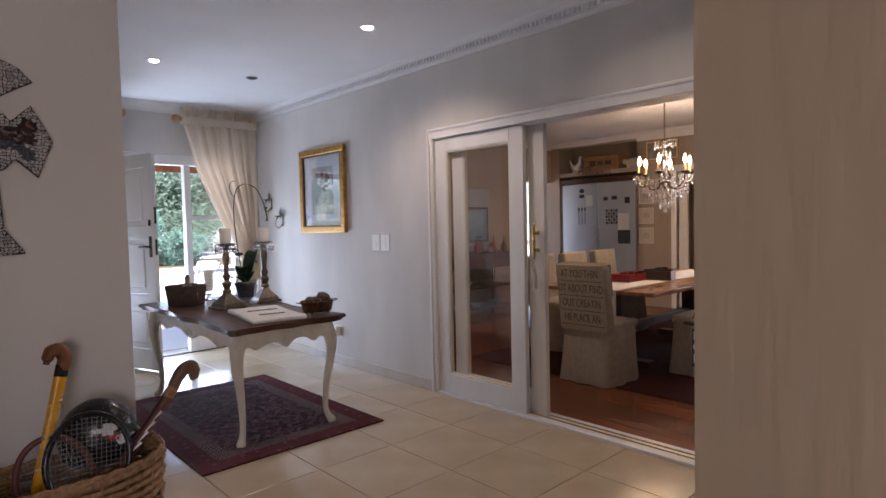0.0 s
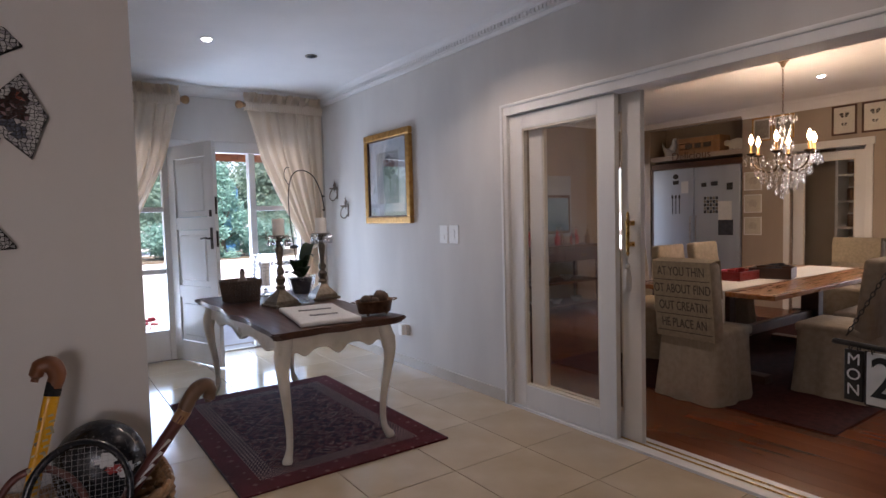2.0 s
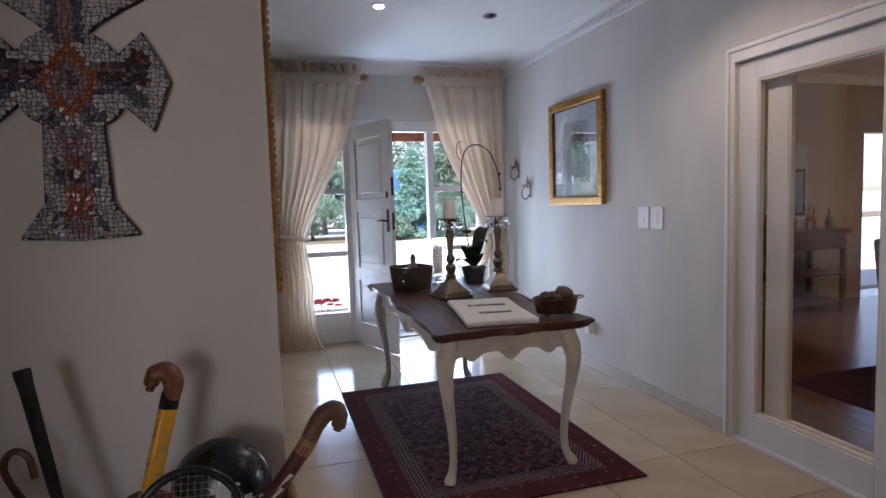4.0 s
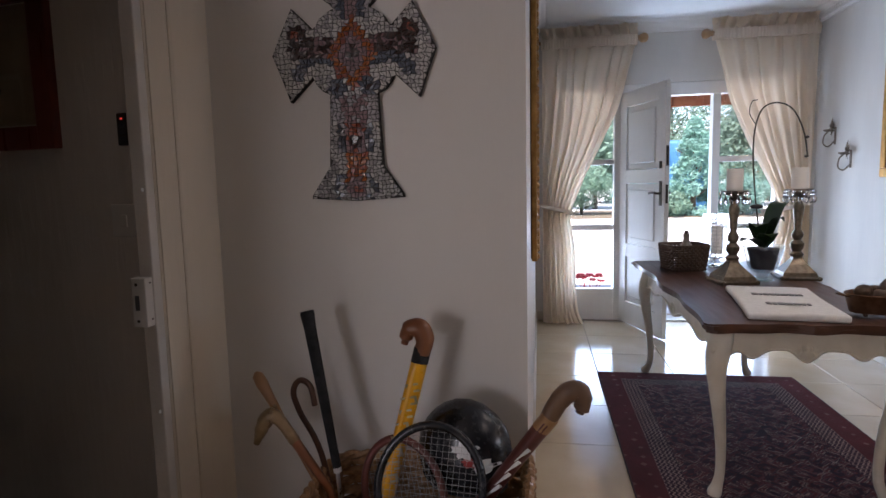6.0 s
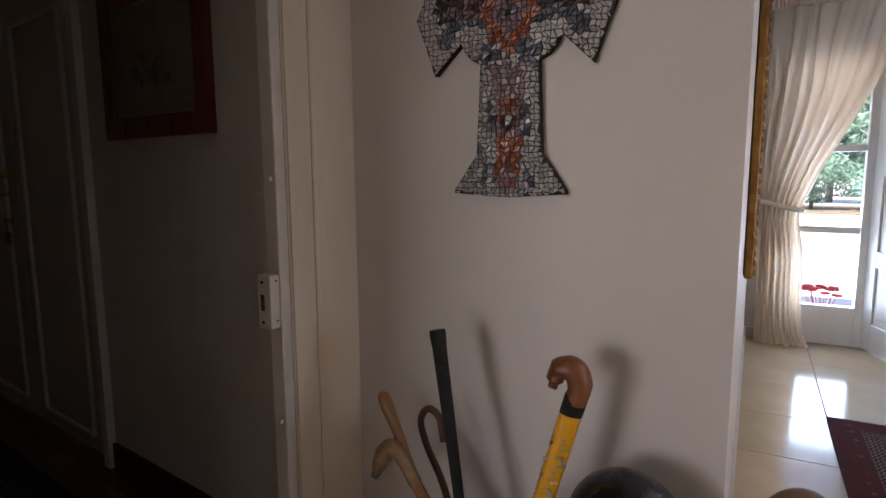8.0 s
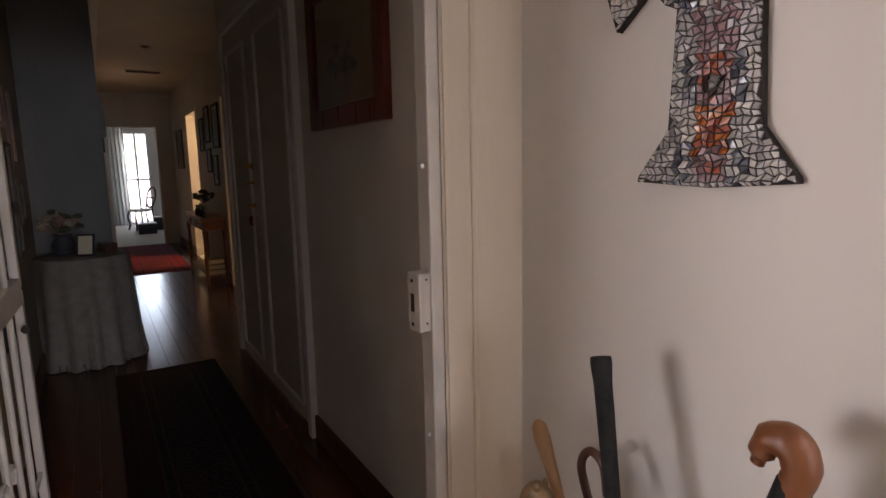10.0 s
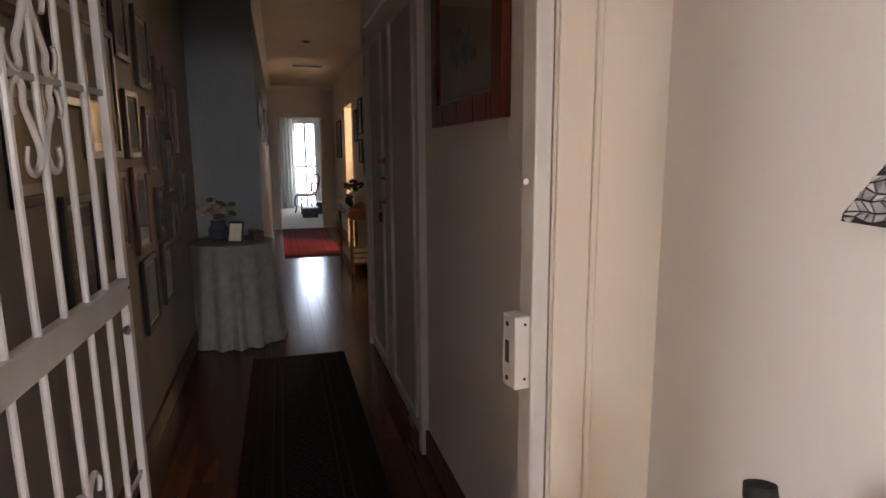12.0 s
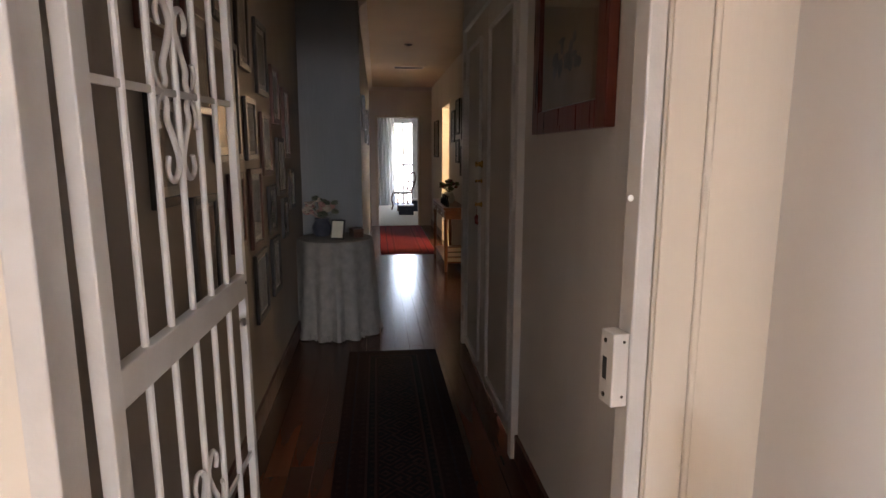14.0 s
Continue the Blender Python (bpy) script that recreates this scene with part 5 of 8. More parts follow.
def mosaic_cross():
    t = thing("mosaic_cross", 0.749, CY, 1.728, "large wall cross covered in grey, white and orange mosaic", "wall cross")
    out = cross_outline()
    bm = bmesh.new()
    a = [bm.verts.new((x, -0.001, z)) for x, z in out]
    b = [bm.verts.new((x, -0.022, z)) for x, z in out]
    for tri in tessellate_polygon([[Vector((x, z, 0)) for x, z in out]]):
        for ring in (a, b):
            bm.faces.new([ring[i] for i in tri])
    for i in range(len(out)):
        bm.faces.new((a[i], a[(i + 1) % len(out)], b[(i + 1) % len(out)], b[i]))
    part("board", bm, BLACKBOARD, t, "black grouted backing board")
    rnd = random.Random(11)
    c = 0.0125
    nx, nz = 48, 68
    pt = {}
    for i in range(nx + 1):
        for j in range(nz + 1):
            pt[i, j] = (-0.297 + i * c + (0.5 * c if j % 2 else 0) + rnd.uniform(-0.42, 0.42) * c, -0.46 + j * c + rnd.uniform(-0.42, 0.42) * c)

    def kind(x, z):
        ax = abs(x)
        d = ax * 1.4 + abs(z)
        for cx, cz, red, ring in ((0.178, 0.062, 0.014, 0.03), (0, 0.27, 0.014, 0.03), (0.0, -0.408, 0.015, 0.034)):
            q = math.hypot(ax - cx, z - cz)
            if q < red:
                return "rust"
            if q < ring:
                return "plum" if cz < 0 else "brown"
        if math.hypot(ax - 0.05, z + 0.1) < 0.028:
            return "slate" if math.hypot(ax - 0.05, z + 0.1) > 0.01 else "brown"
        if d < 0.024:
            return "brown"
        if d < 0.07:
            return "plum"
        if d < 0.112 and ax < 0.085:
            return "orange" if rnd.random() < 0.75 else "rust"
        arch = math.hypot((ax - 0.105) / 0.085, (z + 0.062) / 0.055)
        if 0.62 < arch < 1.08 and z > -0.07:
            return "slate" if ax > 0.055 else "rust"
        if -0.01 < z < 0.05 and 0.06 < ax < 0.2:
            return "brown" if rnd.random() < 0.7 else "plum"
        if z < -0.12 and ax < 0.09:
            if z > -0.205:
                return "plum" if ax < 0.045 and rnd.random() < 0.7 else "grey"
            if z > -0.30:
                if ax < 0.03:
                    return "brown" if math.hypot(x, z + 0.262) < 0.02 else "rust" if rnd.random() < 0.3 else "plum"
                if ax > 0.056:
                    return "white"
                return "slate" if rnd.random() < 0.6 else "grey"
            if z > -0.385 and ax < 0.036:
                return "orange" if rnd.random() < 0.7 else "rust"
            if z < -0.36 and 0.036 < ax < 0.07 and rnd.random() < 0.45:
                return "slate"
        if z > 0.1 and ax < 0.055:
            return "plum" if ax < 0.016 else "slate" if ax < 0.038 else "grey"
        return "white" if rnd.random() < 0.8 else "grey"

    made, rest = 0, {}
    for j in range(nz):
        for i in range(nx):
            q = [pt[i, j], pt[i + 1, j], pt[i + 1, j + 1], pt[i, j + 1]]
            cx, cz = sum(p[0] for p in q) / 4, sum(p[1] for p in q) / 4
            q = [(cx + (x - cx) * 0.82, cz + (z - cz) * 0.82) for x, z in q]
            if not inside((cx, cz), out):
                continue
            trimmed = []
            for x, z in q:
                f = 1.0
                while f > 0.3 and not inside((cx + (x - cx) * (f + 0.12), cz + (z - cz) * (f + 0.12)), out):
                    f -= 0.1
                trimmed.append((cx + (x - cx) * f, cz + (z - cz) * f))
            q = trimmed
            k = kind(cx, cz)
            own = cz < 0.0 and made < 300
            bm = bmesh.new() if own else rest.setdefault(k, bmesh.new())
            tilt = rnd.uniform(-0.0014, 0.0014)
            lo = [bm.verts.new((x, -0.021, z)) for x, z in q]
            hi = [bm.verts.new((cx + (x - cx) * 0.93, -0.0255 + tilt * (1 if n % 2 else -1), cz + (z - cz) * 0.93)) for n, (x, z) in enumerate(q)]
            bm.faces.new(hi)
            for n in range(4):
                bm.faces.new((lo[n], lo[(n + 1) % 4], hi[(n + 1) % 4], hi[n]))
            if own:
                made += 1
                part("tessera", bm, MOS[k], t)
    for k, bm in rest.items():
        o = part("tesserae", bm, MOS[k], t)
        o["kind"] = "stuff"


mosaic_cross()

# ---- basket of sticks and rackets ----
bk = thing("log_basket", 0.965, 2.865, 0.0, "large oblong woven honey wicker basket by wall", "basket")
weave(bk, 0.315, 0.185, 0.455, 0.9, 15, 26, 0.0085, WICKER, 0.05, lambda x: 0.05 * max(0, (x - 0.05) / 0.27) ** 2)

STICKWOOD = wood("polished_stick_wood", (0.16, 0.055, 0.022), (0.27, 0.105, 0.045), 2, 14, 0.35)
DULLWOOD = wood("dull_stick_wood", (0.11, 0.06, 0.035), (0.19, 0.11, 0.065), 2, 14, 0.45)
PALEWOOD = wood("pale_hickory", (0.26, 0.13, 0.055), (0.36, 0.2, 0.09), 2, 14, 0.4)
HORN = surface("carved_horn", (0.15, 0.09, 0.04), (0.26, 0.17, 0.085), 25, 0.35)
RUBBER = surface("black_grip_rubber", (0.012, 0.012, 0.013), (0.025, 0.025, 0.026), 40, 0.65, 0, 0.3, 120)
RUBBER.node_tree.nodes["Principled BSDF"].inputs["Specular IOR Level"].default_value = 0.15
YELLOW = surface("yellow_stick_lacquer", (0.70, 0.33, 0.008), (0.76, 0.38, 0.015), 10, 0.3, 0, 0, 60)
STEEL = surface("brushed_steel", (0.45, 0.45, 0.46), (0.55, 0.55, 0.56), 40, 0.3, 1)
REDLAC = surface("red_lacquer", (0.30, 0.02, 0.02), (0.38, 0.04, 0.035), 12, 0.3)
BLACKSHELL = surface("black_helmet_shell", (0.01, 0.011, 0.014), (0.02, 0.021, 0.026), 10, 0.25)
WHITEPAINT = surface("white_decal", (0.66, 0.68, 0.68), (0.72, 0.73, 0.73), 20, 0.4)
MAROON = surface("worn_maroon_lacquer", (0.075, 0.018, 0.015), (0.14, 0.04, 0.03), 14, 0.4, 0, 0.05, 60)
STRING = surface("racket_string", (0.34, 0.34, 0.33), (0.44, 0.44, 0.42), 20, 0.5)

# golf club with a black grip, head down in the basket
t = thing("golf_club", 0.735, 2.84, 0.03, "golf club upside down with black rubber grip", "golf club", "sticks in the basket")
top, low = Vector((-0.111, 0.073, 0.931)), Vector((-0.022, 0.03, 0.47))
part("grip", tube(bmesh.new(), [low.lerp(top, s) for s in (0, 0.5, 0.9, 0.97, 1)], [0.0125, 0.0155, 0.018, 0.021, 0.02], 14), RUBBER, t, "", True)
part("ferrule", tube(bmesh.new(), [low.lerp(top, -0.03), low.lerp(top, 0.003)], 0.0125, 12), WHITEPAINT, t, "", True)
part("shaft", tube(bmesh.new(), [(0.02, 0, 0.0), low], 0.0065, 10), STEEL, t, "", True)
# wooden club with a bulbed end
t = thing("wooden_club", 0.66, 2.86, 0.02, "turned hickory wooden club with bulbous end", "walking stick", "sticks in the basket")
a, b = Vector((0.0, 0, 0.42)), Vector((-0.23, 0.09, 0.735))
part("shaft", tube(bmesh.new(), [Vector((0.08, -0.03, 0.0)), a, a.lerp(b, 0.5), a.lerp(b, 0.78), a.lerp(b, 0.9), a.lerp(b, 0.97), b], [0.008, 0.009, 0.010, 0.015, 0.019, 0.017, 0.006], 14), PALEWOOD, t, "", True)
# crook walking stick
t = thing("walking_stick", 0.675, 2.905, 0.015, "slim dark brown crook handled walking stick", "walking stick", "sticks in the basket")
part("shaft", tube(bmesh.new(), smoothpath([(0.03, 0, 0.0), (-0.02, 0.02, 0.45), (-0.11, 0.05, 0.62), (-0.128, 0.055, 0.68), (-0.105, 0.055, 0.715), (-0.07, 0.05, 0.70), (-0.055, 0.045, 0.64)], 7), 0.0095, 10), DARKWOOD, t, "", True)
# cane with a carved animal head
t = thing("carved_cane", 0.71, 2.85, 0.035, "wooden cane with carved horn animal head handle", "walking stick", "sticks in the basket")
part("shaft", tube(bmesh.new(), [(0.05, 0.02, 0.0), (-0.02, 0.01, 0.40), (-0.12, 0.0, 0.555)], [0.01, 0.013, 0.015], 12), STICKWOOD, t, "", True)
bm = bmesh.new()
tube(bm, smoothpath([(-0.115, 0, 0.548), (-0.155, 0, 0.605), (-0.185, 0, 0.625), (-0.21, 0, 0.60), (-0.228, 0, 0.56), (-0.238, 0, 0.535)], 5), [0.017, 0.017, 0.018, 0.021, 0.024, 0.024, 0.02, 0.016, 0.012, 0.010], 12)
for s in (-1, 1):
    ball(bm, -0.18, s * 0.014, 0.642, 0.008, 0.005, 0.014, 1)
part("handle", bm, HORN, t, "pale carved animal head", True)


def hockey_stick(name, base, hand, toe, bend, body_mat, head_mat, lab, flat, band):
    """A field hockey stick stood head up; base is where it leaves the rim."""
    t = thing(name, base[0], base[1], 0.03, lab, "hockey stick", "sticks in the basket")
    o = Vector((base[0], base[1], 0.03))
    h = Vector(hand) - o
    part("shaft", tube(bmesh.new(), [Vector((0.0, 0, 0.0)) - (h - (Vector(base) - o)) * 0.3, Vector(base) - o, h], [0.021, 0.0245, 0.0265], 14, False, flat), body_mat, t, "", True)
    pts = smoothpath([h] + [Vector(q) - o for q in bend] + [Vector(toe) - o], 5)
    part("head", tube(bmesh.new(), pts, [0.0245, 0.026, 0.028, 0.029, 0.029, 0.027, 0.022, 0.012], 14, False, 0.9), head_mat, t, "curved polished wooden head", True)
    d = (h - (Vector(base) - o)).normalized()
    part("binding", tube(bmesh.new(), [h - d * 0.028, h + d * 0.016], 0.0272, 14, False, flat), band, t, "", True)
    return t, o, h, d


t, o, h, d = hockey_stick("hockey_stick", (0.868, 2.84, 0.43), (0.972, 2.90, 0.845), (0.922, 2.90, 0.872), [(0.983, 2.90, 0.885), (0.969, 2.90, 0.918), (0.937, 2.90, 0.915)], YELLOW, STICKWOOD, "bright yellow field hockey stick standing head up", 0.75, RUBBER)
bm = bmesh.new()
rnd = random.Random(4)
for k in range(8):
    q = Vector((0.868, 2.84, 0.43)) - o + d * (0.07 + 0.038 * k)
    w = 0.019 if k % 3 else 0.024
    m = Matrix.Translation(q + Vector((0.0, -0.0195, 0))) @ Matrix.Rotation(-0.2, 4, "Y")
    box(bm, -w, w, -0.001, 0.001, -0.013, -0.007, 0, 2, m)
    box(bm, -w, w, -0.001, 0.001, 0.006, 0.012, 0, 2, m)
    box(bm, -w if k % 2 else w - 0.008, -w + 0.008 if k % 2 else w, -0.001, 0.001, -0.013, 0.012, 0, 2, m)
part("decal", bm, surface("grey_decal", (0.40, 0.35, 0.22), (0.5, 0.45, 0.3), 20, 0.5), t, "grey lettering drawn as bars")["kind"] = "stuff"
t, o, h, d = hockey_stick("hockey_stick", (1.14, 2.80, 0.45), (1.325, 2.765, 0.715), (1.406, 2.76, 0.742), [(1.352, 2.765, 0.765), (1.378, 2.76, 0.795), (1.404, 2.76, 0.80), (1.414, 2.76, 0.772)], MAROON, DULLWOOD, "worn red and white field hockey stick leaning outward", 0.8, PALEWOOD)
bm = bmesh.new()
for k in range(4):
    q = Vector((1.14, 2.80, 0.45)) - o + d * (0.05 + 0.045 * k)
    tube(bm, [q + Vector((-0.006, -0.0195, 0.004)), q + d * 0.05 + Vector((0.006, -0.020, 0.0))], [0.004, 0.007], 5)
part("decal", bm, WHITEPAINT, t, "white flame decal")


def racket(x, y, z, rx, rz, yaw, pitch, roll, frame_mat, lab):
    t = new("tennis_racket")
    tagged(t, lab, "racket", "rackets in the basket")
    t.matrix_world = Matrix.Translation((x, y, z)) @ Euler((radians(pitch), radians(roll), radians(yaw))).to_matrix().to_4x4()
    pts = [(rx * math.cos(a), 0, rz * math.sin(a)) for a in [2 * math.pi * i / 44 for i in range(44)]]
    part("frame", tube(bmesh.new(), pts, 0.0115, 10, True, 1.0), frame_mat, t, "", True)
    bm = bmesh.new()
    n = 17
    for i in range(1, n):
        u = -1 + 2 * i / n
        w = math.sqrt(1 - u * u)
        tube(bm, [(rx * u, 0.001, -rz * w), (rx * u, 0.001, rz * w)], 0.0006, 4)
    for i in range(1, 20):
        u = -1 + 2 * i / 20
        w = math.sqrt(1 - u * u)
        tube(bm, [(-rx * w, -0.001, rz * u), (rx * w, -0.001, rz * u)], 0.0006, 4)
    part("string_bed", bm, STRING, t, "white string bed")["kind"] = "stuff"
    part("throat", tube(bmesh.new(), smoothpath([(-0.07, 0, -rz * 0.88), (-0.03, 0, -rz - 0.07), (0, 0, -rz - 0.09), (0.03, 0, -rz - 0.07), (0.07, 0, -rz * 0.88)], 5), 0.009, 8), frame_mat, t, "", True)
    part("handle", tube(bmesh.new(), [(0, 0, -rz - 0.085), (0, 0, -rz - 0.12)], 0.014, 8), RUBBER, t)
    return t


racket(1.018, 2.74, 0.525, 0.140, 0.165, 4, -12, 6, BLACKSHELL, "tennis racket with black frame and white strings")
racket(0.925, 2.83, 0.445, 0.12, 0.165, -6, -8, -14, MAROON, "tennis racket with dark red frame")

t = thing("sports_helmet", 1.088, 2.925, 0.405, "black glossy sports helmet with white and red decals", "helmet", rz=-12)
bm = bmesh.new()
ball(bm, 0, 0, 0.145, 0.142, 0.105, 0.152, 3)
bmesh.ops.bisect_plane(bm, geom=bm.verts[:] + bm.edges[:] + bm.faces[:], plane_co=(0, 0, 0.06), plane_no=(0.1, 0, 1), clear_inner=True)
part("shell", bm, BLACKSHELL, t, "", True)
part("rim", tube(bmesh.new(), [(0.122 * math.cos(a), 0.09 * math.sin(a), 0.062 - 0.0122 * math.cos(a)) for a in [2 * math.pi * i / 30 for i in range(30)]], 0.007, 6, True), RUBBER, t, "", True)
part("liner", slab(bmesh.new(), [(0.112 * math.cos(a), 0.085 * math.sin(a)) for a in [2 * math.pi * i / 24 for i in range(24)]], 0.045, 0.06), CLAY, t)


def decal(name, mat, cx, cz, rr, seed):
    """A ragged patch lying on the shell."""
    r = random.Random(seed)
    bm = bmesh.new()
    mid = bm.verts.new((0, 0, 0))
    ring = []
    for i in range(22):
        a = 2 * math.pi * i / 22
        q = rr * r.uniform(0.6, 1.15)
        ring.append(bm.verts.new((q * 1.25 * math.cos(a), 0, q * 0.8 * math.sin(a))))
    for i in range(22):
        bm.faces.new((mid, ring[i], ring[(i + 1) % 22]))
    for v in bm.verts:
        x, z = v.co.x + cx, v.co.z + cz
        k = 1 - (x / 0.142) ** 2 - ((z - 0.145) / 0.152) ** 2
        v.co = (x, -0.105 * math.sqrt(max(0.02, k)) - 0.0022, z)
    part(name, bm, mat, t)


decal("decal", WHITEPAINT, 0.035, 0.19, 0.032, 1)
decal("decal", WHITEPAINT, 0.088, 0.145, 0.028, 2)
decal("decal", REDLAC, 0.052, 0.155, 0.02, 5)

# ---- corridor ----
GATEWHITE = surface("white_gate_enamel", (0.55, 0.52, 0.485), (0.61, 0.58, 0.545), 9, 0.35, 0, 0.08, 90)
DOORGREY = surface("aged_white_door_paint", (0.60, 0.555, 0.50), (0.67, 0.625, 0.57), 4, 0.45, 0, 0.06, 60, (1, 1, 0.2), 6, 0.1, 0, 0, 0.06)
MAHOGANY = wood("mahogany", (0.05, 0.014, 0.009), (0.10, 0.03, 0.018), 2, 10, 0.35)
REDMAHOGANY = wood("red_mahogany", (0.12, 0.022, 0.014), (0.2, 0.045, 0.028), 2, 10, 0.3)
BLACKFRAME = surface("black_frame_lacquer", (0.012, 0.011, 0.011), (0.025, 0.022, 0.02), 12, 0.4)
PAPER = surface("aged_photo_paper", (0.16, 0.145, 0.125), (0.32, 0.29, 0.25), 9, 0.7, 0, 0, 60, (1, 1, 1), 5, 0.1, 0.3)
MOUNT = surface("cream_mount_card", (0.58, 0.54, 0.46), (0.64, 0.60, 0.52), 9, 0.8)
ENGRAVE = surface("grey_engraving", (0.10, 0.10, 0.10), (0.30, 0.28, 0.25), 14, 0.8, 0, 0, 60, (1, 1, 1), 8)
THINGLASS = glass("small_frame_glass", (1, 1, 1), 0.03, 0.04)

# door casing of the gate opening
t = thing("door_frame_gate", NX, 2.35, 0, "white painted wooden frame of the barred gate", "door frame", kind="structure")
part("jamb", boxes((-0.044, 0.004, 0.508, 0.545, 0, 2.16), bevel=0.004), GATEWHITE, t)
part("jamb", boxes((-0.115, 0.004, -0.505, -0.462, 0, 2.16), bevel=0.004), GATEWHITE, t)
part("head", boxes((-0.044, 0.004, -0.462, 0.508, 2.10, 2.16), bevel=0.004), GATEWHITE, t)
bm = bmesh.new()
slant = pose(0, 0.55, 0, 0, 0, -28.3)
box(bm, 0.0, 0.006, 0.006, 0.072, 0, 2.2, 0.003, 2, slant)
box(bm, 0.0, 0.009, 0.072, 0.086, 0, 2.2, 0.004, 2, slant)
part("casing", bm, CREAM, t)
st = thing("strike_box", NX - 0.018, 2.845, 0.925, "white steel lock strike box screwed to gate frame", "lock")
bm = bmesh.new()
box(bm, -0.03, 0.018, -0.022, 0.012, 0, 0.147, 0.003)
part("case", bm, GATEWHITE, st)
part("slot", boxes((-0.018, -0.004, -0.0228, -0.0215, 0.05, 0.095)), INK, st)
for z in (0.018, 0.128):
    part("screw", tube(bmesh.new(), [(-0.011, -0.0235, z), (-0.011, -0.021, z)], 0.005, 8), IRON, st)
    part("screw", tube(bmesh.new(), [(0.0175, 0.0, z + 0.003), (0.0195, 0.0, z + 0.003)], 0.003, 8), IRON, st)
for z in (1.33, 0.66):
    part("filler_spot", tube(bmesh.new(), [(0.021, -0.006, z - 0.925), (0.0235, -0.006, z - 0.925)], 0.006, 8), WHITEPAINT, st)


def scroll(bm, y, z, s):
    """Mirror-image pair of curled straps round the middle bar."""
    half = [(0.075, 0.150), (0.085, 0.182), (0.062, 0.208), (0.028, 0.196), (0.013, 0.160), (0.040, 0.105), (0.068, 0.062), (0.062, 0.030), (0.078, 0.010), (0.108, 0.022), (0.122, 0.060), (0.114, 0.082)]
    for k in (-1, 1):
        for up in (-1, 1):
            tube(bm, smoothpath([(0, y + k * a * s, z + up * b * s) for a, b in half], 5), 0.006, 7, False, 1.4)


def security_gate():
    w, h = 0.87, 2.06
    t = thing("security_gate", -0.004, 1.909, 0.035, "white steel barred security gate with scrolls, swung open", "gate", rz=78.1)
    t.matrix_world = t.matrix_world @ pose(0, 0, 0, 1.2)  # sagged on its hinges
    part("hinge_stile", boxes((-0.016, 0.016, 0, 0.05, 0, h), bevel=0.003), GATEWHITE, t)
    part("lock_stile", boxes((-0.012, 0.012, w - 0.03, w, 0, h), bevel=0.003), GATEWHITE, t)
    for z, hh in ((0, 0.04), (h - 0.04, 0.04), (0.90, 0.078)):
        part("rail", boxes((-0.014, 0.014, 0.05, w - 0.03, z, z + hh), bevel=0.003), GATEWHITE, t)
    for z in (1.50, 0.36):
        part("cross_bar", boxes((-0.004, 0.004, 0.05, w - 0.03, z - 0.008, z + 0.008)), GATEWHITE, t)
    n = 5
    for k in range(1, n + 1):
        y = 0.05 + (w - 0.08) * k / (n + 1)
        for za, zb in ((0.04, 0.90), (0.978, h - 0.04)):
            part("bar", tube(bmesh.new(), [(0, y, za), (0, y, zb)], 0.0088, 8), GATEWHITE, t, "", True)
    for z, s in ((1.50, 0.95), (0.36, 0.95)):
        bm = bmesh.new()
        scroll(bm, 0.05 + (w - 0.08) * 3 / 6, z, s)
        part("scroll", bm, GATEWHITE, t, "curled wrought strap", True)
    part("keyhole", tube(bmesh.new(), [(0.0122, w - 0.015, 0.945), (0.0135, w - 0.015, 0.945)], 0.006, 10), INK, t)
    part("knob", lathe(bmesh.new(), [(0.004, 0), (0.012, 0.006), (0.014, 0.014), (0.006, 0.02)], 10, 0, 0, Matrix.Translation((0.012, w - 0.1, 0.84)) @ Matrix.Rotation(radians(90), 4, "Y")), STEEL, t, "", True)
    for z in (0.25, 1.8):
        part("hinge", tube(bmesh.new(), [(0.0, -0.008, z), (0.0, -0.008, z + 0.09)], 0.009, 8), GATEWHITE, t)


# the gate's local y runs along its width
security_gate()


SETTLED = set(scene.objects)


def picture(name, x, y, z, w, h, face, frame_mat, f, label, group="", art=None, depth=0.02, mount=0.02, tilt=0.0):
    """A small framed picture; face: unit normal axis as '+x', '-x', '+y' or '-y'."""
    rz = {"-y": 0, "+x": 90, "+y": 180, "-x": -90}[face]
    t = thing(name, x, y, z, label, "picture", group, rz)
    t.matrix_world = t.matrix_world @ pose(0, 0, 0, 0, tilt, 0)
    for nm, (xa, xb, za, zb) in (("frame_side", (-w / 2, -w / 2 + f, -h / 2, h / 2)), ("frame_side", (w / 2 - f, w / 2, -h / 2, h / 2)), ("frame_rail", (-w / 2 + f, w / 2 - f, -h / 2, -h / 2 + f)), ("frame_rail", (-w / 2 + f, w / 2 - f, h / 2 - f, h / 2))):
        part(nm, boxes((xa, xb, -depth, -0.002, za, zb), bevel=min(0.004, f / 4)), frame_mat, t)
    part("mount", boxes((-w / 2 + f, w / 2 - f, -depth * 0.5, -0.002, -h / 2 + f, h / 2 - f)), MOUNT, t)
    part("print", boxes((-w / 2 + f + mount, w / 2 - f - mount, -depth * 0.5 - 0.002, -depth * 0.5, -h / 2 + f + mount, h / 2 - f - mount)), art or PAPER, t)
    pn = part("glass", boxes((-w / 2 + f, w / 2 - f, -depth * 0.75, -depth * 0.75 + 0.001, -h / 2 + f, h / 2 - f)), THINGLASS, t)
    pn.visible_shadow = False
    return t


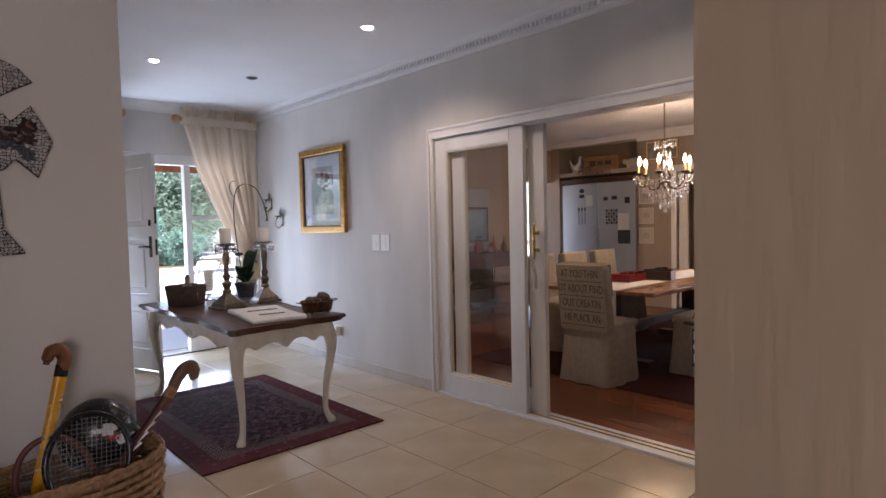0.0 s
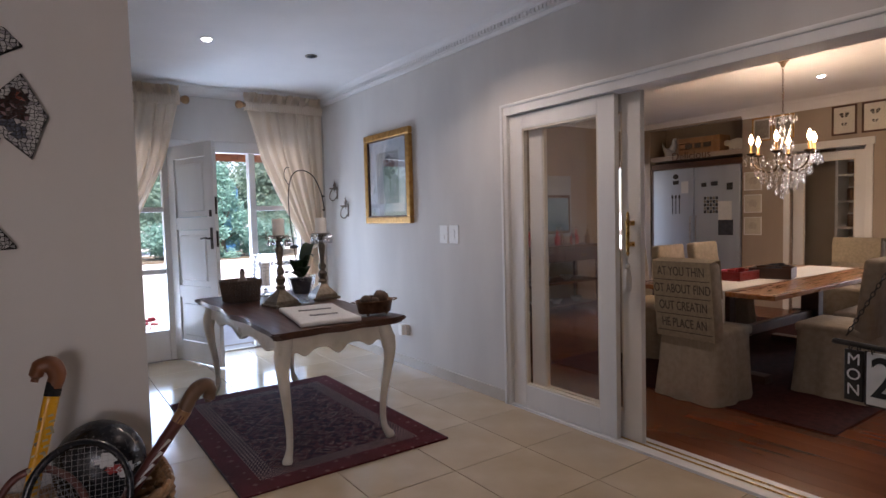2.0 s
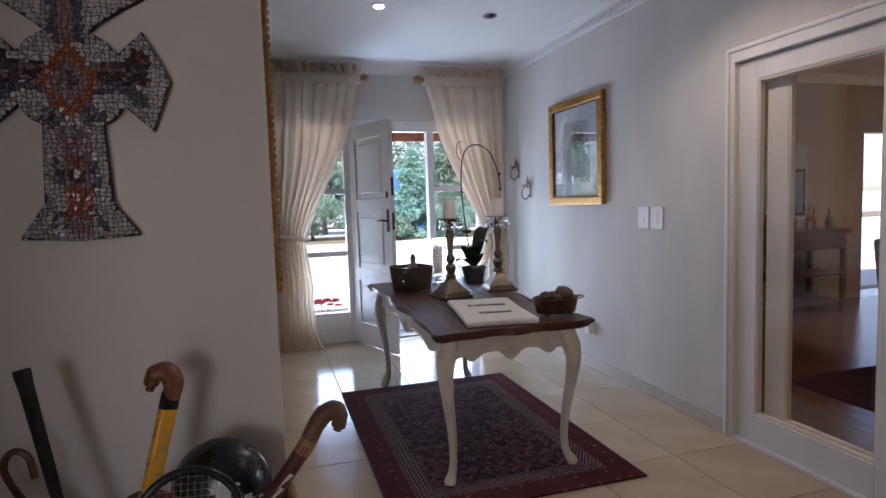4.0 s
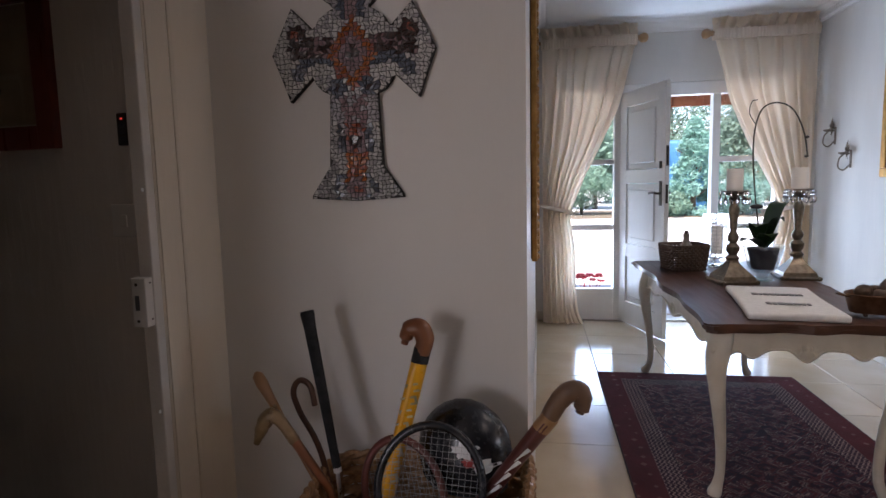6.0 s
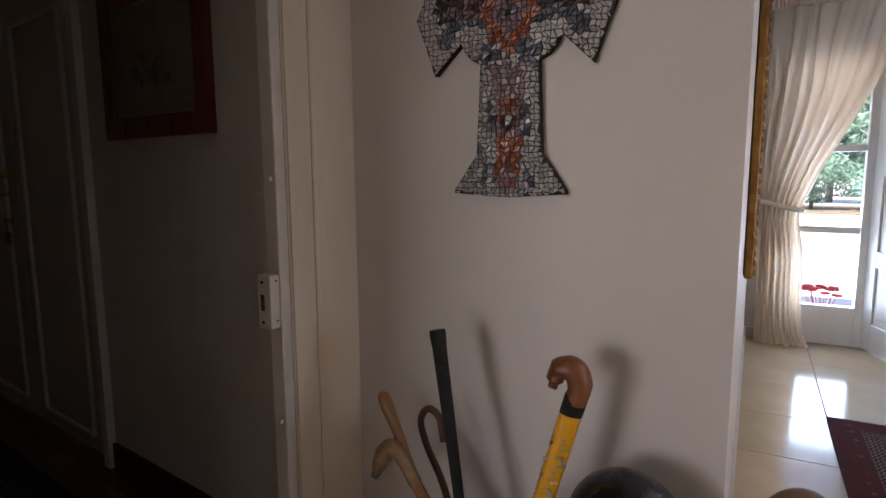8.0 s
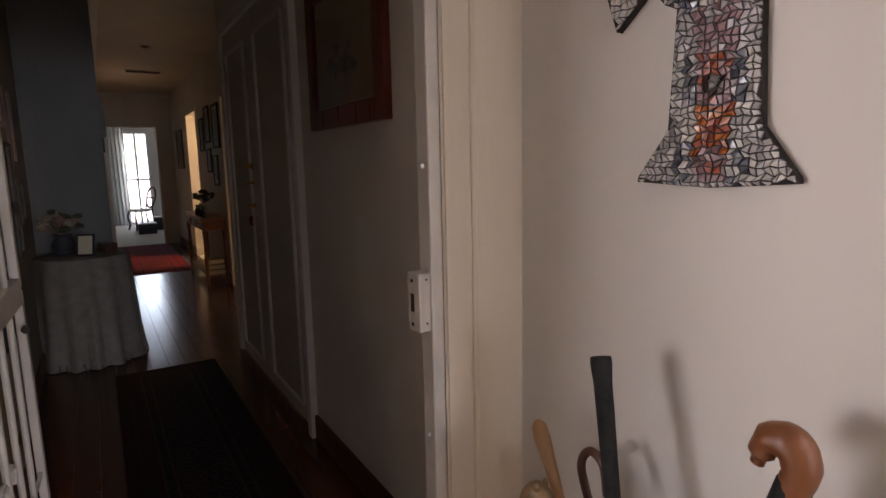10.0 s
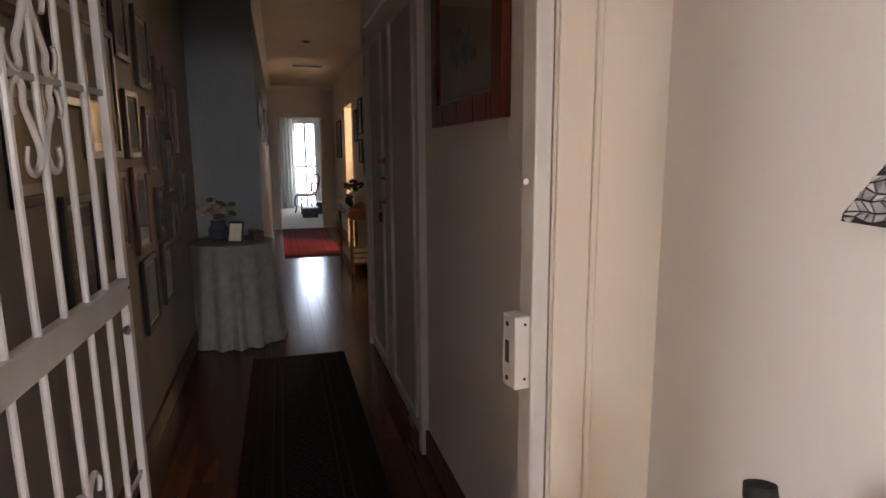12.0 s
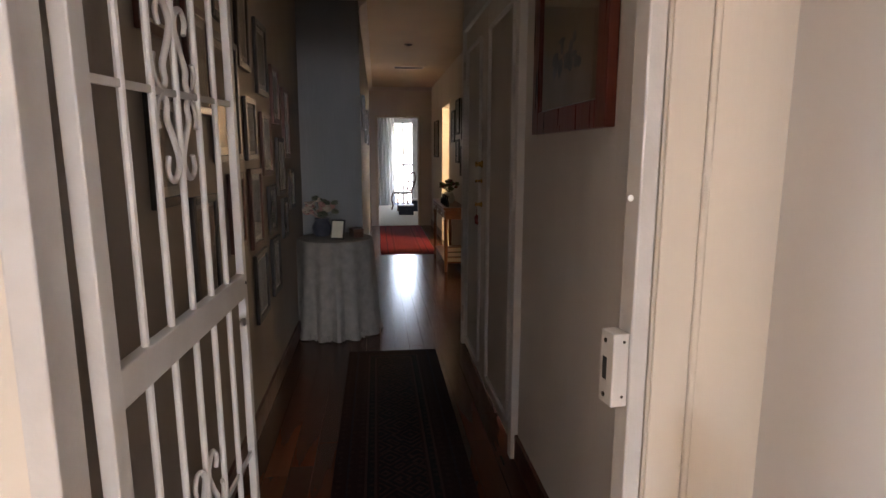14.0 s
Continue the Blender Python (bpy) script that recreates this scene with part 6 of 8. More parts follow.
pc = picture("framed_engraving", -0.679, 3.0, 1.76, 0.73, 0.565, "-y", REDMAHOGANY, 0.078, "mahogany framed old engraving on corridor wall", "", surface("brown_engraving_paper", (0.30, 0.235, 0.15), (0.40, 0.32, 0.22), 7, 0.8), 0.032, 0.006)
bm = bmesh.new()
rnd = random.Random(9)
for k in range(26):
    ball(bm, rnd.uniform(-0.14, 0.14), -0.0185, -0.06 + rnd.uniform(-0.03, 0.09) * (1 - abs(k - 13) / 20), 0.03 * rnd.random() + 0.012, 0.001, 0.02 * rnd.random() + 0.008, 1)
part("motif", bm, ENGRAVE, pc, "dim grey harbour scene")

t = thing("light_switch", -0.068, 3.0, 1.23, "off-white switch plate on dim corridor wall", "switch")
part("plate", boxes((-0.055, 0.055, -0.009, -0.0005, -0.055, 0.055), bevel=0.003), PLASTIC, t)
part("rocker", boxes((-0.012, 0.012, -0.013, -0.009, -0.02, 0.02), bevel=0.002), PLASTIC, t)
t = thing("alarm_keypad", -0.036, 3.0, 1.527, "small dark alarm keypad with red light on wall", "keypad")
part("case", boxes((-0.022, 0.022, -0.02, -0.0005, -0.052, 0.052), bevel=0.004), BLACKFRAME, t)
part("status_light", boxes((-0.004, 0.004, -0.022, -0.0195, 0.03, 0.036)), glow("red_status_light", (1.0, 0.03, 0.02), 0.25), t, "tiny red status light")
for k in range(3):
    part("button", boxes((-0.012, 0.012, -0.022, -0.0195, -0.035 + 0.02 * k, -0.025 + 0.02 * k)), CLAY, t)

# double doors of the corridor cupboard
t = thing("cupboard_door", -2.005, 3.0, 0.0, "aged white panelled double doors with brass locks", "door", kind="structure")
for strip in ((0.68, 0.735, -0.035, 0.02, 0, 2.3), (-0.985, -0.925, -0.02, 0.02, 0, 2.3), (-0.925, 0.68, -0.02, 0.02, 2.22, 2.3)):
    part("casing", boxes(strip, bevel=0.004), WHITE, t)
for s in (-1, 1):
    x0, x1 = (-0.156, 0.676) if s > 0 else (-0.922, -0.164)
    lf = part("leaf", boxes((x0, x1, 0.0, 0.035, 0.012, 2.215), bevel=0.003), DOORGREY, t)
    for za, zb in ((0.10, 2.07),):
        for a, b in ((x0 + 0.117, x0 + 0.137), (x1 - 0.147, x1 - 0.127)):
            part("bead", boxes((a, b, -0.018, 0.0, za, zb), bevel=0.004), WHITE, lf, "white raised moulding")
        for z in (za, zb):
            part("bead", boxes((x0 + 0.137, x1 - 0.147, -0.018, 0.0, z - 0.01, z + 0.01), bevel=0.004), WHITE, lf)
    for z in (0.18, 1.9):
        part("hinge", tube(bmesh.new(), [(0.678 if s > 0 else -0.924, -0.012, z), (0.678 if s > 0 else -0.924, -0.012, z + 0.12)], 0.009, 8), GATEWHITE, lf)
for z, r in ((1.34, 0.022), (1.24, 0.012), (1.10, 0.016)):
    part("lock", lathe(bmesh.new(), [(r, 0), (r * 1.1, 0.006), (r * 0.7, 0.012), (r * 0.5, 0.03), (r * 0.9, 0.036), (r * 0.5, 0.044)], 12, 0, 0, Matrix.Translation((-0.265, 0.0, z)) @ Matrix.Rotation(radians(90), 4, "X")), BRASS, t, "old brass lock", True)
bm = bmesh.new()
tube(bm, [(-0.265, -0.03, 1.10), (-0.265, -0.032, 1.05)], 0.002, 5)
for k in range(8):
    ball(bm, -0.265 + 0.012 * math.cos(k), -0.034 + 0.006 * math.sin(2 * k), 1.03 - 0.006 * k, 0.012, 0.008, 0.014, 1)
part("key_charm", bm, surface("red_charm", (0.20, 0.03, 0.03), (0.28, 0.06, 0.05), 30, 0.5), t, "small red heart charm on the key")

# skirting of the corridor
structure("baseboard_corridor", boxes((-1.27, 0.10, 2.985, 3.0, 0, 0.12), (-3.75, 0.02, 1.75, 1.765, 0, 0.12), (-10.02, -3.75, 2.245, 2.26, 0, 0.12), (-10.02, -8.12, 3.405, 3.42, 0, 0.12), (-7.18, -5.42, 3.405, 3.42, 0, 0.12), (-4.48, -3.08, 3.405, 3.42, 0, 0.12)), MAHOGANY, "dark stained wooden skirting", "baseboard")

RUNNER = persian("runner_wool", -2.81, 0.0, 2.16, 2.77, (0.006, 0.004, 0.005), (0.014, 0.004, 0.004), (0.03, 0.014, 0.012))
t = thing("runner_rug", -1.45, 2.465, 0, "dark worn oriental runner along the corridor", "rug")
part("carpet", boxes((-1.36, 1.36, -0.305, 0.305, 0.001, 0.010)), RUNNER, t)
REDRUG = persian("red_rug_wool", -10, -6.85, 2.43, 3.13, (0.10, 0.012, 0.012), (0.17, 0.018, 0.018), (0.16, 0.03, 0.025))
t = thing("red_rug", -8.4, 2.80, 0, "deep red patterned rug before far doorway", "rug")
part("carpet", boxes((-1.56, 1.56, -0.39, 0.39, 0.001, 0.010)), REDRUG, t)

# gallery of frames on the south wall
GAL = [(-0.62, 1.93, 0.30, 0.40), (-0.62, 1.42, 0.26, 0.34), (-0.95, 1.05, 0.30, 0.42), (-1.0, 1.72, 0.28, 0.36), (-1.35, 2.12, 0.30, 0.40), (-1.35, 1.62, 0.42, 0.50), (-1.45, 1.15, 0.26, 0.34), (-1.72, 2.0, 0.24, 0.42), (-1.8, 1.52, 0.24, 0.30), (-1.85, 1.13, 0.28, 0.40), (-1.9, 0.72, 0.30, 0.36), (-2.15, 1.9, 0.30, 0.38), (-2.2, 1.45, 0.28, 0.34), (-2.3, 1.08, 0.22, 0.28), (-2.35, 0.74, 0.26, 0.34), (-2.55, 1.75, 0.26, 0.34), (-2.65, 1.32, 0.26, 0.36), (-2.75, 0.98, 0.2, 0.26), (-2.95, 1.6, 0.24, 0.46), (-3.1, 1.15, 0.22, 0.28)]
for i, (x, z, w, h) in enumerate(GAL):
    picture("family_frame", x, 1.75, z, w, h, "+y", BLACKFRAME if i % 3 else MAHOGANY, 0.03, "dark framed photograph in crowded gallery wall", "gallery of frames on the corridor wall", ENGRAVE if i % 4 == 1 else PAPER, 0.022, 0.03 if i % 2 else 0.015, (i * 7 % 5 - 2) * 0.5)

# round table with a long cloth
t = thing("draped_side_table", -3.38, 2.04, 0, "round side table under long pale lace edged cloth, darkened for shade", "table")
bm = bmesh.new()
n = 96
rows = []
for z, r, amp in ((0.752, 0.02, 0), (0.754, 0.27, 0), (0.748, 0.288, 0.002), (0.72, 0.292, 0.005), (0.5, 0.30, 0.014), (0.25, 0.31, 0.022), (0.05, 0.325, 0.03), (0.008, 0.335, 0.034)):
    rows.append([bm.verts.new(((r + amp * math.sin(13 * 2 * math.pi * i / n + 1.5 * math.sin(3 * 2 * math.pi * i / n))) * math.cos(2 * math.pi * i / n), (r + amp * math.sin(13 * 2 * math.pi * i / n + 1.5 * math.sin(3 * 2 * math.pi * i / n))) * math.sin(2 * math.pi * i / n), z)) for i in range(n)])
for a, b in zip(rows, rows[1:]):
    for i in range(n):
        bm.faces.new((a[i], a[(i + 1) % n], b[(i + 1) % n], b[i]))
bm.faces.new(rows[0])
# pale cloth with the corridor's shade put into its colour
CLOTH = surface("shaded_table_cloth", (0.17, 0.155, 0.135), (0.225, 0.205, 0.18), 18, 0.9, 0, 0.15, 200)
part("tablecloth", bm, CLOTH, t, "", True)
part("tabletop", lathe(bmesh.new(), [(0.26, 0.72), (0.265, 0.745), (0.01, 0.747)], 32), DARKWOOD, t)
part("pedestal", lathe(bmesh.new(), [(0.16, 0.0), (0.15, 0.03), (0.03, 0.06), (0.03, 0.72)], 16), DARKWOOD, t)
bm = bmesh.new()
for i in range(40):
    a = 2 * math.pi * i / 40
    tube(bm, [(0.325 * math.cos(a), 0.325 * math.sin(a), 0.05), (0.345 * math.cos(a + 0.06), 0.345 * math.sin(a + 0.06), 0.012)], [0.02, 0.008], 5, False, 0.3)
part("lace_edge", bm, CLOTH, t, "white lace hem, darkened like the cloth")


def flowers(name, x, y, z, r, mats, n, seed, label, vase_mat):
    t = thing(name, x, y, z, label, "flowers")
    part("vase", lathe(bmesh.new(), [(0.05, 0), (0.065, 0.02), (0.075, 0.07), (0.05, 0.12), (0.058, 0.14), (0.04, 0.14)], 16), vase_mat, t, "", True)
    rnd = random.Random(seed)
    for k in range(n):
        a, e = rnd.uniform(0, 2 * math.pi), rnd.uniform(0.1, 1.4)
        d = Vector((math.cos(a) * math.cos(e), math.sin(a) * math.cos(e), math.sin(e) * 0.8))
        c = Vector((0, 0, 0.16)) + d * r * rnd.uniform(0.65, 1)
        bm = bmesh.new()
        tube(bm, [(0, 0, 0.13), c], 0.0025, 4)
        s = rnd.uniform(0.028, 0.045)
        for q in range(7):
            u = Vector((rnd.gauss(0, 1), rnd.gauss(0, 1), rnd.gauss(0, 1))).normalized() * s * 0.45
            ball(bm, c.x + u.x, c.y + u.y, c.z + u.z, s * 0.6, s * 0.6, s * 0.32, 1)
        part("flower", bm, mats[k % len(mats)], t)


PINK = surface("faded_pink_petal", (0.30, 0.14, 0.12), (0.40, 0.22, 0.19), 30, 0.8)
CREAMP = surface("faded_cream_petal", (0.32, 0.26, 0.19), (0.42, 0.35, 0.27), 30, 0.8)
DRYLEAF = surface("dried_leaf", (0.05, 0.06, 0.035), (0.09, 0.10, 0.06), 30, 0.8)
flowers("dried_bouquet", -3.45, 1.935, 0.755, 0.17, [PINK, CREAMP, DRYLEAF], 22, 3, "faded dried flower bouquet in vase", CLAY)
t = thing("photo_frame", -3.23, 2.065, 0.756, "small white photo frame leaning on draped table", "photo frame", rz=68)
m = pose(0, 0, 0.0, -14)
bm = bmesh.new()
box(bm, -0.055, 0.055, -0.008, 0.008, 0, 0.15, 0.002, 2, m)
part("frame", bm, BLACKFRAME, t)
bm = bmesh.new()
box(bm, -0.045, 0.045, -0.0095, -0.0075, 0.012, 0.138, 0, 2, m)
part("card", bm, surface("cream_card", (0.62, 0.56, 0.42), (0.7, 0.64, 0.5), 20, 0.7), t, "cream printed card")
t = thing("trinket_box", -3.37, 2.205, 0.755, "small dark wooden trinket box on draped table", "box", rz=20)
part("body", boxes((-0.06, 0.06, -0.04, 0.04, 0, 0.05), bevel=0.004), DARKWOOD, t)
part("lid", boxes((-0.063, 0.063, -0.043, 0.043, 0.051, 0.065), bevel=0.004), DARKWOOD, t)

# console table with bottles, flowers and books
ORANGEWOOD = wood("warm_red_wood", (0.15, 0.05, 0.02), (0.24, 0.085, 0.035), 0, 9, 0.35)
t = thing("console_table", -6.18, 3.28, 0, "narrow reddish wood console table with lower shelf", "table")
part("tabletop", boxes((-0.69, 0.69, -0.145, 0.135, 0.74, 0.77), bevel=0.005), ORANGEWOOD, t)
part("drawer_box", boxes((-0.66, 0.66, -0.12, 0.125, 0.63, 0.74)), ORANGEWOOD, t)
for x in (-0.44, 0.0, 0.44):
    d = part("drawer", boxes((x - 0.19, x + 0.19, -0.134, -0.12, 0.645, 0.725), bevel=0.003), ORANGEWOOD, t)
    part("knob", lathe(bmesh.new(), [(0.005, 0), (0.014, 0.012), (0.004, 0.02)], 10, 0, 0, Matrix.Translation((x, -0.134, 0.685)) @ Matrix.Rotation(radians(90), 4, "X")), PLASTIC, d)
for sx in (-1, 1):
    for y in (-0.11, 0.1):
        part("leg", lathe(bmesh.new(), [(0.016, 0), (0.02, 0.1), (0.024, 0.3), (0.018, 0.5), (0.026, 0.63)], 12, sx * 0.64, y), ORANGEWOOD, t, "", True)
part("shelf", boxes((-0.63, 0.63, -0.11, 0.11, 0.10, 0.12), bevel=0.003), ORANGEWOOD, t)
for k, (z, c) in enumerate(((0.121, 0), (0.182, 1), (0.24, 0))):
    b = thing("storage_book", -5.62 - 0.01 * k, 3.27, z, "thick pale book stacked on console shelf", "book", "stacked books under the console", 4 * k - 4)
    part("cover", boxes((-0.09, 0.09, -0.10, 0.10, 0, 0.006), (-0.09, 0.09, -0.10, 0.10, 0.05, 0.056), (-0.09, -0.085, -0.10, 0.10, 0.006, 0.05)), BLACKFRAME if c else ORANGEWOOD, b)
    part("pages", boxes((-0.085, 0.088, -0.096, 0.096, 0.006, 0.05)), MOUNT, b)
for k in range(7):
    b = thing("ornament_bottle", -5.58 - 0.09 * k, 3.19 + 0.02 * (k % 2), 0.771, "little pale bottle ornament on console edge", "bottle", "row of bottles on the console")
    part("body", lathe(bmesh.new(), [(0.018, 0), (0.022, 0.01), (0.022, 0.06), (0.009, 0.085), (0.009, 0.11), (0.012, 0.115)], 12), WHITEPAINT if k % 2 else CLAY, b, "", True)
    part("cap", lathe(bmesh.new(), [(0.011, 0.112), (0.011, 0.125), (0.004, 0.128)], 10), BLACKFRAME, b)
flowers("vase_of_flowers", -6.15, 3.28, 0.771, 0.16, [DRYLEAF, surface("dark_red_petal", (0.09, 0.03, 0.035), (0.15, 0.06, 0.06), 30, 0.8)], 18, 8, "dark flower arrangement in vase on console", WHITEPAINT)

# pictures on the far stretch of the north wall and the doorway beside them
for k, (x, z, w, h) in enumerate(((-5.9, 1.3, 0.3, 0.36), (-5.75, 1.8, 0.4, 0.5), (-6.3, 1.85, 0.34, 0.44), (-6.3, 1.42, 0.3, 0.3), (-6.75, 1.75, 0.3, 0.42), (-9.0, 1.63, 0.7, 0.62))):
    picture("wall_picture", x, 3.42, z, w, h, "-y", BLACKFRAME, 0.03, "dark framed picture on far corridor wall", "pictures on the far corridor wall", PAPER if k % 2 else ENGRAVE, 0.022, 0.03)
for k in range(4):
    picture("narrow_frame", -4.2 - 0.9 * k, 2.25, 1.75 - 0.1 * (k % 2), 0.2, 0.3, "+y", BLACKFRAME, 0.025, "small black frame on inner corridor wall", "frames on the inner corridor wall", PAPER, 0.03, 0.02)
for nm, x0, x1, yy in (("door_frame_side_room", -8.1, -7.2, 3.42), ("door_frame_side_room", -5.4, -4.5, 3.42)):
    t = thing(nm, (x0 + x1) / 2, yy, 0, "cream painted door frame of side room", "door frame", kind="structure")
    part("jamb", boxes((-0.51, -0.45, -0.012, 0.15, 0, 2.09), bevel=0.004), IVORY, t)
    part("jamb", boxes((0.45, 0.51, -0.012, 0.15, 0, 2.09), bevel=0.004), IVORY, t)
    part("head", boxes((-0.51, 0.51, -0.012, 0.15, 2.09, 2.15), bevel=0.004), IVORY, t)
t = thing("door_frame_end", -10.02, 2.78, 0, "cream painted frame of far doorway", "door frame", kind="structure")
part("jamb", boxes((-0.15, 0.014, -0.43, -0.38, 0, 2.04), bevel=0.004), IVORY, t)
part("jamb", boxes((-0.15, 0.014, 0.38, 0.43, 0, 2.04), bevel=0.004), IVORY, t)
part("head", boxes((-0.15, 0.014, -0.43, 0.43, 2.04, 2.09), bevel=0.004), IVORY, t)
cove("cornice_corridor", [(-10.02, 3.42), (-10.02, 2.245), (-3.75, 2.245)], 0.07, 0.07, CH)
t = thing("ceiling_vent", -7.4, 2.85, CH, "small dark slotted ceiling vent in corridor", "vent")
part("frame", boxes((-0.1, 0.1, -0.22, 0.22, -0.008, 0), bevel=0.002), SKIRT, t)
for k in range(4):
    part("slat", boxes((-0.075 + 0.042 * k, -0.055 + 0.042 * k, -0.2, 0.2, -0.012, -0.008)), CLAY, t)
downlight(-5.6, 2.75, False, "unlit recessed corridor downlight", CH)

# bedroom at the end
t = thing("balloon_back_chair", -13.0, 2.98, 0.004, "dark wooden balloon back chair with pale seat", "chair", rz=200)
part("seat", lathe(bmesh.new(), [(0.2, 0.40), (0.23, 0.42), (0.22, 0.46), (0.05, 0.475)], 20), LINEN, t, "pale upholstered seat", True)
part("backrest", tube(bmesh.new(), [(0.2 * math.cos(a), -0.2 - 0.05 * (1 + math.sin(a)), 0.70 + 0.22 * math.sin(a)) for a in [2 * math.pi * i / 28 for i in range(28)]], 0.022, 8, True), DARKWOOD, t, "", True)
part("splat", tube(bmesh.new(), [(-0.18, -0.24, 0.68), (0, -0.245, 0.70), (0.18, -0.24, 0.68)], 0.018, 8), DARKWOOD, t)
for sx in (-1, 1):
    part("leg", tube(bmesh.new(), smoothpath([(sx * 0.17, 0.17, 0.42), (sx * 0.2, 0.2, 0.28), (sx * 0.17, 0.18, 0.12), (sx * 0.2, 0.2, 0.0)], 4), 0.02, 8), DARKWOOD, t)
    part("leg", tube(bmesh.new(), smoothpath([(sx * 0.15, -0.2, 0.55), (sx * 0.16, -0.18, 0.4), (sx * 0.16, -0.2, 0.2), (sx * 0.17, -0.26, 0.0)], 4), 0.02, 8), DARKWOOD, t)
for k, (x, y, w, h) in enumerate(((-12.0, 3.02, 0.22, 0.2), (-12.75, 3.35, 0.2, 0.26))):
    t = thing("storage_box", x, y, 0.004, "grey lidded storage box on bedroom carpet", "box", "boxes on the carpet")
    part("body", boxes((-w / 2, w / 2, -w * 0.75, w * 0.75, 0, h), bevel=0.006), CLAY, t)
    part("lid", boxes((-w / 2 - 0.008, w / 2 + 0.008, -w * 0.75 - 0.008, w * 0.75 + 0.008, h, h + 0.03), bevel=0.005), SKIRT, t)
t = thing("bedroom_window", -14.45, 3.1, 0, "tall white framed bright bedroom window", "window", kind="structure")
for y in (-0.38, -0.05, 0.21):
    part("post", boxes((-0.03, 0.03, y, y + 0.05, 0, 2.2)), WHITE, t)
for z in (0, 1.05, 2.15):
    part("glazing_bar", boxes((-0.025, 0.025, -0.33, 0.21, z, z + 0.05)), WHITE, t)


def plain_drape(name, x, y, z0, z1, w, axis, label, pleats=9, mat=None):
    t = thing(name, x, y, 0, label, "curtain", "", 90 if axis == "y" else 0)
    bm = bmesh.new()
    n = pleats * 8
    rows = []
    for k in range(9):
        z = z0 + (z1 - z0) * k / 8
        rows.append([bm.verts.new((w * i / n, 0.03 * math.sin(2 * math.pi * pleats * i / n + 0.3 * k), z)) for i in range(n + 1)])
    for a, b in zip(rows, rows[1:]):
        for i in range(n):
            bm.faces.new((a[i], a[i + 1], b[i + 1], b[i]))
    bmesh.ops.solidify(bm, geom=bm.faces[:], thickness=0.003)
    part("drape", bm, mat or CURTAIN_SHEER, t, "", True)
    part("pole", tube(bmesh.new(), [(-0.08, 0, z1 + 0.01), (w + 0.08, 0, z1 + 0.01)], 0.014, 8), IRON, t)


plain_drape("bedroom_curtain", -14.25, 2.1, 0.02, 2.35, 0.75, "y", "long pale curtain at bedroom window", 9, LINEN)
plain_drape("bedroom_curtain", -14.25, 3.55, 1.5, 2.35, 0.5, "y", "dark gathered curtain at bedroom window", 7, CLAY)

turned(*[ob for ob in scene.objects if ob not in SETTLED and ob.parent is None])

# ---- dining room ----
SLIP = surface("linen_slipcover", (0.28, 0.235, 0.18), (0.35, 0.30, 0.235), 24, 0.9, 0, 0.2, 220)
BURLAP = surface("burlap_runner", (0.26, 0.215, 0.15), (0.33, 0.28, 0.20), 40, 0.95, 0, 0.3, 260)
TABLEWOOD = wood("orange_oak", (0.24, 0.095, 0.032), (0.34, 0.15, 0.055), 0, 8, 0.28, 0, 0.2)
PRINTBROWN = surface("brown_print", (0.05, 0.04, 0.035), (0.08, 0.065, 0.05), 30, 0.8)


def slip_chair(x, y, rz, label):
    t = thing("dining_chair", x, y, 0.0, label, "chair", "slipcovered chairs round the dining table", rz)
    # faces local +x; back at negative x
    bm = bmesh.new()
    n = 64
    rows = []
    for z, g, amp in ((0.0, 0.03, 0.012), (0.12, 0.02, 0.010), (0.3, 0.008, 0.005), (0.47, 0.0, 0.0)):
        row = []
        for i in range(n):
            a = 2 * math.pi * i / n
            c, s = math.cos(a), math.sin(a)
            d = (abs(c) ** 7 + abs(s) ** 7) ** (-1 / 7)
            w = g + amp * math.sin(9 * a)
            row.append(bm.verts.new(((0.235 + w) * c * d, (0.235 + w) * s * d, z + 0.004)))
        rows.append(row)
    for a, b in zip(rows, rows[1:]):
        for i in range(n):
            bm.faces.new((a[i], a[(i + 1) % n], b[(i + 1) % n], b[i]))
    bm.faces.new(rows[-1])
    part("skirt", bm, SLIP, t, "floor length pleated slipcover", True)
    bm = bmesh.new()
    box(bm, -0.2, 0.235, -0.235, 0.235, 0.45, 0.52, 0.025, 3)
    part("seat", bm, SLIP, t, "", True)
    bm = bmesh.new()
    box(bm, -0.055, 0.055, -0.232, 0.232, 0, 0.56, 0.03, 3, pose(-0.185, 0, 0.44, 0, -7))
    part("backrest", bm, SLIP, t, "", True)
    for sx in (-1, 1):
        for sy in (-1, 1):
            part("leg", boxes((sx * 0.19 - 0.02, sx * 0.19 + 0.02, sy * 0.19 - 0.02, sy * 0.19 + 0.02, 0, 0.45)), DARKWOOD, t)
    return t


end = slip_chair(4.93, 3.02, 0, "cream slipcovered chair draped with lettered burlap cloth")
for x in (5.75, 6.4, 7.05):
    slip_chair(x, 4.06, -90, "cream linen slipcovered dining chair with floor skirt")
for x in (5.72, 6.37, 7.02):
    slip_chair(x, 2.42, 90, "cream linen slipcovered dining chair with floor skirt")
slip_chair(7.95, 3.2, 180, "cream slipcovered dining chair at far table end")


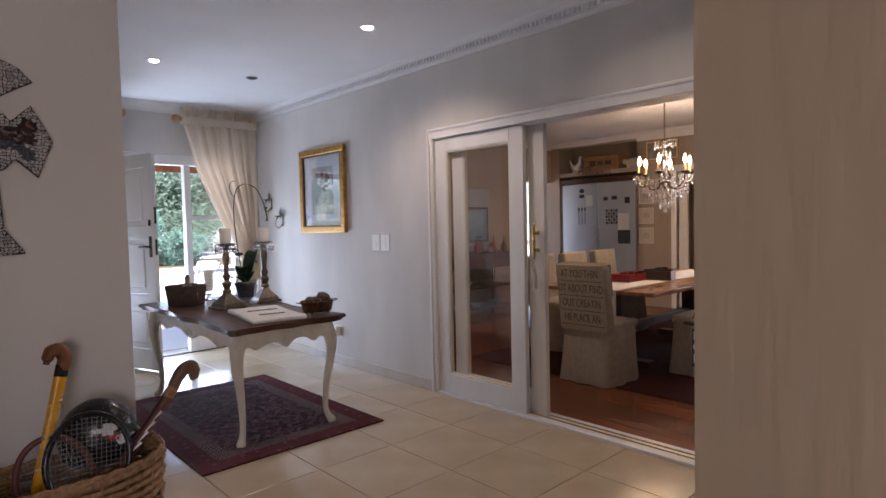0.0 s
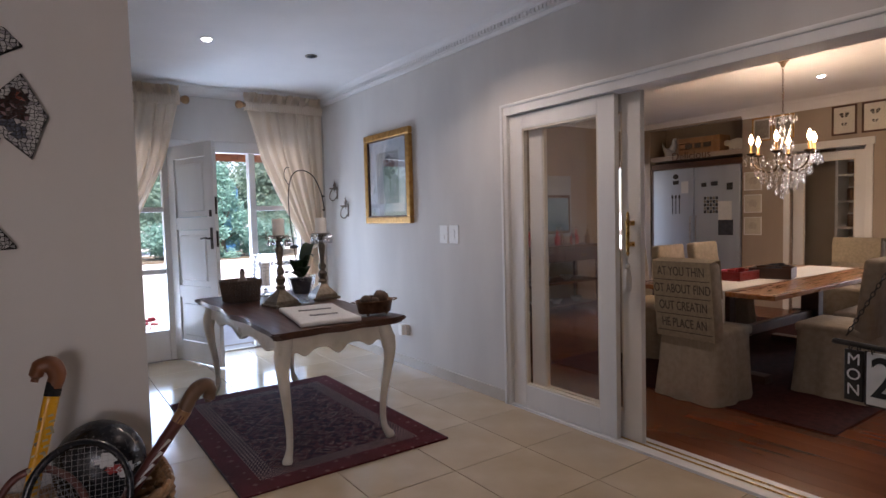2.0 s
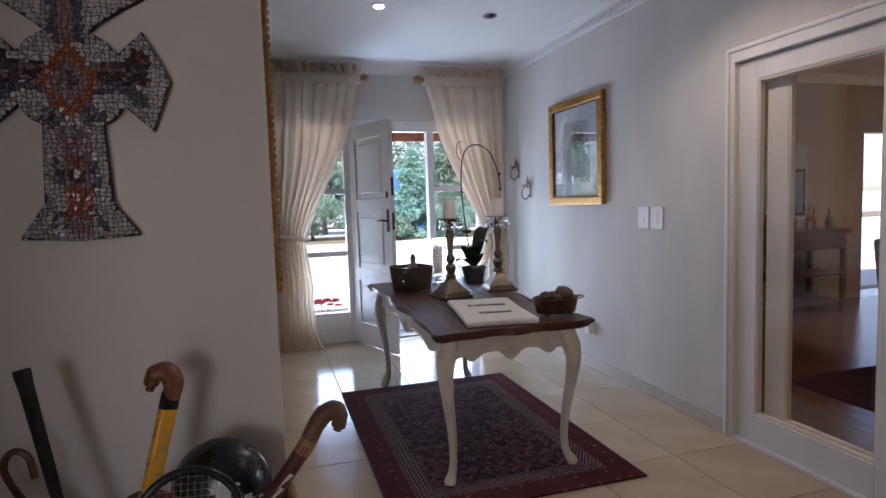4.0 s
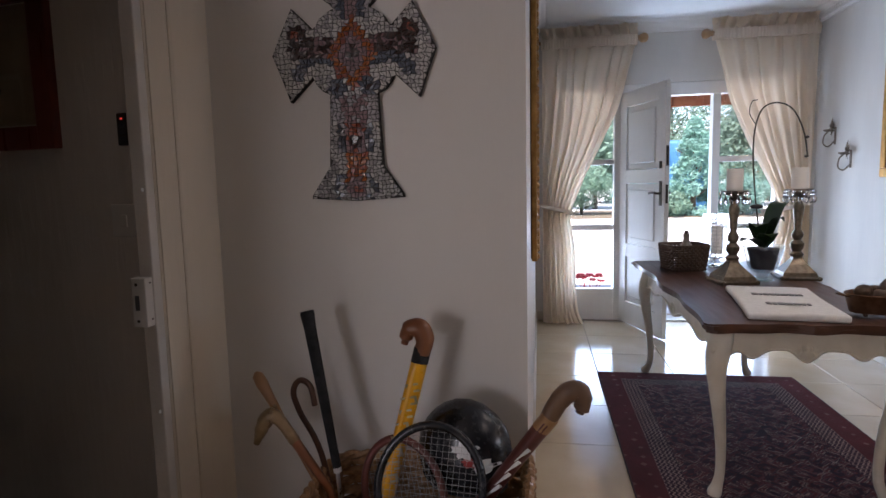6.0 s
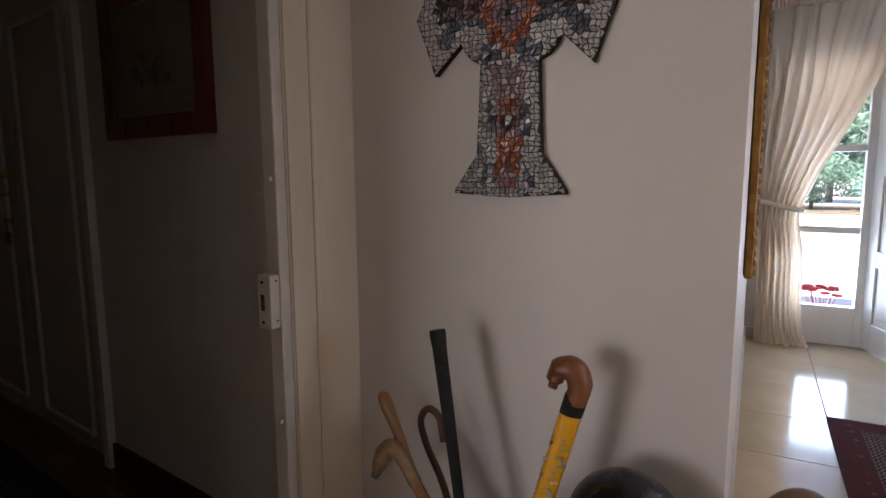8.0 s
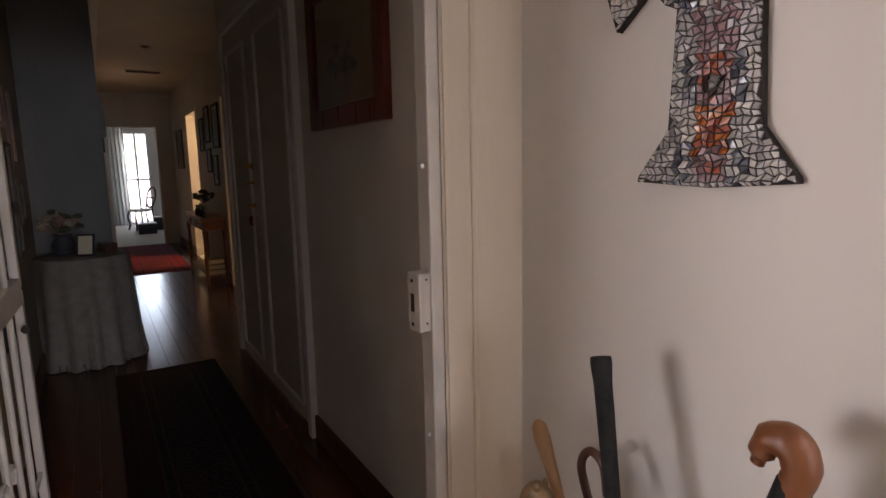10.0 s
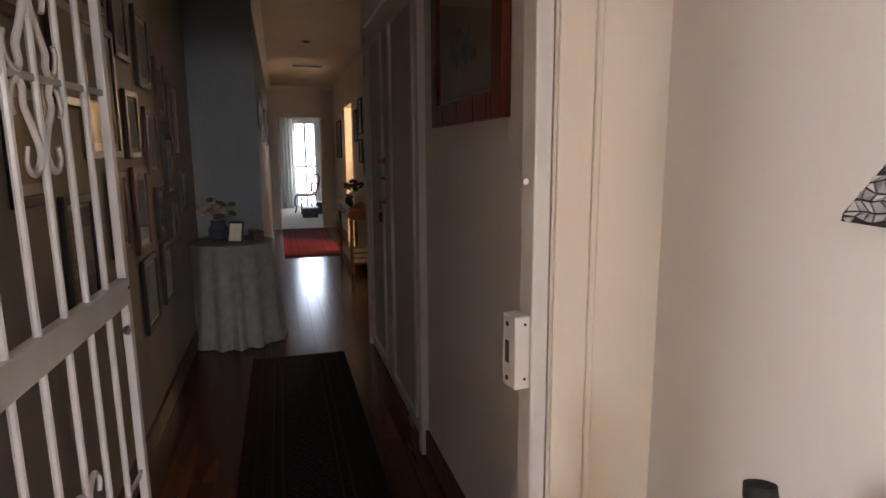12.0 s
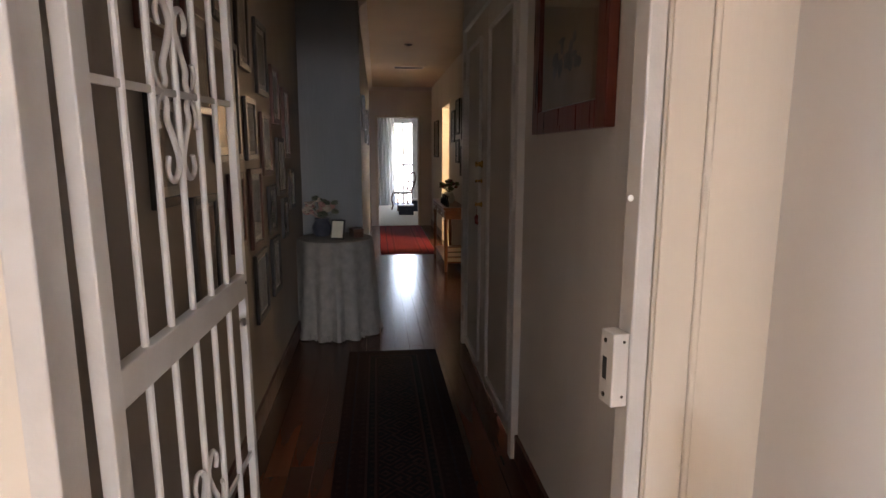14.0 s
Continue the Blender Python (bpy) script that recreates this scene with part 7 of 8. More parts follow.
def lettered_cloth(x, y, rz, lines, label):
    """Burlap strip hung over a chair back; its lettering faces local -x."""
    t = thing("chair_cloth", x, y, 0.0, label, "cloth", "burlap cloths on the end chairs", rz)
    lean = pose(-0.185, 0, 0.44, 0, -7)
    bm = bmesh.new()
    box(bm, -0.064, -0.058, -0.225, 0.225, 0.02, 0.57, 0, 2, lean)
    box(bm, -0.064, 0.064, -0.225, 0.225, 0.567, 0.573, 0, 2, lean)
    box(bm, 0.058, 0.064, -0.225, 0.225, 0.3, 0.57, 0, 2, lean)
    part("burlap", bm, BURLAP, t)
    bm = bmesh.new()
    for k in range(45):
        yy = -0.222 + 0.01 * k
        a, b = lean @ Vector((-0.061, yy, 0.022)), lean @ Vector((-0.064, yy + 0.004 * math.sin(k * 2.1), -0.045))
        tube(bm, [a, b], 0.0022, 4)
    o = part("fringe", bm, BURLAP, t, "frayed fringe")
    o["kind"] = "stuff"
    face = lean @ Matrix.Translation((-0.0665, 0, 0)) @ Matrix(((0, 0, -1, 0), (-1, 0, 0, 0), (0, 1, 0, 0), (0, 0, 0, 1)))
    for k, line in enumerate(lines):
        z = 0.50 - 0.125 * k
        letters("lettering", line, 0.092, face @ Matrix.Translation((0, z, 0)) @ Matrix.Diagonal((0.62, 1, 1, 1)), PRINTBROWN, t)
        bm = bmesh.new()
        box(bm, -0.21, 0.21, z - 0.063, z - 0.058, -0.001, 0.001, 0, 2, face)
        part("rule", bm, PRINTBROWN, t)


lettered_cloth(4.93, 3.02, 0, ["AT YOU THIN", "OT ABOUT FIND", "OUT CREATIN", "HE PLACE AN"], "burlap cloth with brown capital lettering over chair back")
lettered_cloth(7.95, 3.2, 180, ["IL A JERU", "ON"], "burlap cloth with brown lettering over far chair")

t = thing("dining_table", 6.3, 3.2, 0, "long orange-brown oak dining table on trestle legs", "table")
part("tabletop", boxes((-1.22, 1.22, -0.6, 0.6, 0.715, 0.752), bevel=0.006), TABLEWOOD, t)
for sx in (-1, 1):
    part("trestle", boxes((sx * 0.8 - 0.05, sx * 0.8 + 0.05, -0.08, 0.08, 0.05, 0.715), (sx * 0.8 - 0.06, sx * 0.8 + 0.06, -0.36, 0.36, 0.0, 0.07), bevel=0.006), DARKWOOD, t)
part("stretcher", boxes((-0.75, 0.75, -0.03, 0.03, 0.28, 0.36), bevel=0.004), DARKWOOD, t)
t = thing("table_runner", 6.3, 3.15, 0.753, "cream linen table runner hanging over table end", "table runner")
bm = bmesh.new()
box(bm, -1.226, 1.1, -0.2, 0.2, 0.0, 0.004)
box(bm, -1.23, -1.224, -0.2, 0.2, -0.27, 0.004)
part("cloth", bm, LINEN, t)
for k, (x, y, w, d, h, lab) in enumerate(((5.85, 3.28, 0.17, 0.12, 0.075, "dark red lacquer tray on dining table"), (6.15, 3.12, 0.13, 0.16, 0.09, "dark brown wooden box on dining table"), (6.5, 3.25, 0.2, 0.13, 0.06, "black low tray on dining table"))):
    t = thing("table_tray", x, y, 0.757, lab, "tray", "trays on the dining table", 15 * k)
    mt = (REDLAC, DARKWOOD, BLACKFRAME)[k]
    part("base", boxes((-w, w, -d, d, 0, 0.012), bevel=0.003), mt, t)
    for nm, b4 in (("side", (-w, w, -d, -d + 0.012)), ("side", (-w, w, d - 0.012, d)), ("side", (-w, -w + 0.012, -d, d)), ("side", (w - 0.012, w, -d, d))):
        part(nm, boxes((*b4, 0.012, h), bevel=0.002), mt, t)
    for j in range(3):
        g = thing("candle_holder", x - 0.08 + 0.08 * j, y + 0.02 * (j % 2), 0.77, "small dark glass candle holder in tray", "candle holder", "candle holders on the dining table")
        part("cup", lathe(bmesh.new(), [(0.025, 0), (0.03, 0.01), (0.034, 0.075), (0.03, 0.075), (0.02, 0.02)], 14), (REDLAC, CLAY, CLAY)[k], g, "", True)
        part("candle", lathe(bmesh.new(), [(0.02, 0.012), (0.02, 0.05), (0.003, 0.052)], 10), WAX, g)
DRUG = surface("dark_dining_rug", (0.03, 0.012, 0.012), (0.06, 0.02, 0.018), 26, 0.95, 0, 0.3, 240)
DRUG.node_tree.nodes["Principled BSDF"].inputs["Specular IOR Level"].default_value = 0.1
t = thing("dining_rug", 6.5, 3.25, 0, "dark maroon rug beneath dining table", "rug")
part("carpet", boxes((-1.75, 1.75, -1.15, 1.15, 0.001, 0.01)), DRUG, t)

# chandelier
BRONZE = surface("antique_bronze", (0.06, 0.04, 0.022), (0.13, 0.09, 0.05), 30, 0.35, 0.8)
BULB = glow("candle_bulb", (1.0, 0.66, 0.30), 30)
t = thing("crystal_chandelier", 6.66, 3.28, H, "six arm bronze chandelier with lit candle bulbs and crystals", "chandelier")
part("ceiling_cup", lathe(bmesh.new(), [(0.06, 0), (0.062, -0.01), (0.03, -0.035), (0.018, -0.06), (0.006, -0.07)], 18), BRONZE, t, "", True)
bm = bmesh.new()
for k in range(15):
    z = -0.075 - 0.026 * k
    tube(bm, [((0.009 * math.cos(a), 0, z + 0.016 * math.sin(a)) if k % 2 else (0, 0.009 * math.cos(a), z + 0.016 * math.sin(a))) for a in [2 * math.pi * i / 10 for i in range(10)]], 0.0025, 5, True)
part("chain", bm, BRONZE, t)
part("column", lathe(bmesh.new(), [(0.006, -0.46), (0.03, -0.48), (0.012, -0.52), (0.026, -0.58), (0.034, -0.63), (0.014, -0.69), (0.03, -0.76), (0.042, -0.80), (0.02, -0.85), (0.03, -0.90), (0.008, -0.93)], 14), CRYSTAL, t, "stacked crystal column", True)
for k in range(6):
    a = 2 * math.pi * k / 6 + 0.25
    c, s = math.cos(a), math.sin(a)
    arm = part("arm", tube(bmesh.new(), smoothpath([(0.02 * c, 0.02 * s, -0.86), (0.10 * c, 0.10 * s, -0.93), (0.20 * c, 0.20 * s, -0.92), (0.27 * c, 0.27 * s, -0.86), (0.285 * c, 0.285 * s, -0.80)], 5), 0.007, 7), BRONZE, t, "", True)
    part("cup", lathe(bmesh.new(), [(0.012, -0.80), (0.045, -0.785), (0.048, -0.775), (0.02, -0.78)], 14, 0.285 * c, 0.285 * s), BRONZE, arm, "", True)
    part("candle_sleeve", lathe(bmesh.new(), [(0.014, -0.78), (0.014, -0.70), (0.006, -0.698)], 12, 0.285 * c, 0.285 * s), surface("amber_sleeve", (0.55, 0.33, 0.12), (0.62, 0.4, 0.16), 20, 0.5), arm)
    part("bulb", lathe(bmesh.new(), [(0.006, -0.698), (0.018, -0.675), (0.02, -0.66), (0.012, -0.635), (0.003, -0.612)], 12, 0.285 * c, 0.285 * s), BULB, arm, "glowing candle bulb", True)
    if k % 2 == 0:
        lamp("chandelier_light", "POINT", pose(6.66 + 0.32 * c, 3.28 + 0.32 * s, H - 0.70), 6, (1.0, 0.78, 0.52), radius=0.03)
t.scale = (0.94, 0.94, 1.1)
drop = None
rnd = random.Random(6)
for ring, (r, z, n) in enumerate(((0.285, -0.82, 30), (0.34, -0.80, 18), (0.24, -0.90, 26), (0.18, -0.96, 22), (0.12, -1.01, 14), (0.06, -1.05, 8), (0.11, -0.47, 14), (0.07, -0.56, 10), (0.09, -0.70, 10), (0.02, -1.09, 2))):
    for k in range(n):
        a = 2 * math.pi * k / n + ring
        if drop is None:
            bm = bmesh.new()
            lathe(bm, [(0.0008, 0.0), (0.006, -0.008), (0.0008, -0.016)], 6)
            lathe(bm, [(0.0008, -0.017), (0.012, -0.042), (0.009, -0.055), (0.0008, -0.066)], 6)
            drop = part("crystal_drop", bm, CRYSTAL, t)
            ob = drop
        else:
            ob = new("crystal_drop", drop.data)
            ob.parent = t
        ob.location = ((r + 0.012 * rnd.uniform(-1, 1)) * math.cos(a), (r + 0.012 * rnd.uniform(-1, 1)) * math.sin(a), z + 0.02 * rnd.uniform(-1, 1))
downlight(7.75, 3.4, True, "lit recessed dining room downlight", H, 14)
downlight(7.2, 5.4, True, "lit recessed dining room downlight", H, 6)
downlight(5.2, 1.6, True, "lit recessed dining room downlight", H, 6)

# fridge in its niche
FRIDGE = surface("brushed_fridge_steel", (0.40, 0.46, 0.54), (0.50, 0.56, 0.64), 3, 0.35, 0.45, 0.02, 200, (1, 1, 0.04))
t = thing("twin_fridge", DX + 0.02, 5.655, 0, "large silver two door fridge freezer covered in notes", "fridge")
part("body", boxes((0.03, 0.62, -0.70, 0.70, 0.02, 1.99)), CLAY, t)
part("surround", boxes((0.0, 0.05, -0.76, -0.705, 0, 2.08), (0.0, 0.05, 0.705, 0.745, 0, 2.08), (0.0, 0.05, -0.705, 0.705, 2.0, 2.08), bevel=0.003), DARKWOOD, t, "dark wood surround")
for s in (-1, 1):
    y0, y1 = (0.006, 0.695) if s > 0 else (-0.695, -0.006)
    d = part("door", boxes((-0.03, 0.03, y0, y1, 0.05, 1.985), bevel=0.008), FRIDGE, t)
    bm = bmesh.new()
    yy = s * 0.045
    tube(bm, smoothpath([(-0.03, yy, 0.55), (-0.065, yy, 0.58), (-0.065, yy, 0.9), (-0.065, yy, 1.22), (-0.03, yy, 1.25)], 4), 0.011, 8)
    part("handle", bm, STEEL, d, "vertical steel bar handle", True)
    papers = ((0.30, 1.78, 0.10, 0.06), (0.15, 1.70, 0.12, 0.18)) if s > 0 else ((-0.16, 1.72, 0.08, 0.06), (-0.32, 1.73, 0.10, 0.06), (-0.55, 1.68, 0.09, 0.1), (-0.48, 1.32, 0.2, 0.30))
    for y, z, w, h in papers:
        part("note", boxes((-0.0325, -0.0305, y - w / 2, y + w / 2, z - h / 2, z + h / 2)), WHITEPAINT if w > 0.11 else INK, d, "paper note under a magnet")
    if s > 0:
        for y in (0.24, 0.30, 0.36):
            bm = bmesh.new()
            ball(bm, -0.032, y, 1.56, 0.003, 0.02, 0.035, 1)
            box(bm, -0.0335, -0.0305, y - 0.006, y + 0.006, 1.30, 1.54)
            part("cutlery_magnet", bm, INK, d)
        bm = bmesh.new()
        ball(bm, -0.032, 0.30, 1.87, 0.003, 0.05, 0.04, 2)
        part("oval_magnet", bm, BLACKFRAME, d)
    else:
        part("dispenser", boxes((-0.033, -0.0305, -0.6, -0.38, 0.98, 1.2)), CLAY, d, "dark water dispenser recess")
        for i in range(5):
            for j in range(5):
                part("photo_magnet", boxes((-0.0325, -0.0305, -0.16 - 0.045 * i - 0.036, -0.16 - 0.045 * i, 1.3 + 0.05 * j, 1.3 + 0.05 * j + 0.042)), PAPER if (i + j) % 2 else CLAY, d)
# niche ornaments: cockerel, crate, platter, script sign
t = thing("cockerel_figurine", DX + 0.2, 6.2, 2.2, "white ceramic cockerel figurine on fridge shelf", "figurine")
bm = bmesh.new()
tube(bm, smoothpath([(0, 0.05, 0.02), (0, 0.0, 0.05), (0, -0.03, 0.10), (0, -0.075, 0.17), (0, -0.08, 0.24), (0, -0.115, 0.26)], 4), [0.05, 0.075, 0.085, 0.075, 0.05, 0.04, 0.032, 0.03, 0.012], 14)
tube(bm, smoothpath([(0, 0.04, 0.07), (0, 0.10, 0.15), (0, 0.13, 0.24)], 4), [0.06, 0.05, 0.03, 0.012], 10, False, 0.5)
box(bm, -0.04, 0.04, -0.06, 0.05, 0, 0.02, 0.004)
for k in range(3):
    ball(bm, 0, -0.07 - 0.02 * k, 0.275, 0.008, 0.014, 0.018, 1)
part("cockerel_body", bm, WHITEPAINT, t, "", True)
t = thing("wooden_crate", DX + 0.25, 5.65, 2.2, "stencilled old wooden crate on fridge shelf", "crate")
for z in (0, 0.085, 0.17):
    part("slat", boxes((-0.15, -0.135, -0.33, 0.33, z + 0.005, z + 0.078), bevel=0.002), PALEWOOD, t)
    part("slat", boxes((0.135, 0.15, -0.33, 0.33, z + 0.005, z + 0.078), bevel=0.002), PALEWOOD, t)
for y in (-0.33, 0.315):
    part("end_board", boxes((-0.135, 0.135, y, y + 0.015, 0, 0.25), bevel=0.002), PALEWOOD, t)
part("stencil", boxes((-0.153, -0.1505, -0.2, -0.08, 0.09, 0.16), (-0.153, -0.1505, -0.04, 0.06, 0.09, 0.16), (-0.153, -0.1505, 0.1, 0.22, 0.09, 0.16)), PRINTBROWN, t, "worn dark stencil")
t = thing("pig_board", DX + 0.22, 5.12, 2.2, "pale pig shaped serving board on fridge shelf", "serving board")
bm = bmesh.new()
ball(bm, 0, 0, 0.10, 0.012, 0.15, 0.075, 2)
ball(bm, 0, 0.15, 0.12, 0.012, 0.05, 0.045, 2)
for y in (-0.1, -0.05, 0.05, 0.1):
    box(bm, -0.01, 0.01, y - 0.014, y + 0.014, 0.0, 0.06)
part("board", bm, MOUNT, t, "", True)
t = thing("script_sign", DX - 0.01, 5.7, 2.17, "rusty cut metal script word sign under shelf", "sign")
RUST = surface("rusty_sheet", (0.10, 0.045, 0.022), (0.18, 0.085, 0.04), 30, 0.8)
letters("lettering", "Delicious", 0.17, Matrix.Translation((-0.012, 0, 0)) @ Matrix(((0, 0, -1, 0), (-1, 0, 0, 0), (0, 1, 0, 0), (0, 0, 0, 1))) @ Matrix.Shear("XY", 4, (0.25, 0)), RUST, t, "CENTER", 0.003)

# pictures on the far dining wall
for k, y in enumerate((3.68, 3.36, 3.05)):
    q = picture("butterfly_print", DX, y, 2.40, 0.27, 0.36, "-x", DARKWOOD, 0.022, "brown framed butterfly print on taupe wall", "butterfly prints", MOUNT, 0.022, 0.012)
    bm = bmesh.new()
    for z, s in ((0.06, 1.0), (-0.05, 0.6)):
        for k2 in (-1, 1):
            ball(bm, k2 * 0.03 * s, -0.0135, z + 0.012 * s, 0.028 * s, 0.0012, 0.02 * s, 1)
            ball(bm, k2 * 0.02 * s, -0.0135, z - 0.015 * s, 0.018 * s, 0.0012, 0.015 * s, 1)
    part("motif", bm, PRINTBROWN, q, "brown butterfly")
for y in (4.66, 4.38):
    picture("floral_print", DX, y, 2.42, 0.26, 0.32, "-x", GILT, 0.02, "framed botanical print above pantry door", "botanical prints", PAPER, 0.02, 0.02)
for z in (1.73, 1.42, 1.11):
    q = picture("shell_tile", DX, 4.78, z, 0.24, 0.25, "-x", WHITE, 0.012, "white square tile picture with grey shell", "column of shell pictures", MOUNT, 0.016, 0.01)
    bm = bmesh.new()
    for k in range(5):
        ball(bm, -0.03 + 0.015 * k, -0.010, 0.01 * math.sin(k), 0.03, 0.0012, 0.05, 1)
    part("motif", bm, SKIRT, q, "grey shell")

# pantry doorway with a sliding glazed leaf and shelves behind
t = thing("door_frame_pantry", DX, 3.875, 0, "white painted frame round pantry doorway", "door frame", kind="structure")
part("jamb", boxes((-0.02, 0.15, 0.425, 0.50, 0, 2.08), bevel=0.004), WHITE, t)
part("jamb", boxes((-0.02, 0.15, -0.50, -0.425, 0, 2.08), bevel=0.004), WHITE, t)
part("head", boxes((-0.02, 0.15, -0.52, 0.52, 2.08, 2.17), bevel=0.004), WHITE, t)
sliding_leaf("door_pantry", DX + 0.06, 3.46, 4.29)
t = thing("pantry_shelves", DX + 0.62, 3.85, 0, "white pantry shelving stacked with dark jars", "shelves")
for y in (-0.20, 0.13):
    part("upright", boxes((0, 0.36, y, y + 0.03, 0, 2.2)), WHITE, t)
for z in (0.3, 0.7, 1.05, 1.4, 1.75, 2.1):
    part("shelf", boxes((0, 0.36, -0.17, 0.13, z, z + 0.025)), WHITE, t)
for k in range(8):
    j = thing("pantry_jar", DX + 0.80, 3.76 + 0.13 * (k // 4), (0.725, 1.075, 1.425, 1.775)[k % 4], "brown storage jar on pantry shelf", "jar", "jars in the pantry")
    part("body", lathe(bmesh.new(), [(0.04, 0), (0.045, 0.01), (0.045, 0.15), (0.03, 0.17)], 10), COPPER, j, "", True)
    part("lid", lathe(bmesh.new(), [(0.034, 0.168), (0.034, 0.19), (0.004, 0.192)], 10), WHITE, j)

# sideboard on the north wall, seen through the glass
t = thing("sideboard", 6.75, 6.32, 0, "dark antique sideboard with open shelves and drawers", "sideboard")
part("top", boxes((-0.75, 0.75, -0.25, 0.26, 0.88, 0.92), bevel=0.006), DARKWOOD, t)
part("drawer_case", boxes((-0.72, 0.72, -0.22, 0.25, 0.70, 0.88)), DARKWOOD, t)
for x in (-0.36, 0.36):
    d = part("drawer", boxes((x - 0.33, x + 0.33, -0.235, -0.22, 0.715, 0.865), bevel=0.004), DARKWOOD, t)
    part("handle", tube(bmesh.new(), smoothpath([(x - 0.05, -0.235, 0.79), (x - 0.04, -0.26, 0.775), (x + 0.04, -0.26, 0.775), (x + 0.05, -0.235, 0.79)], 4), 0.005, 6), BRASS, d)
for z in (0.08, 0.4):
    part("shelf", boxes((-0.72, 0.72, -0.22, 0.25, z, z + 0.03), bevel=0.003), DARKWOOD, t)
for sx in (-1, 1):
    for y in (-0.2, 0.22):
        part("leg", boxes((sx * 0.7 - 0.025, sx * 0.7 + 0.025, y - 0.025, y + 0.025, 0, 0.7), bevel=0.004), DARKWOOD, t)
for k in range(9):
    d = thing("decanter", 6.15 + 0.15 * k, 6.22 + 0.07 * (k % 2), 0.92, "glass decanter with dark red contents on sideboard", "decanter", "decanters on the sideboard")
    part("body", lathe(bmesh.new(), [(0.03, 0), (0.04, 0.02), (0.042, 0.10), (0.014, 0.15), (0.013, 0.2), (0.02, 0.205)], 12), (CRYSTAL, REDLAC, COPPER)[k % 3], d, "", True)
    part("stopper", lathe(bmesh.new(), [(0.008, 0.2), (0.016, 0.225), (0.003, 0.25)], 8), CRYSTAL, d)
for k in range(6):
    d = thing("silver_dish", 6.2 + 0.2 * k, 6.3, (0.43, 0.11)[k % 2], "dull silver serving dish on sideboard shelf", "dish", "dishes in the sideboard")
    part("bowl", lathe(bmesh.new(), [(0.04, 0), (0.05, 0.01), (0.085, 0.06), (0.09, 0.065), (0.08, 0.06), (0.03, 0.02)], 14), STEEL, d, "", True)
t = thing("blue_glass_cabinet", 6.95, 6.52, 0.93, "wall cabinet with blue tinted glass door", "cabinet")
part("body", boxes((-0.3, 0.3, -0.10, 0.08, 0.1, 0.95), bevel=0.005), surface("grey_cabinet_paint", (0.30, 0.31, 0.32), (0.36, 0.37, 0.38), 5, 0.5), t)
d = part("door", boxes((-0.26, 0.26, -0.115, -0.10, 0.14, 0.68), bevel=0.004), DARKWOOD, t)
part("pane", boxes((-0.22, 0.22, -0.119, -0.116, 0.18, 0.64)), surface("blue_tinted_glass", (0.10, 0.17, 0.22), (0.22, 0.32, 0.38), 4, 0.12), d, "pale blue glass")
for x in (-0.02, 0.02):
    part("knob", lathe(bmesh.new(), [(0.004, 0), (0.011, 0.01), (0.004, 0.018)], 8, 0, 0, Matrix.Translation((x, -0.10, 0.76)) @ Matrix.Rotation(radians(90), 4, "X")), STEEL, t)

# sunroom: sofa, window frames, blind
t = thing("sunroom_window", 13.8, 1.6, 0, "broad white framed sunroom window", "window", kind="structure")
for y in (-1.3, -0.68, -0.02, 0.62, 1.25):
    part("post", boxes((-0.03, 0.03, y, y + 0.05, 0.35, 2.3)), WHITE, t)
for z in (0.35, 0.85, 1.35, 1.85, 2.25):
    part("glazing_bar", boxes((-0.02, 0.02, -1.3, 1.3, z, z + 0.04)), WHITE, t)
t = thing("bamboo_blind", 13.72, 1.6, 2.12, "rolled brown bamboo blind at sunroom window", "blind")
for k in range(7):
    part("slat", tube(bmesh.new(), [(0, -1.3, 0.025 * k), (0, 1.3, 0.025 * k)], 0.012, 6), POLE, t)
SOFA = surface("pale_blue_sofa_cloth", (0.42, 0.46, 0.49), (0.5, 0.54, 0.57), 14, 0.9, 0, 0.15, 200)
t = thing("sunroom_armchair", 11.2, 2.25, 0, "pale blue-grey upholstered armchair in sunroom", "armchair", rz=200)
part("seat", boxes((-0.4, 0.4, -0.4, 0.4, 0.12, 0.44), bevel=0.05), SOFA, t, "", True)
part("backrest", boxes((-0.42, -0.22, -0.42, 0.42, 0.3, 0.88), bevel=0.06), SOFA, t, "", True)
for s in (-1, 1):
    part("armrest", boxes((-0.4, 0.4, s * 0.38 - 0.09, s * 0.38 + 0.09, 0.12, 0.62), bevel=0.05), SOFA, t, "", True)
    for x in (-0.34, 0.34):
        part("foot", boxes((x - 0.03, x + 0.03, s * 0.36 - 0.03, s * 0.36 + 0.03, 0, 0.12)), DARKWOOD, t)
for k, (y, z) in enumerate(((2.3, 2.42), (1.95, 2.42), (1.55, 2.42))):
    picture("small_print", DX, y, z, 0.28, 0.26, "-x", WHITE, 0.02, "small pale framed print over sunroom opening", "prints over the sunroom opening", ENGRAVE, 0.02, 0.02)

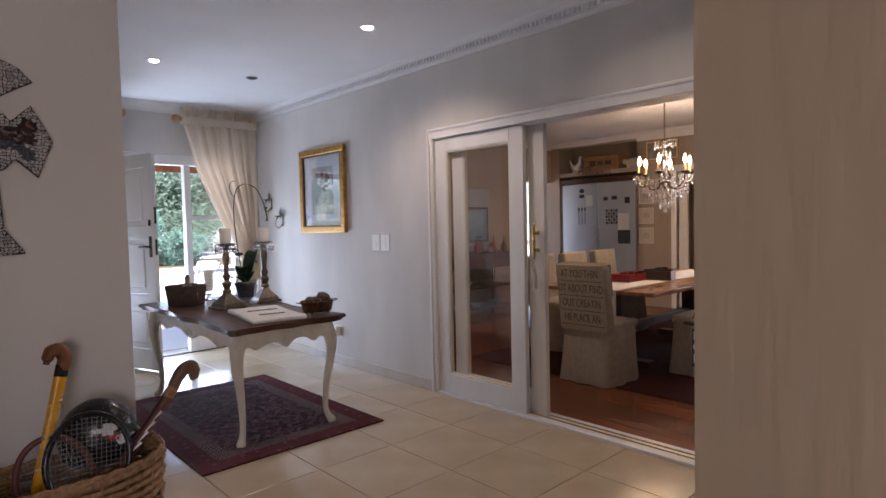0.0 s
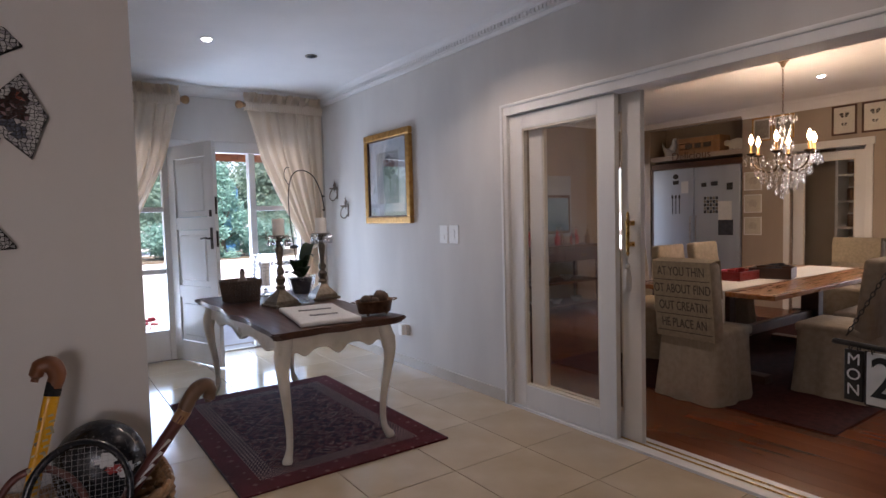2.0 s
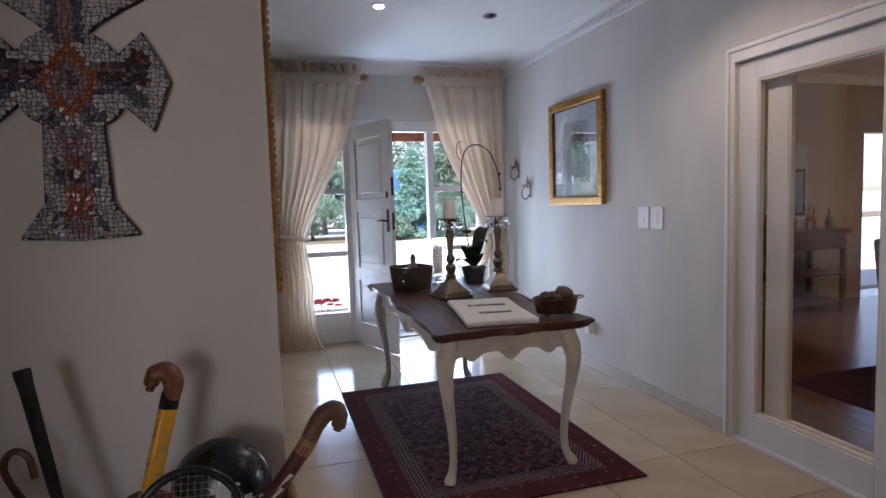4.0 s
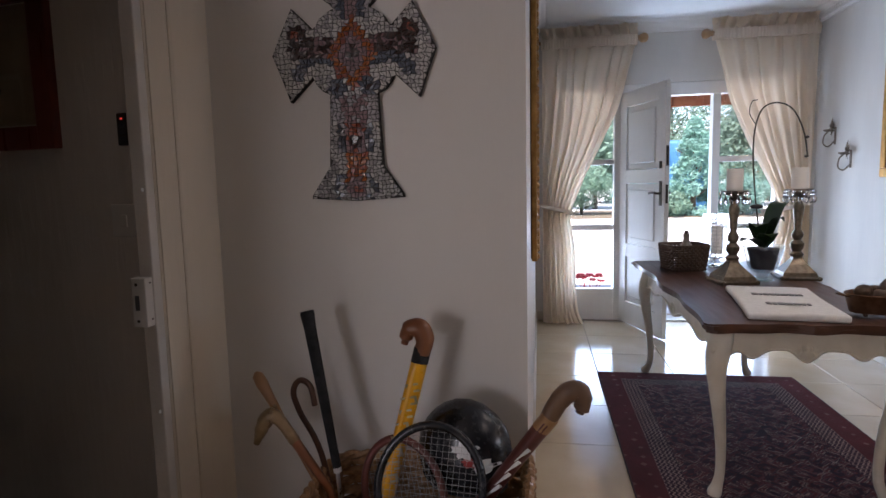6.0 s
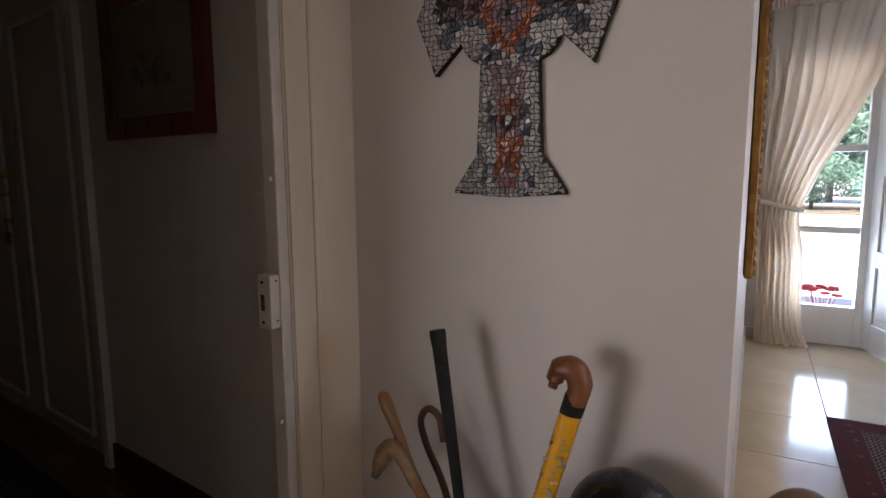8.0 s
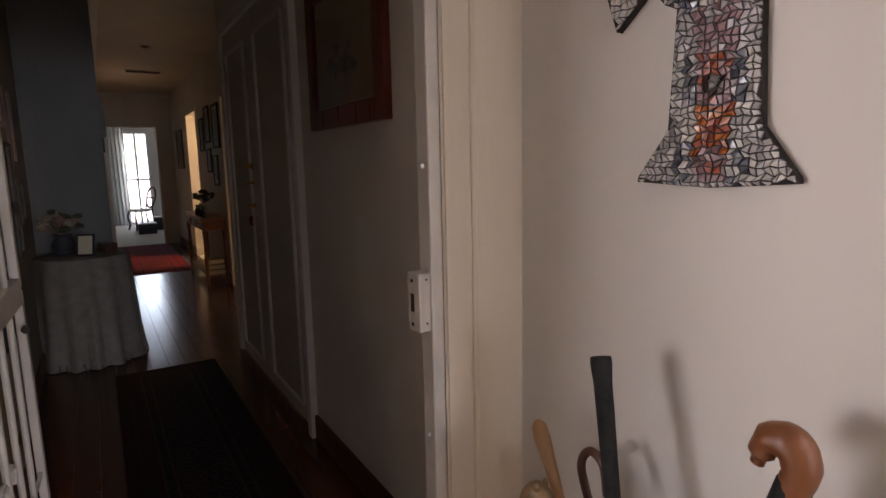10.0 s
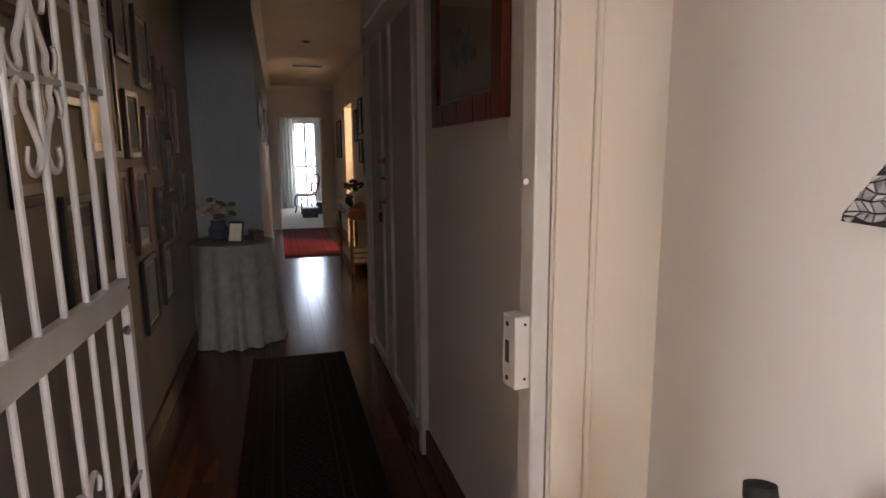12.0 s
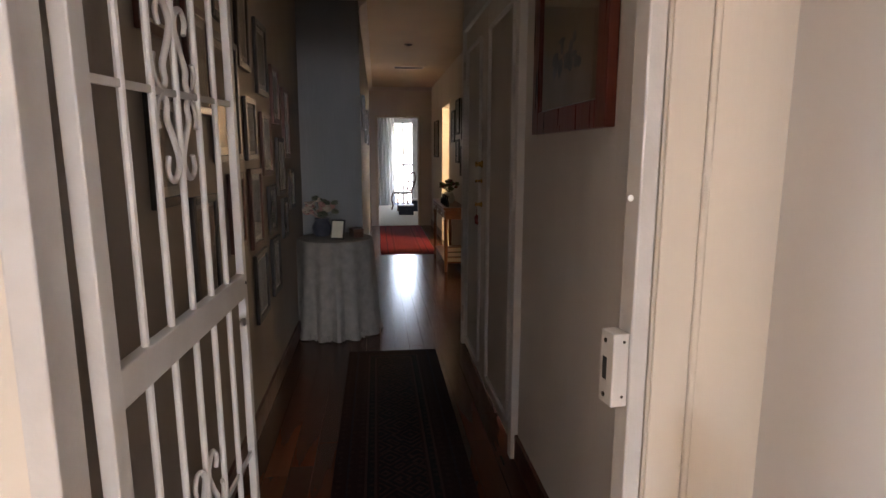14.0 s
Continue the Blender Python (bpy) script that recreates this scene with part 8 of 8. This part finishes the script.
# perpetual calendar hung on the handle of the right sliding door
t = thing("perpetual_calendar", WX - 0.005, 1.435, 1.26, "black metal flip calendar hung on chain from door handle", "calendar", rz=-4)
zc = -0.46
part("bar", tube(bmesh.new(), [(-0.045, -0.245, zc - 0.02), (-0.045, 0.245, zc + 0.0)], 0.012, 10), BLACKFRAME, t, "", True)
for s in (-1, 1):
    bm = bmesh.new()
    ball(bm, -0.045, s * 0.25, zc - 0.01 + 0.01 * s, 0.014, 0.018, 0.014, 1)
    part("finial", bm, BLACKFRAME, t, "", True)
    a, b = Vector((-0.045, 0.0, -0.02)), Vector((-0.045, s * 0.21, zc + 0.02 + 0.01 * s))
    bm = bmesh.new()
    for k in range(22):
        q = a.lerp(b, (k + 0.5) / 22)
        d = (b - a).normalized()
        e = Vector((1, 0, 0)) if k % 2 else d.cross(Vector((1, 0, 0)))
        tube(bm, [q + d * 0.0135 * math.cos(w) + e * 0.0065 * math.sin(w) for w in [2 * math.pi * i / 10 for i in range(10)]], 0.0022, 5, True)
    part("chain", bm, BLACKFRAME, t)
FACE = Matrix(((0, 0, -1, 0), (-1, 0, 0, 0), (0, 1, 0, 0), (0, 0, 0, 1)))
for y0, y1, txt, dark in ((0.145, 0.215, "MON", True), (0.015, 0.135, "2", False), (-0.125, -0.005, "6", False), (-0.225, -0.135, "SEP", True)):
    ym = (y0 + y1) / 2
    zz = zc - 0.01 - 0.01 * (0.2 - ym)
    p = part("card", boxes((-0.052, -0.036, y0, y1, zz - 0.225, zz - 0.015), bevel=0.003), BLACKFRAME if dark else WHITEPAINT, t, "" if dark else "white number card")
    if dark:
        for k, ch in enumerate(txt):
            letters("lettering", ch, 0.066, Matrix.Translation((-0.0535, ym, zz - 0.055 - 0.062 * k)) @ FACE, WHITEPAINT, p)
    else:
        part("surround", boxes((-0.050, -0.034, y0 - 0.006, y0, zz - 0.23, zz - 0.01), (-0.050, -0.034, y1, y1 + 0.006, zz - 0.23, zz - 0.01), (-0.050, -0.034, y0, y1, zz - 0.232, zz - 0.226)), BLACKFRAME, p)
        for off in (-0.002, 0.002):
            letters("lettering", txt, 0.235, Matrix.Translation((-0.0535, ym + off, zz - 0.12)) @ FACE @ Matrix.Diagonal((0.82, 1, 1, 1)), INK, p)
    for yy in (y0 + 0.02, y1 - 0.02):
        part("ring", tube(bmesh.new(), [(-0.045, yy, zz - 0.002 + 0.0) for _ in (0,)] + [(-0.045 + 0.014 * math.sin(w), yy, zz - 0.005 + 0.016 * math.cos(w)) for w in (0.6, 1.5, 2.6, 3.6, 4.6, 5.6)], 0.003, 5), BLACKFRAME, p)

# ---- outside the front door ----
t = thing("porch_eave", 2.45, 7.11, 2.2, "terracotta tiled porch eave on timber fascia", "roof", kind="structure")
part("soffit", boxes((-6, 6, 0.0, 0.95, 0.28, 0.34)), WHITE, t)
for i in range(40):
    part("fascia_board", boxes((-6 + 0.3 * i, -5.704 + 0.3 * i, 0.93, 0.96, -0.10, 0.30)), EAVE, t)
tl = None
for i in range(44):
    x = -4.4 + 0.2 * i
    if tl is None:
        bm = bmesh.new()
        tube(bm, [(0, 1.02, 0.0), (0, 0.2, 0.42)], 0.1, 10, False, 0.45)
        tl = part("roof_tile", bm, EAVE, t, "", True)
        ob = tl
    else:
        ob = new("roof_tile", tl.data)
        ob.parent = t
    ob.location = (x, 0, 0.02)

FOL = [surface("conifer_green", (0.13, 0.27, 0.22), (0.25, 0.42, 0.34), 7, 0.7, piece=0.2), surface("bush_green", (0.11, 0.2, 0.14), (0.23, 0.34, 0.24), 5, 0.7, piece=0.2), surface("far_tree_green", (0.10, 0.17, 0.13), (0.19, 0.28, 0.2), 3, 0.8, piece=0.2)]
for green in FOL:
    gn, gl = green.node_tree.nodes, green.node_tree.links
    shine, blend = gn.new("ShaderNodeBsdfTranslucent"), gn.new("ShaderNodeMixShader")
    gl.new(gn["Principled BSDF"].inputs["Base Color"].links[0].from_socket, shine.inputs["Color"])
    blend.inputs["Fac"].default_value = 0.45
    gl.new(gn["Principled BSDF"].outputs[0], blend.inputs[1])
    gl.new(shine.outputs[0], blend.inputs[2])
    gl.new(blend.outputs[0], gn["Material Output"].inputs["Surface"])
BARK = surface("rough_bark", (0.07, 0.05, 0.035), (0.13, 0.10, 0.07), 9, 0.9, 0, 0.5, 40, (1, 1, 0.3))


def leaves(bm, c, r, n, size, rnd):
    """Small crossed leaf blades scattered through one clump."""
    for _ in range(n):
        d = Vector((rnd.gauss(0, 1), rnd.gauss(0, 1), rnd.gauss(0, 1)))
        p = c + d.normalized() * r * rnd.random() ** 0.4
        u = Vector((rnd.gauss(0, 1), rnd.gauss(0, 1), rnd.gauss(0, 1))).normalized()
        w = u.orthogonal().normalized()
        s = size * rnd.uniform(0.6, 1.3)
        a, b, e, f = p - u * s, p + w * s * 0.35, p + u * s, p - w * s * 0.35
        bm.faces.new([bm.verts.new(q) for q in (a, b, e, f)])


def tree(name, x, y, h, r, mat, seed, label, conifer=False, clumps=70, per=60, size=0.06):
    t = thing(name, x, y, -0.31, label, "tree" if h > 2.5 else "shrub", "garden trees")
    rnd = random.Random(seed)
    bm = bmesh.new()
    tube(bm, [(0, 0, 0), (0.03 * h * rnd.uniform(-1, 1), 0, h * 0.4), (0, 0.02 * h, h * 0.9)], [0.035 * h, 0.025 * h, 0.006 * h], 8)
    for k in range(7):
        a = 2.4 * k
        z = h * (0.25 + 0.09 * k)
        tube(bm, [(0, 0, z), (0.6 * r * math.cos(a), 0.6 * r * math.sin(a), z + 0.12 * h)], [0.012 * h, 0.004 * h], 6)
    part("trunk", bm, BARK, t)
    bm = bmesh.new()
    for _ in range(clumps):
        s = rnd.random()
        if conifer:
            z = h * (0.08 + 0.92 * s)
            q = r * (1 - s) ** 0.75 * rnd.uniform(0.55, 1.05)
        else:
            z = h * (0.35 + 0.6 * s)
            q = r * math.sqrt(max(0.05, 1 - (2 * s - 1) ** 2)) * rnd.uniform(0.4, 1.1)
        a = rnd.uniform(0, 2 * math.pi)
        leaves(bm, Vector((q * math.cos(a), q * math.sin(a), z)), r * (0.22 if conifer else 0.3), per, size, rnd)
    part("crown", bm, mat, t)["kind"] = "stuff"


tree("conifer_shrub", 7.0, 24.2, 3.7, 1.15, FOL[0], 1, "bright green conical conifer in garden bed", True, 190, 70, 0.075)
SHRUBS = ((-13.5, 30.5, 4.4, 1.6), (-10.5, 32.0, 5.0, 1.8), (-7.5, 32.5, 4.6, 1.7), (-1.5, 25.4, 2.4, 1.4), (0.8, 24.6, 1.9, 1.2), (3.0, 25.2, 2.2, 1.3), (5.0, 24.8, 1.6, 1.0), (6.0, 23.6, 1.1, 0.7), (8.6, 24.0, 1.6, 1.1), (9.6, 25.6, 2.6, 1.4), (12, 24.8, 2.2, 1.4))
for k, (x, y, h, r) in enumerate(SHRUBS):
    tree("garden_shrub", x, y, h, r, FOL[k % 2], 40 + k, "loose leafy green garden shrub", False, 60, 60, 0.085)
for k, (x, y, h, r) in enumerate(((-16, 45, 8, 4), (-10, 50, 10, 4.5), (-4, 44, 8, 4), (2, 50, 9.5, 4.2), (7.5, 44, 6.0, 3.2), (12, 52, 11, 5), (17, 45, 8, 4), (23, 48, 9, 4.5), (13.5, 38, 5, 2.6), (4.5, 36, 4.5, 2.4))):
    tree("garden_tree", x, y, h, r, FOL[2], 20 + k, "full leafy green tree beyond the drive", False, 80, 60, 0.24)
structure("garden_bed", slab(bmesh.new(), [(-40, 23.0), (44, 23.0), (44, 28), (-40, 28)], -0.31, -0.02), surface("brown_garden_soil", (0.10, 0.08, 0.05), (0.18, 0.14, 0.09), 8, 0.95, 0, 0.5, 40), "brown soil garden bed beyond paving", "ground")
t = thing("blue_tarpaulin", 7.5, 29.0, -0.31, "bright blue tarpaulin cover behind shrubs", "cover")
bm = bmesh.new()
box(bm, -1.3, 1.3, -0.8, 0.8, 0, 3.3, 0.2, 3)
bmesh.ops.subdivide_edges(bm, edges=bm.edges[:], cuts=3, use_grid_fill=True)
for v in bm.verts:
    v.co += Vector((1, 1, 0.3)) * 0.06 * noise.noise(v.co * 2.2)
part("sheet", bm, surface("blue_tarp", (0.03, 0.13, 0.26), (0.06, 0.2, 0.36), 5, 0.5, 0, 0.1, 30), t, "", True)
# red flowers by the sidelight
t = thing("red_flower_pot", 1.84, 7.55, -0.06, "low pot of red flowers outside sidelight", "plant")
part("pot", lathe(bmesh.new(), [(0.10, 0), (0.13, 0.16), (0.14, 0.2), (0.12, 0.2)], 16), EAVE, t, "", True)
rnd = random.Random(3)
for k in range(14):
    bm = bmesh.new()
    x, y, z = rnd.uniform(-0.14, 0.14), rnd.uniform(-0.1, 0.1), 0.34 + 0.07 * rnd.random()
    tube(bm, [(x * 0.5, y * 0.5, 0.19), (x, y, z)], 0.003, 4)
    for q in range(6):
        a = q * math.pi / 3
        ball(bm, x + 0.022 * math.cos(a), y + 0.022 * math.sin(a), z, 0.02, 0.02, 0.012, 1)
    part("flower", bm, surface("red_petal", (0.42, 0.02, 0.03), (0.55, 0.05, 0.06), 30, 0.7) if k == 0 else bpy.data.materials["red_petal"], t)


def car(x, y, rz):
    t = thing("parked_car", x, y, 1.645, "white hatchback car parked on sunny lawn bank", "car", rz=rz)
    PAINT = surface("white_car_paint", (0.72, 0.73, 0.74), (0.76, 0.77, 0.78), 3, 0.2, 0, 0, 60, coat=0.6)
    TINT = surface("dark_car_glass", (0.02, 0.045, 0.06), (0.03, 0.06, 0.08), 3, 0.08)
    side = [(-1.95, 0.35), (-1.98, 0.62), (-1.85, 0.82), (-1.0, 0.95), (-0.35, 1.42), (0.9, 1.48), (1.55, 1.25), (1.9, 0.95), (1.98, 0.6), (1.95, 0.3)]
    bm = bmesh.new()
    rows = []
    for yy, k in ((-0.84, 0.97), (-0.7, 1.0), (0.7, 1.0), (0.84, 0.97)):
        rows.append([bm.verts.new((px, yy * (0.88 if pz > 1.1 else 1), 0.3 + (pz - 0.3) * k)) for px, pz in side])
    for a, b in zip(rows, rows[1:]):
        for i in range(len(side)):
            bm.faces.new((a[i], a[(i + 1) % len(side)], b[(i + 1) % len(side)], b[i]))
    bm.faces.new(rows[0])
    bm.faces.new(rows[-1])
    bmesh.ops.bevel(bm, geom=bm.edges[:], offset=0.05, segments=2, affect="EDGES")
    body = part("body", bm, PAINT, t, "", True)
    for s in (-1, 1):
        for pts in ([(-0.85, 0.98), (-0.32, 1.36), (0.25, 1.39), (0.25, 0.98)], [(0.32, 0.98), (0.32, 1.39), (0.9, 1.40), (1.45, 1.18), (1.5, 0.98)]):
            bm = bmesh.new()
            a = [bm.verts.new((px, s * (0.845 if pz < 1.1 else 0.765), pz)) for px, pz in pts]
            b = [bm.verts.new((px, s * (0.83 if pz < 1.1 else 0.75), pz)) for px, pz in pts]
            bm.faces.new(a)
            bm.faces.new(b)
            for i in range(4):
                bm.faces.new((a[i], a[(i + 1) % 4], b[(i + 1) % 4], b[i]))
            part("window", bm, TINT, body)
    part("windscreen", boxes((-0.02, 0.02, -0.62, 0.62, -0.3, 0.3)), TINT, body).matrix_local = pose(-0.72, 0, 1.19, 0, -54)
    for x in (-1.25, 1.2):
        for s in (-1, 1):
            w = part("wheel", tube(bmesh.new(), [(x + 0.27 * math.cos(q), s * 0.78, 0.31 + 0.27 * math.sin(q)) for q in [2 * math.pi * i / 26 for i in range(26)]], 0.075, 8, True), RUBBER, t, "", True)
            part("rim", lathe(bmesh.new(), [(0.02, 0.0), (0.18, 0.01), (0.2, 0.03), (0.05, 0.04)], 18, 0, 0, Matrix.Translation((x, s * 0.80, 0.31)) @ Matrix.Rotation(radians(-90 * s), 4, "X")), STEEL, w, "", True)
    for s in (-1, 1):
        bm = bmesh.new()
        ball(bm, -1.9, s * 0.62, 0.72, 0.08, 0.14, 0.08, 2)
        part("headlight", bm, CRYSTAL, t, "", True)


bm = bmesh.new()
rise = [(13.0, -0.3), (13.0, -0.055), (17.0, 0.3), (21.5, 1.1), (24.5, 1.64), (40.0, 1.64), (40.0, -0.3)]
ends = [[bm.verts.new((x, y, z)) for y, z in rise] for x in (-40.0, -3.2)]
for i in range(len(rise)):
    bm.faces.new((ends[0][i], ends[0][(i + 1) % len(rise)], ends[1][(i + 1) % len(rise)], ends[1][i]))
for ring in ends:
    bm.faces.new(ring)
structure("lawn", bm, surface("dry_lawn", (0.07, 0.10, 0.035), (0.14, 0.16, 0.07), 3, 0.95, 0, 0.4, 30), "green lawn bank rising away from the house", "ground")
car(-6.5, 27.4, 26)

# ---- floors laid piece by piece, last ----


def floor_tiles():
    fl = thing("floor_hall", 2.5, 4.0, 0, "glossy cream ceramic floor tiles of the entrance hall", "floor", kind="structure")
    fl.matrix_world = Matrix.Identity(4)
    tx, ty, g = 0.5075, 0.535, 0.004
    bm = bmesh.new()
    box(bm, g / 2, tx - g / 2, g / 2, ty - g / 2, -0.012, 0.0, 0.0018, 1)
    first = part("tile", bm, TILE, fl)
    me = first.data
    first.location = (2.72, 3.125, 0)
    for i in range(-7, 2):
        for j in range(-8, 7):
            x, y = 2.72 + i * tx, 3.125 + j * ty
            if (i, j) == (0, 0) or x < NX - 0.2 or x > WX - 0.05 or y + ty < 0.3 or y > FY + 0.1:
                continue
            if x < 1.1 and y > CY + 0.05:
                continue
            ob = new("tile", me)
            ob.parent = fl
            ob.location = (x, y, 0)


floor_tiles()


def planks(name, x0, x1, y0, y1, along, width, length, mat, label):
    fl = thing(name, 0, 0, 0, label, "floor", kind="structure")
    rnd = random.Random(5)
    if along == "x":
        first = part("plank", boxes((0, length - 0.002, 0.0008, width - 0.0008, -0.02, 0), bevel=0.001), mat, fl)
    else:
        first = part("plank", boxes((0.0008, width - 0.0008, 0, length - 0.002, -0.02, 0), bevel=0.001), mat, fl)
    used = False
    a0, a1, b0, b1 = (x0, x1, y0, y1) if along == "x" else (y0, y1, x0, x1)
    b = b0
    while b < b1:
        a = a0 - rnd.random() * length
        while a < a1:
            ob = new("plank", first.data) if used else first
            used = True
            ob.parent = fl
            lo, hi = max(a, a0), min(a + length, a1)
            cut = (hi - lo) / length
            ob.location = (lo, b, 0) if along == "x" else (b, lo, 0)
            ob.scale = (cut, 1, 1) if along == "x" else (1, cut, 1)
            a += length
        b += width
    return fl


planks("floor_dining", WX + 0.18, 9.1, 0.2, 6.6, "y", 0.13, 2.1, PLANK, "polished red-brown hardwood strip floor")
turned(planks("floor_corridor", -10.0, 0.13, 1.75, 3.42, "x", 0.105, 1.4, HPLANK, "dark polished hardwood strip corridor floor"))
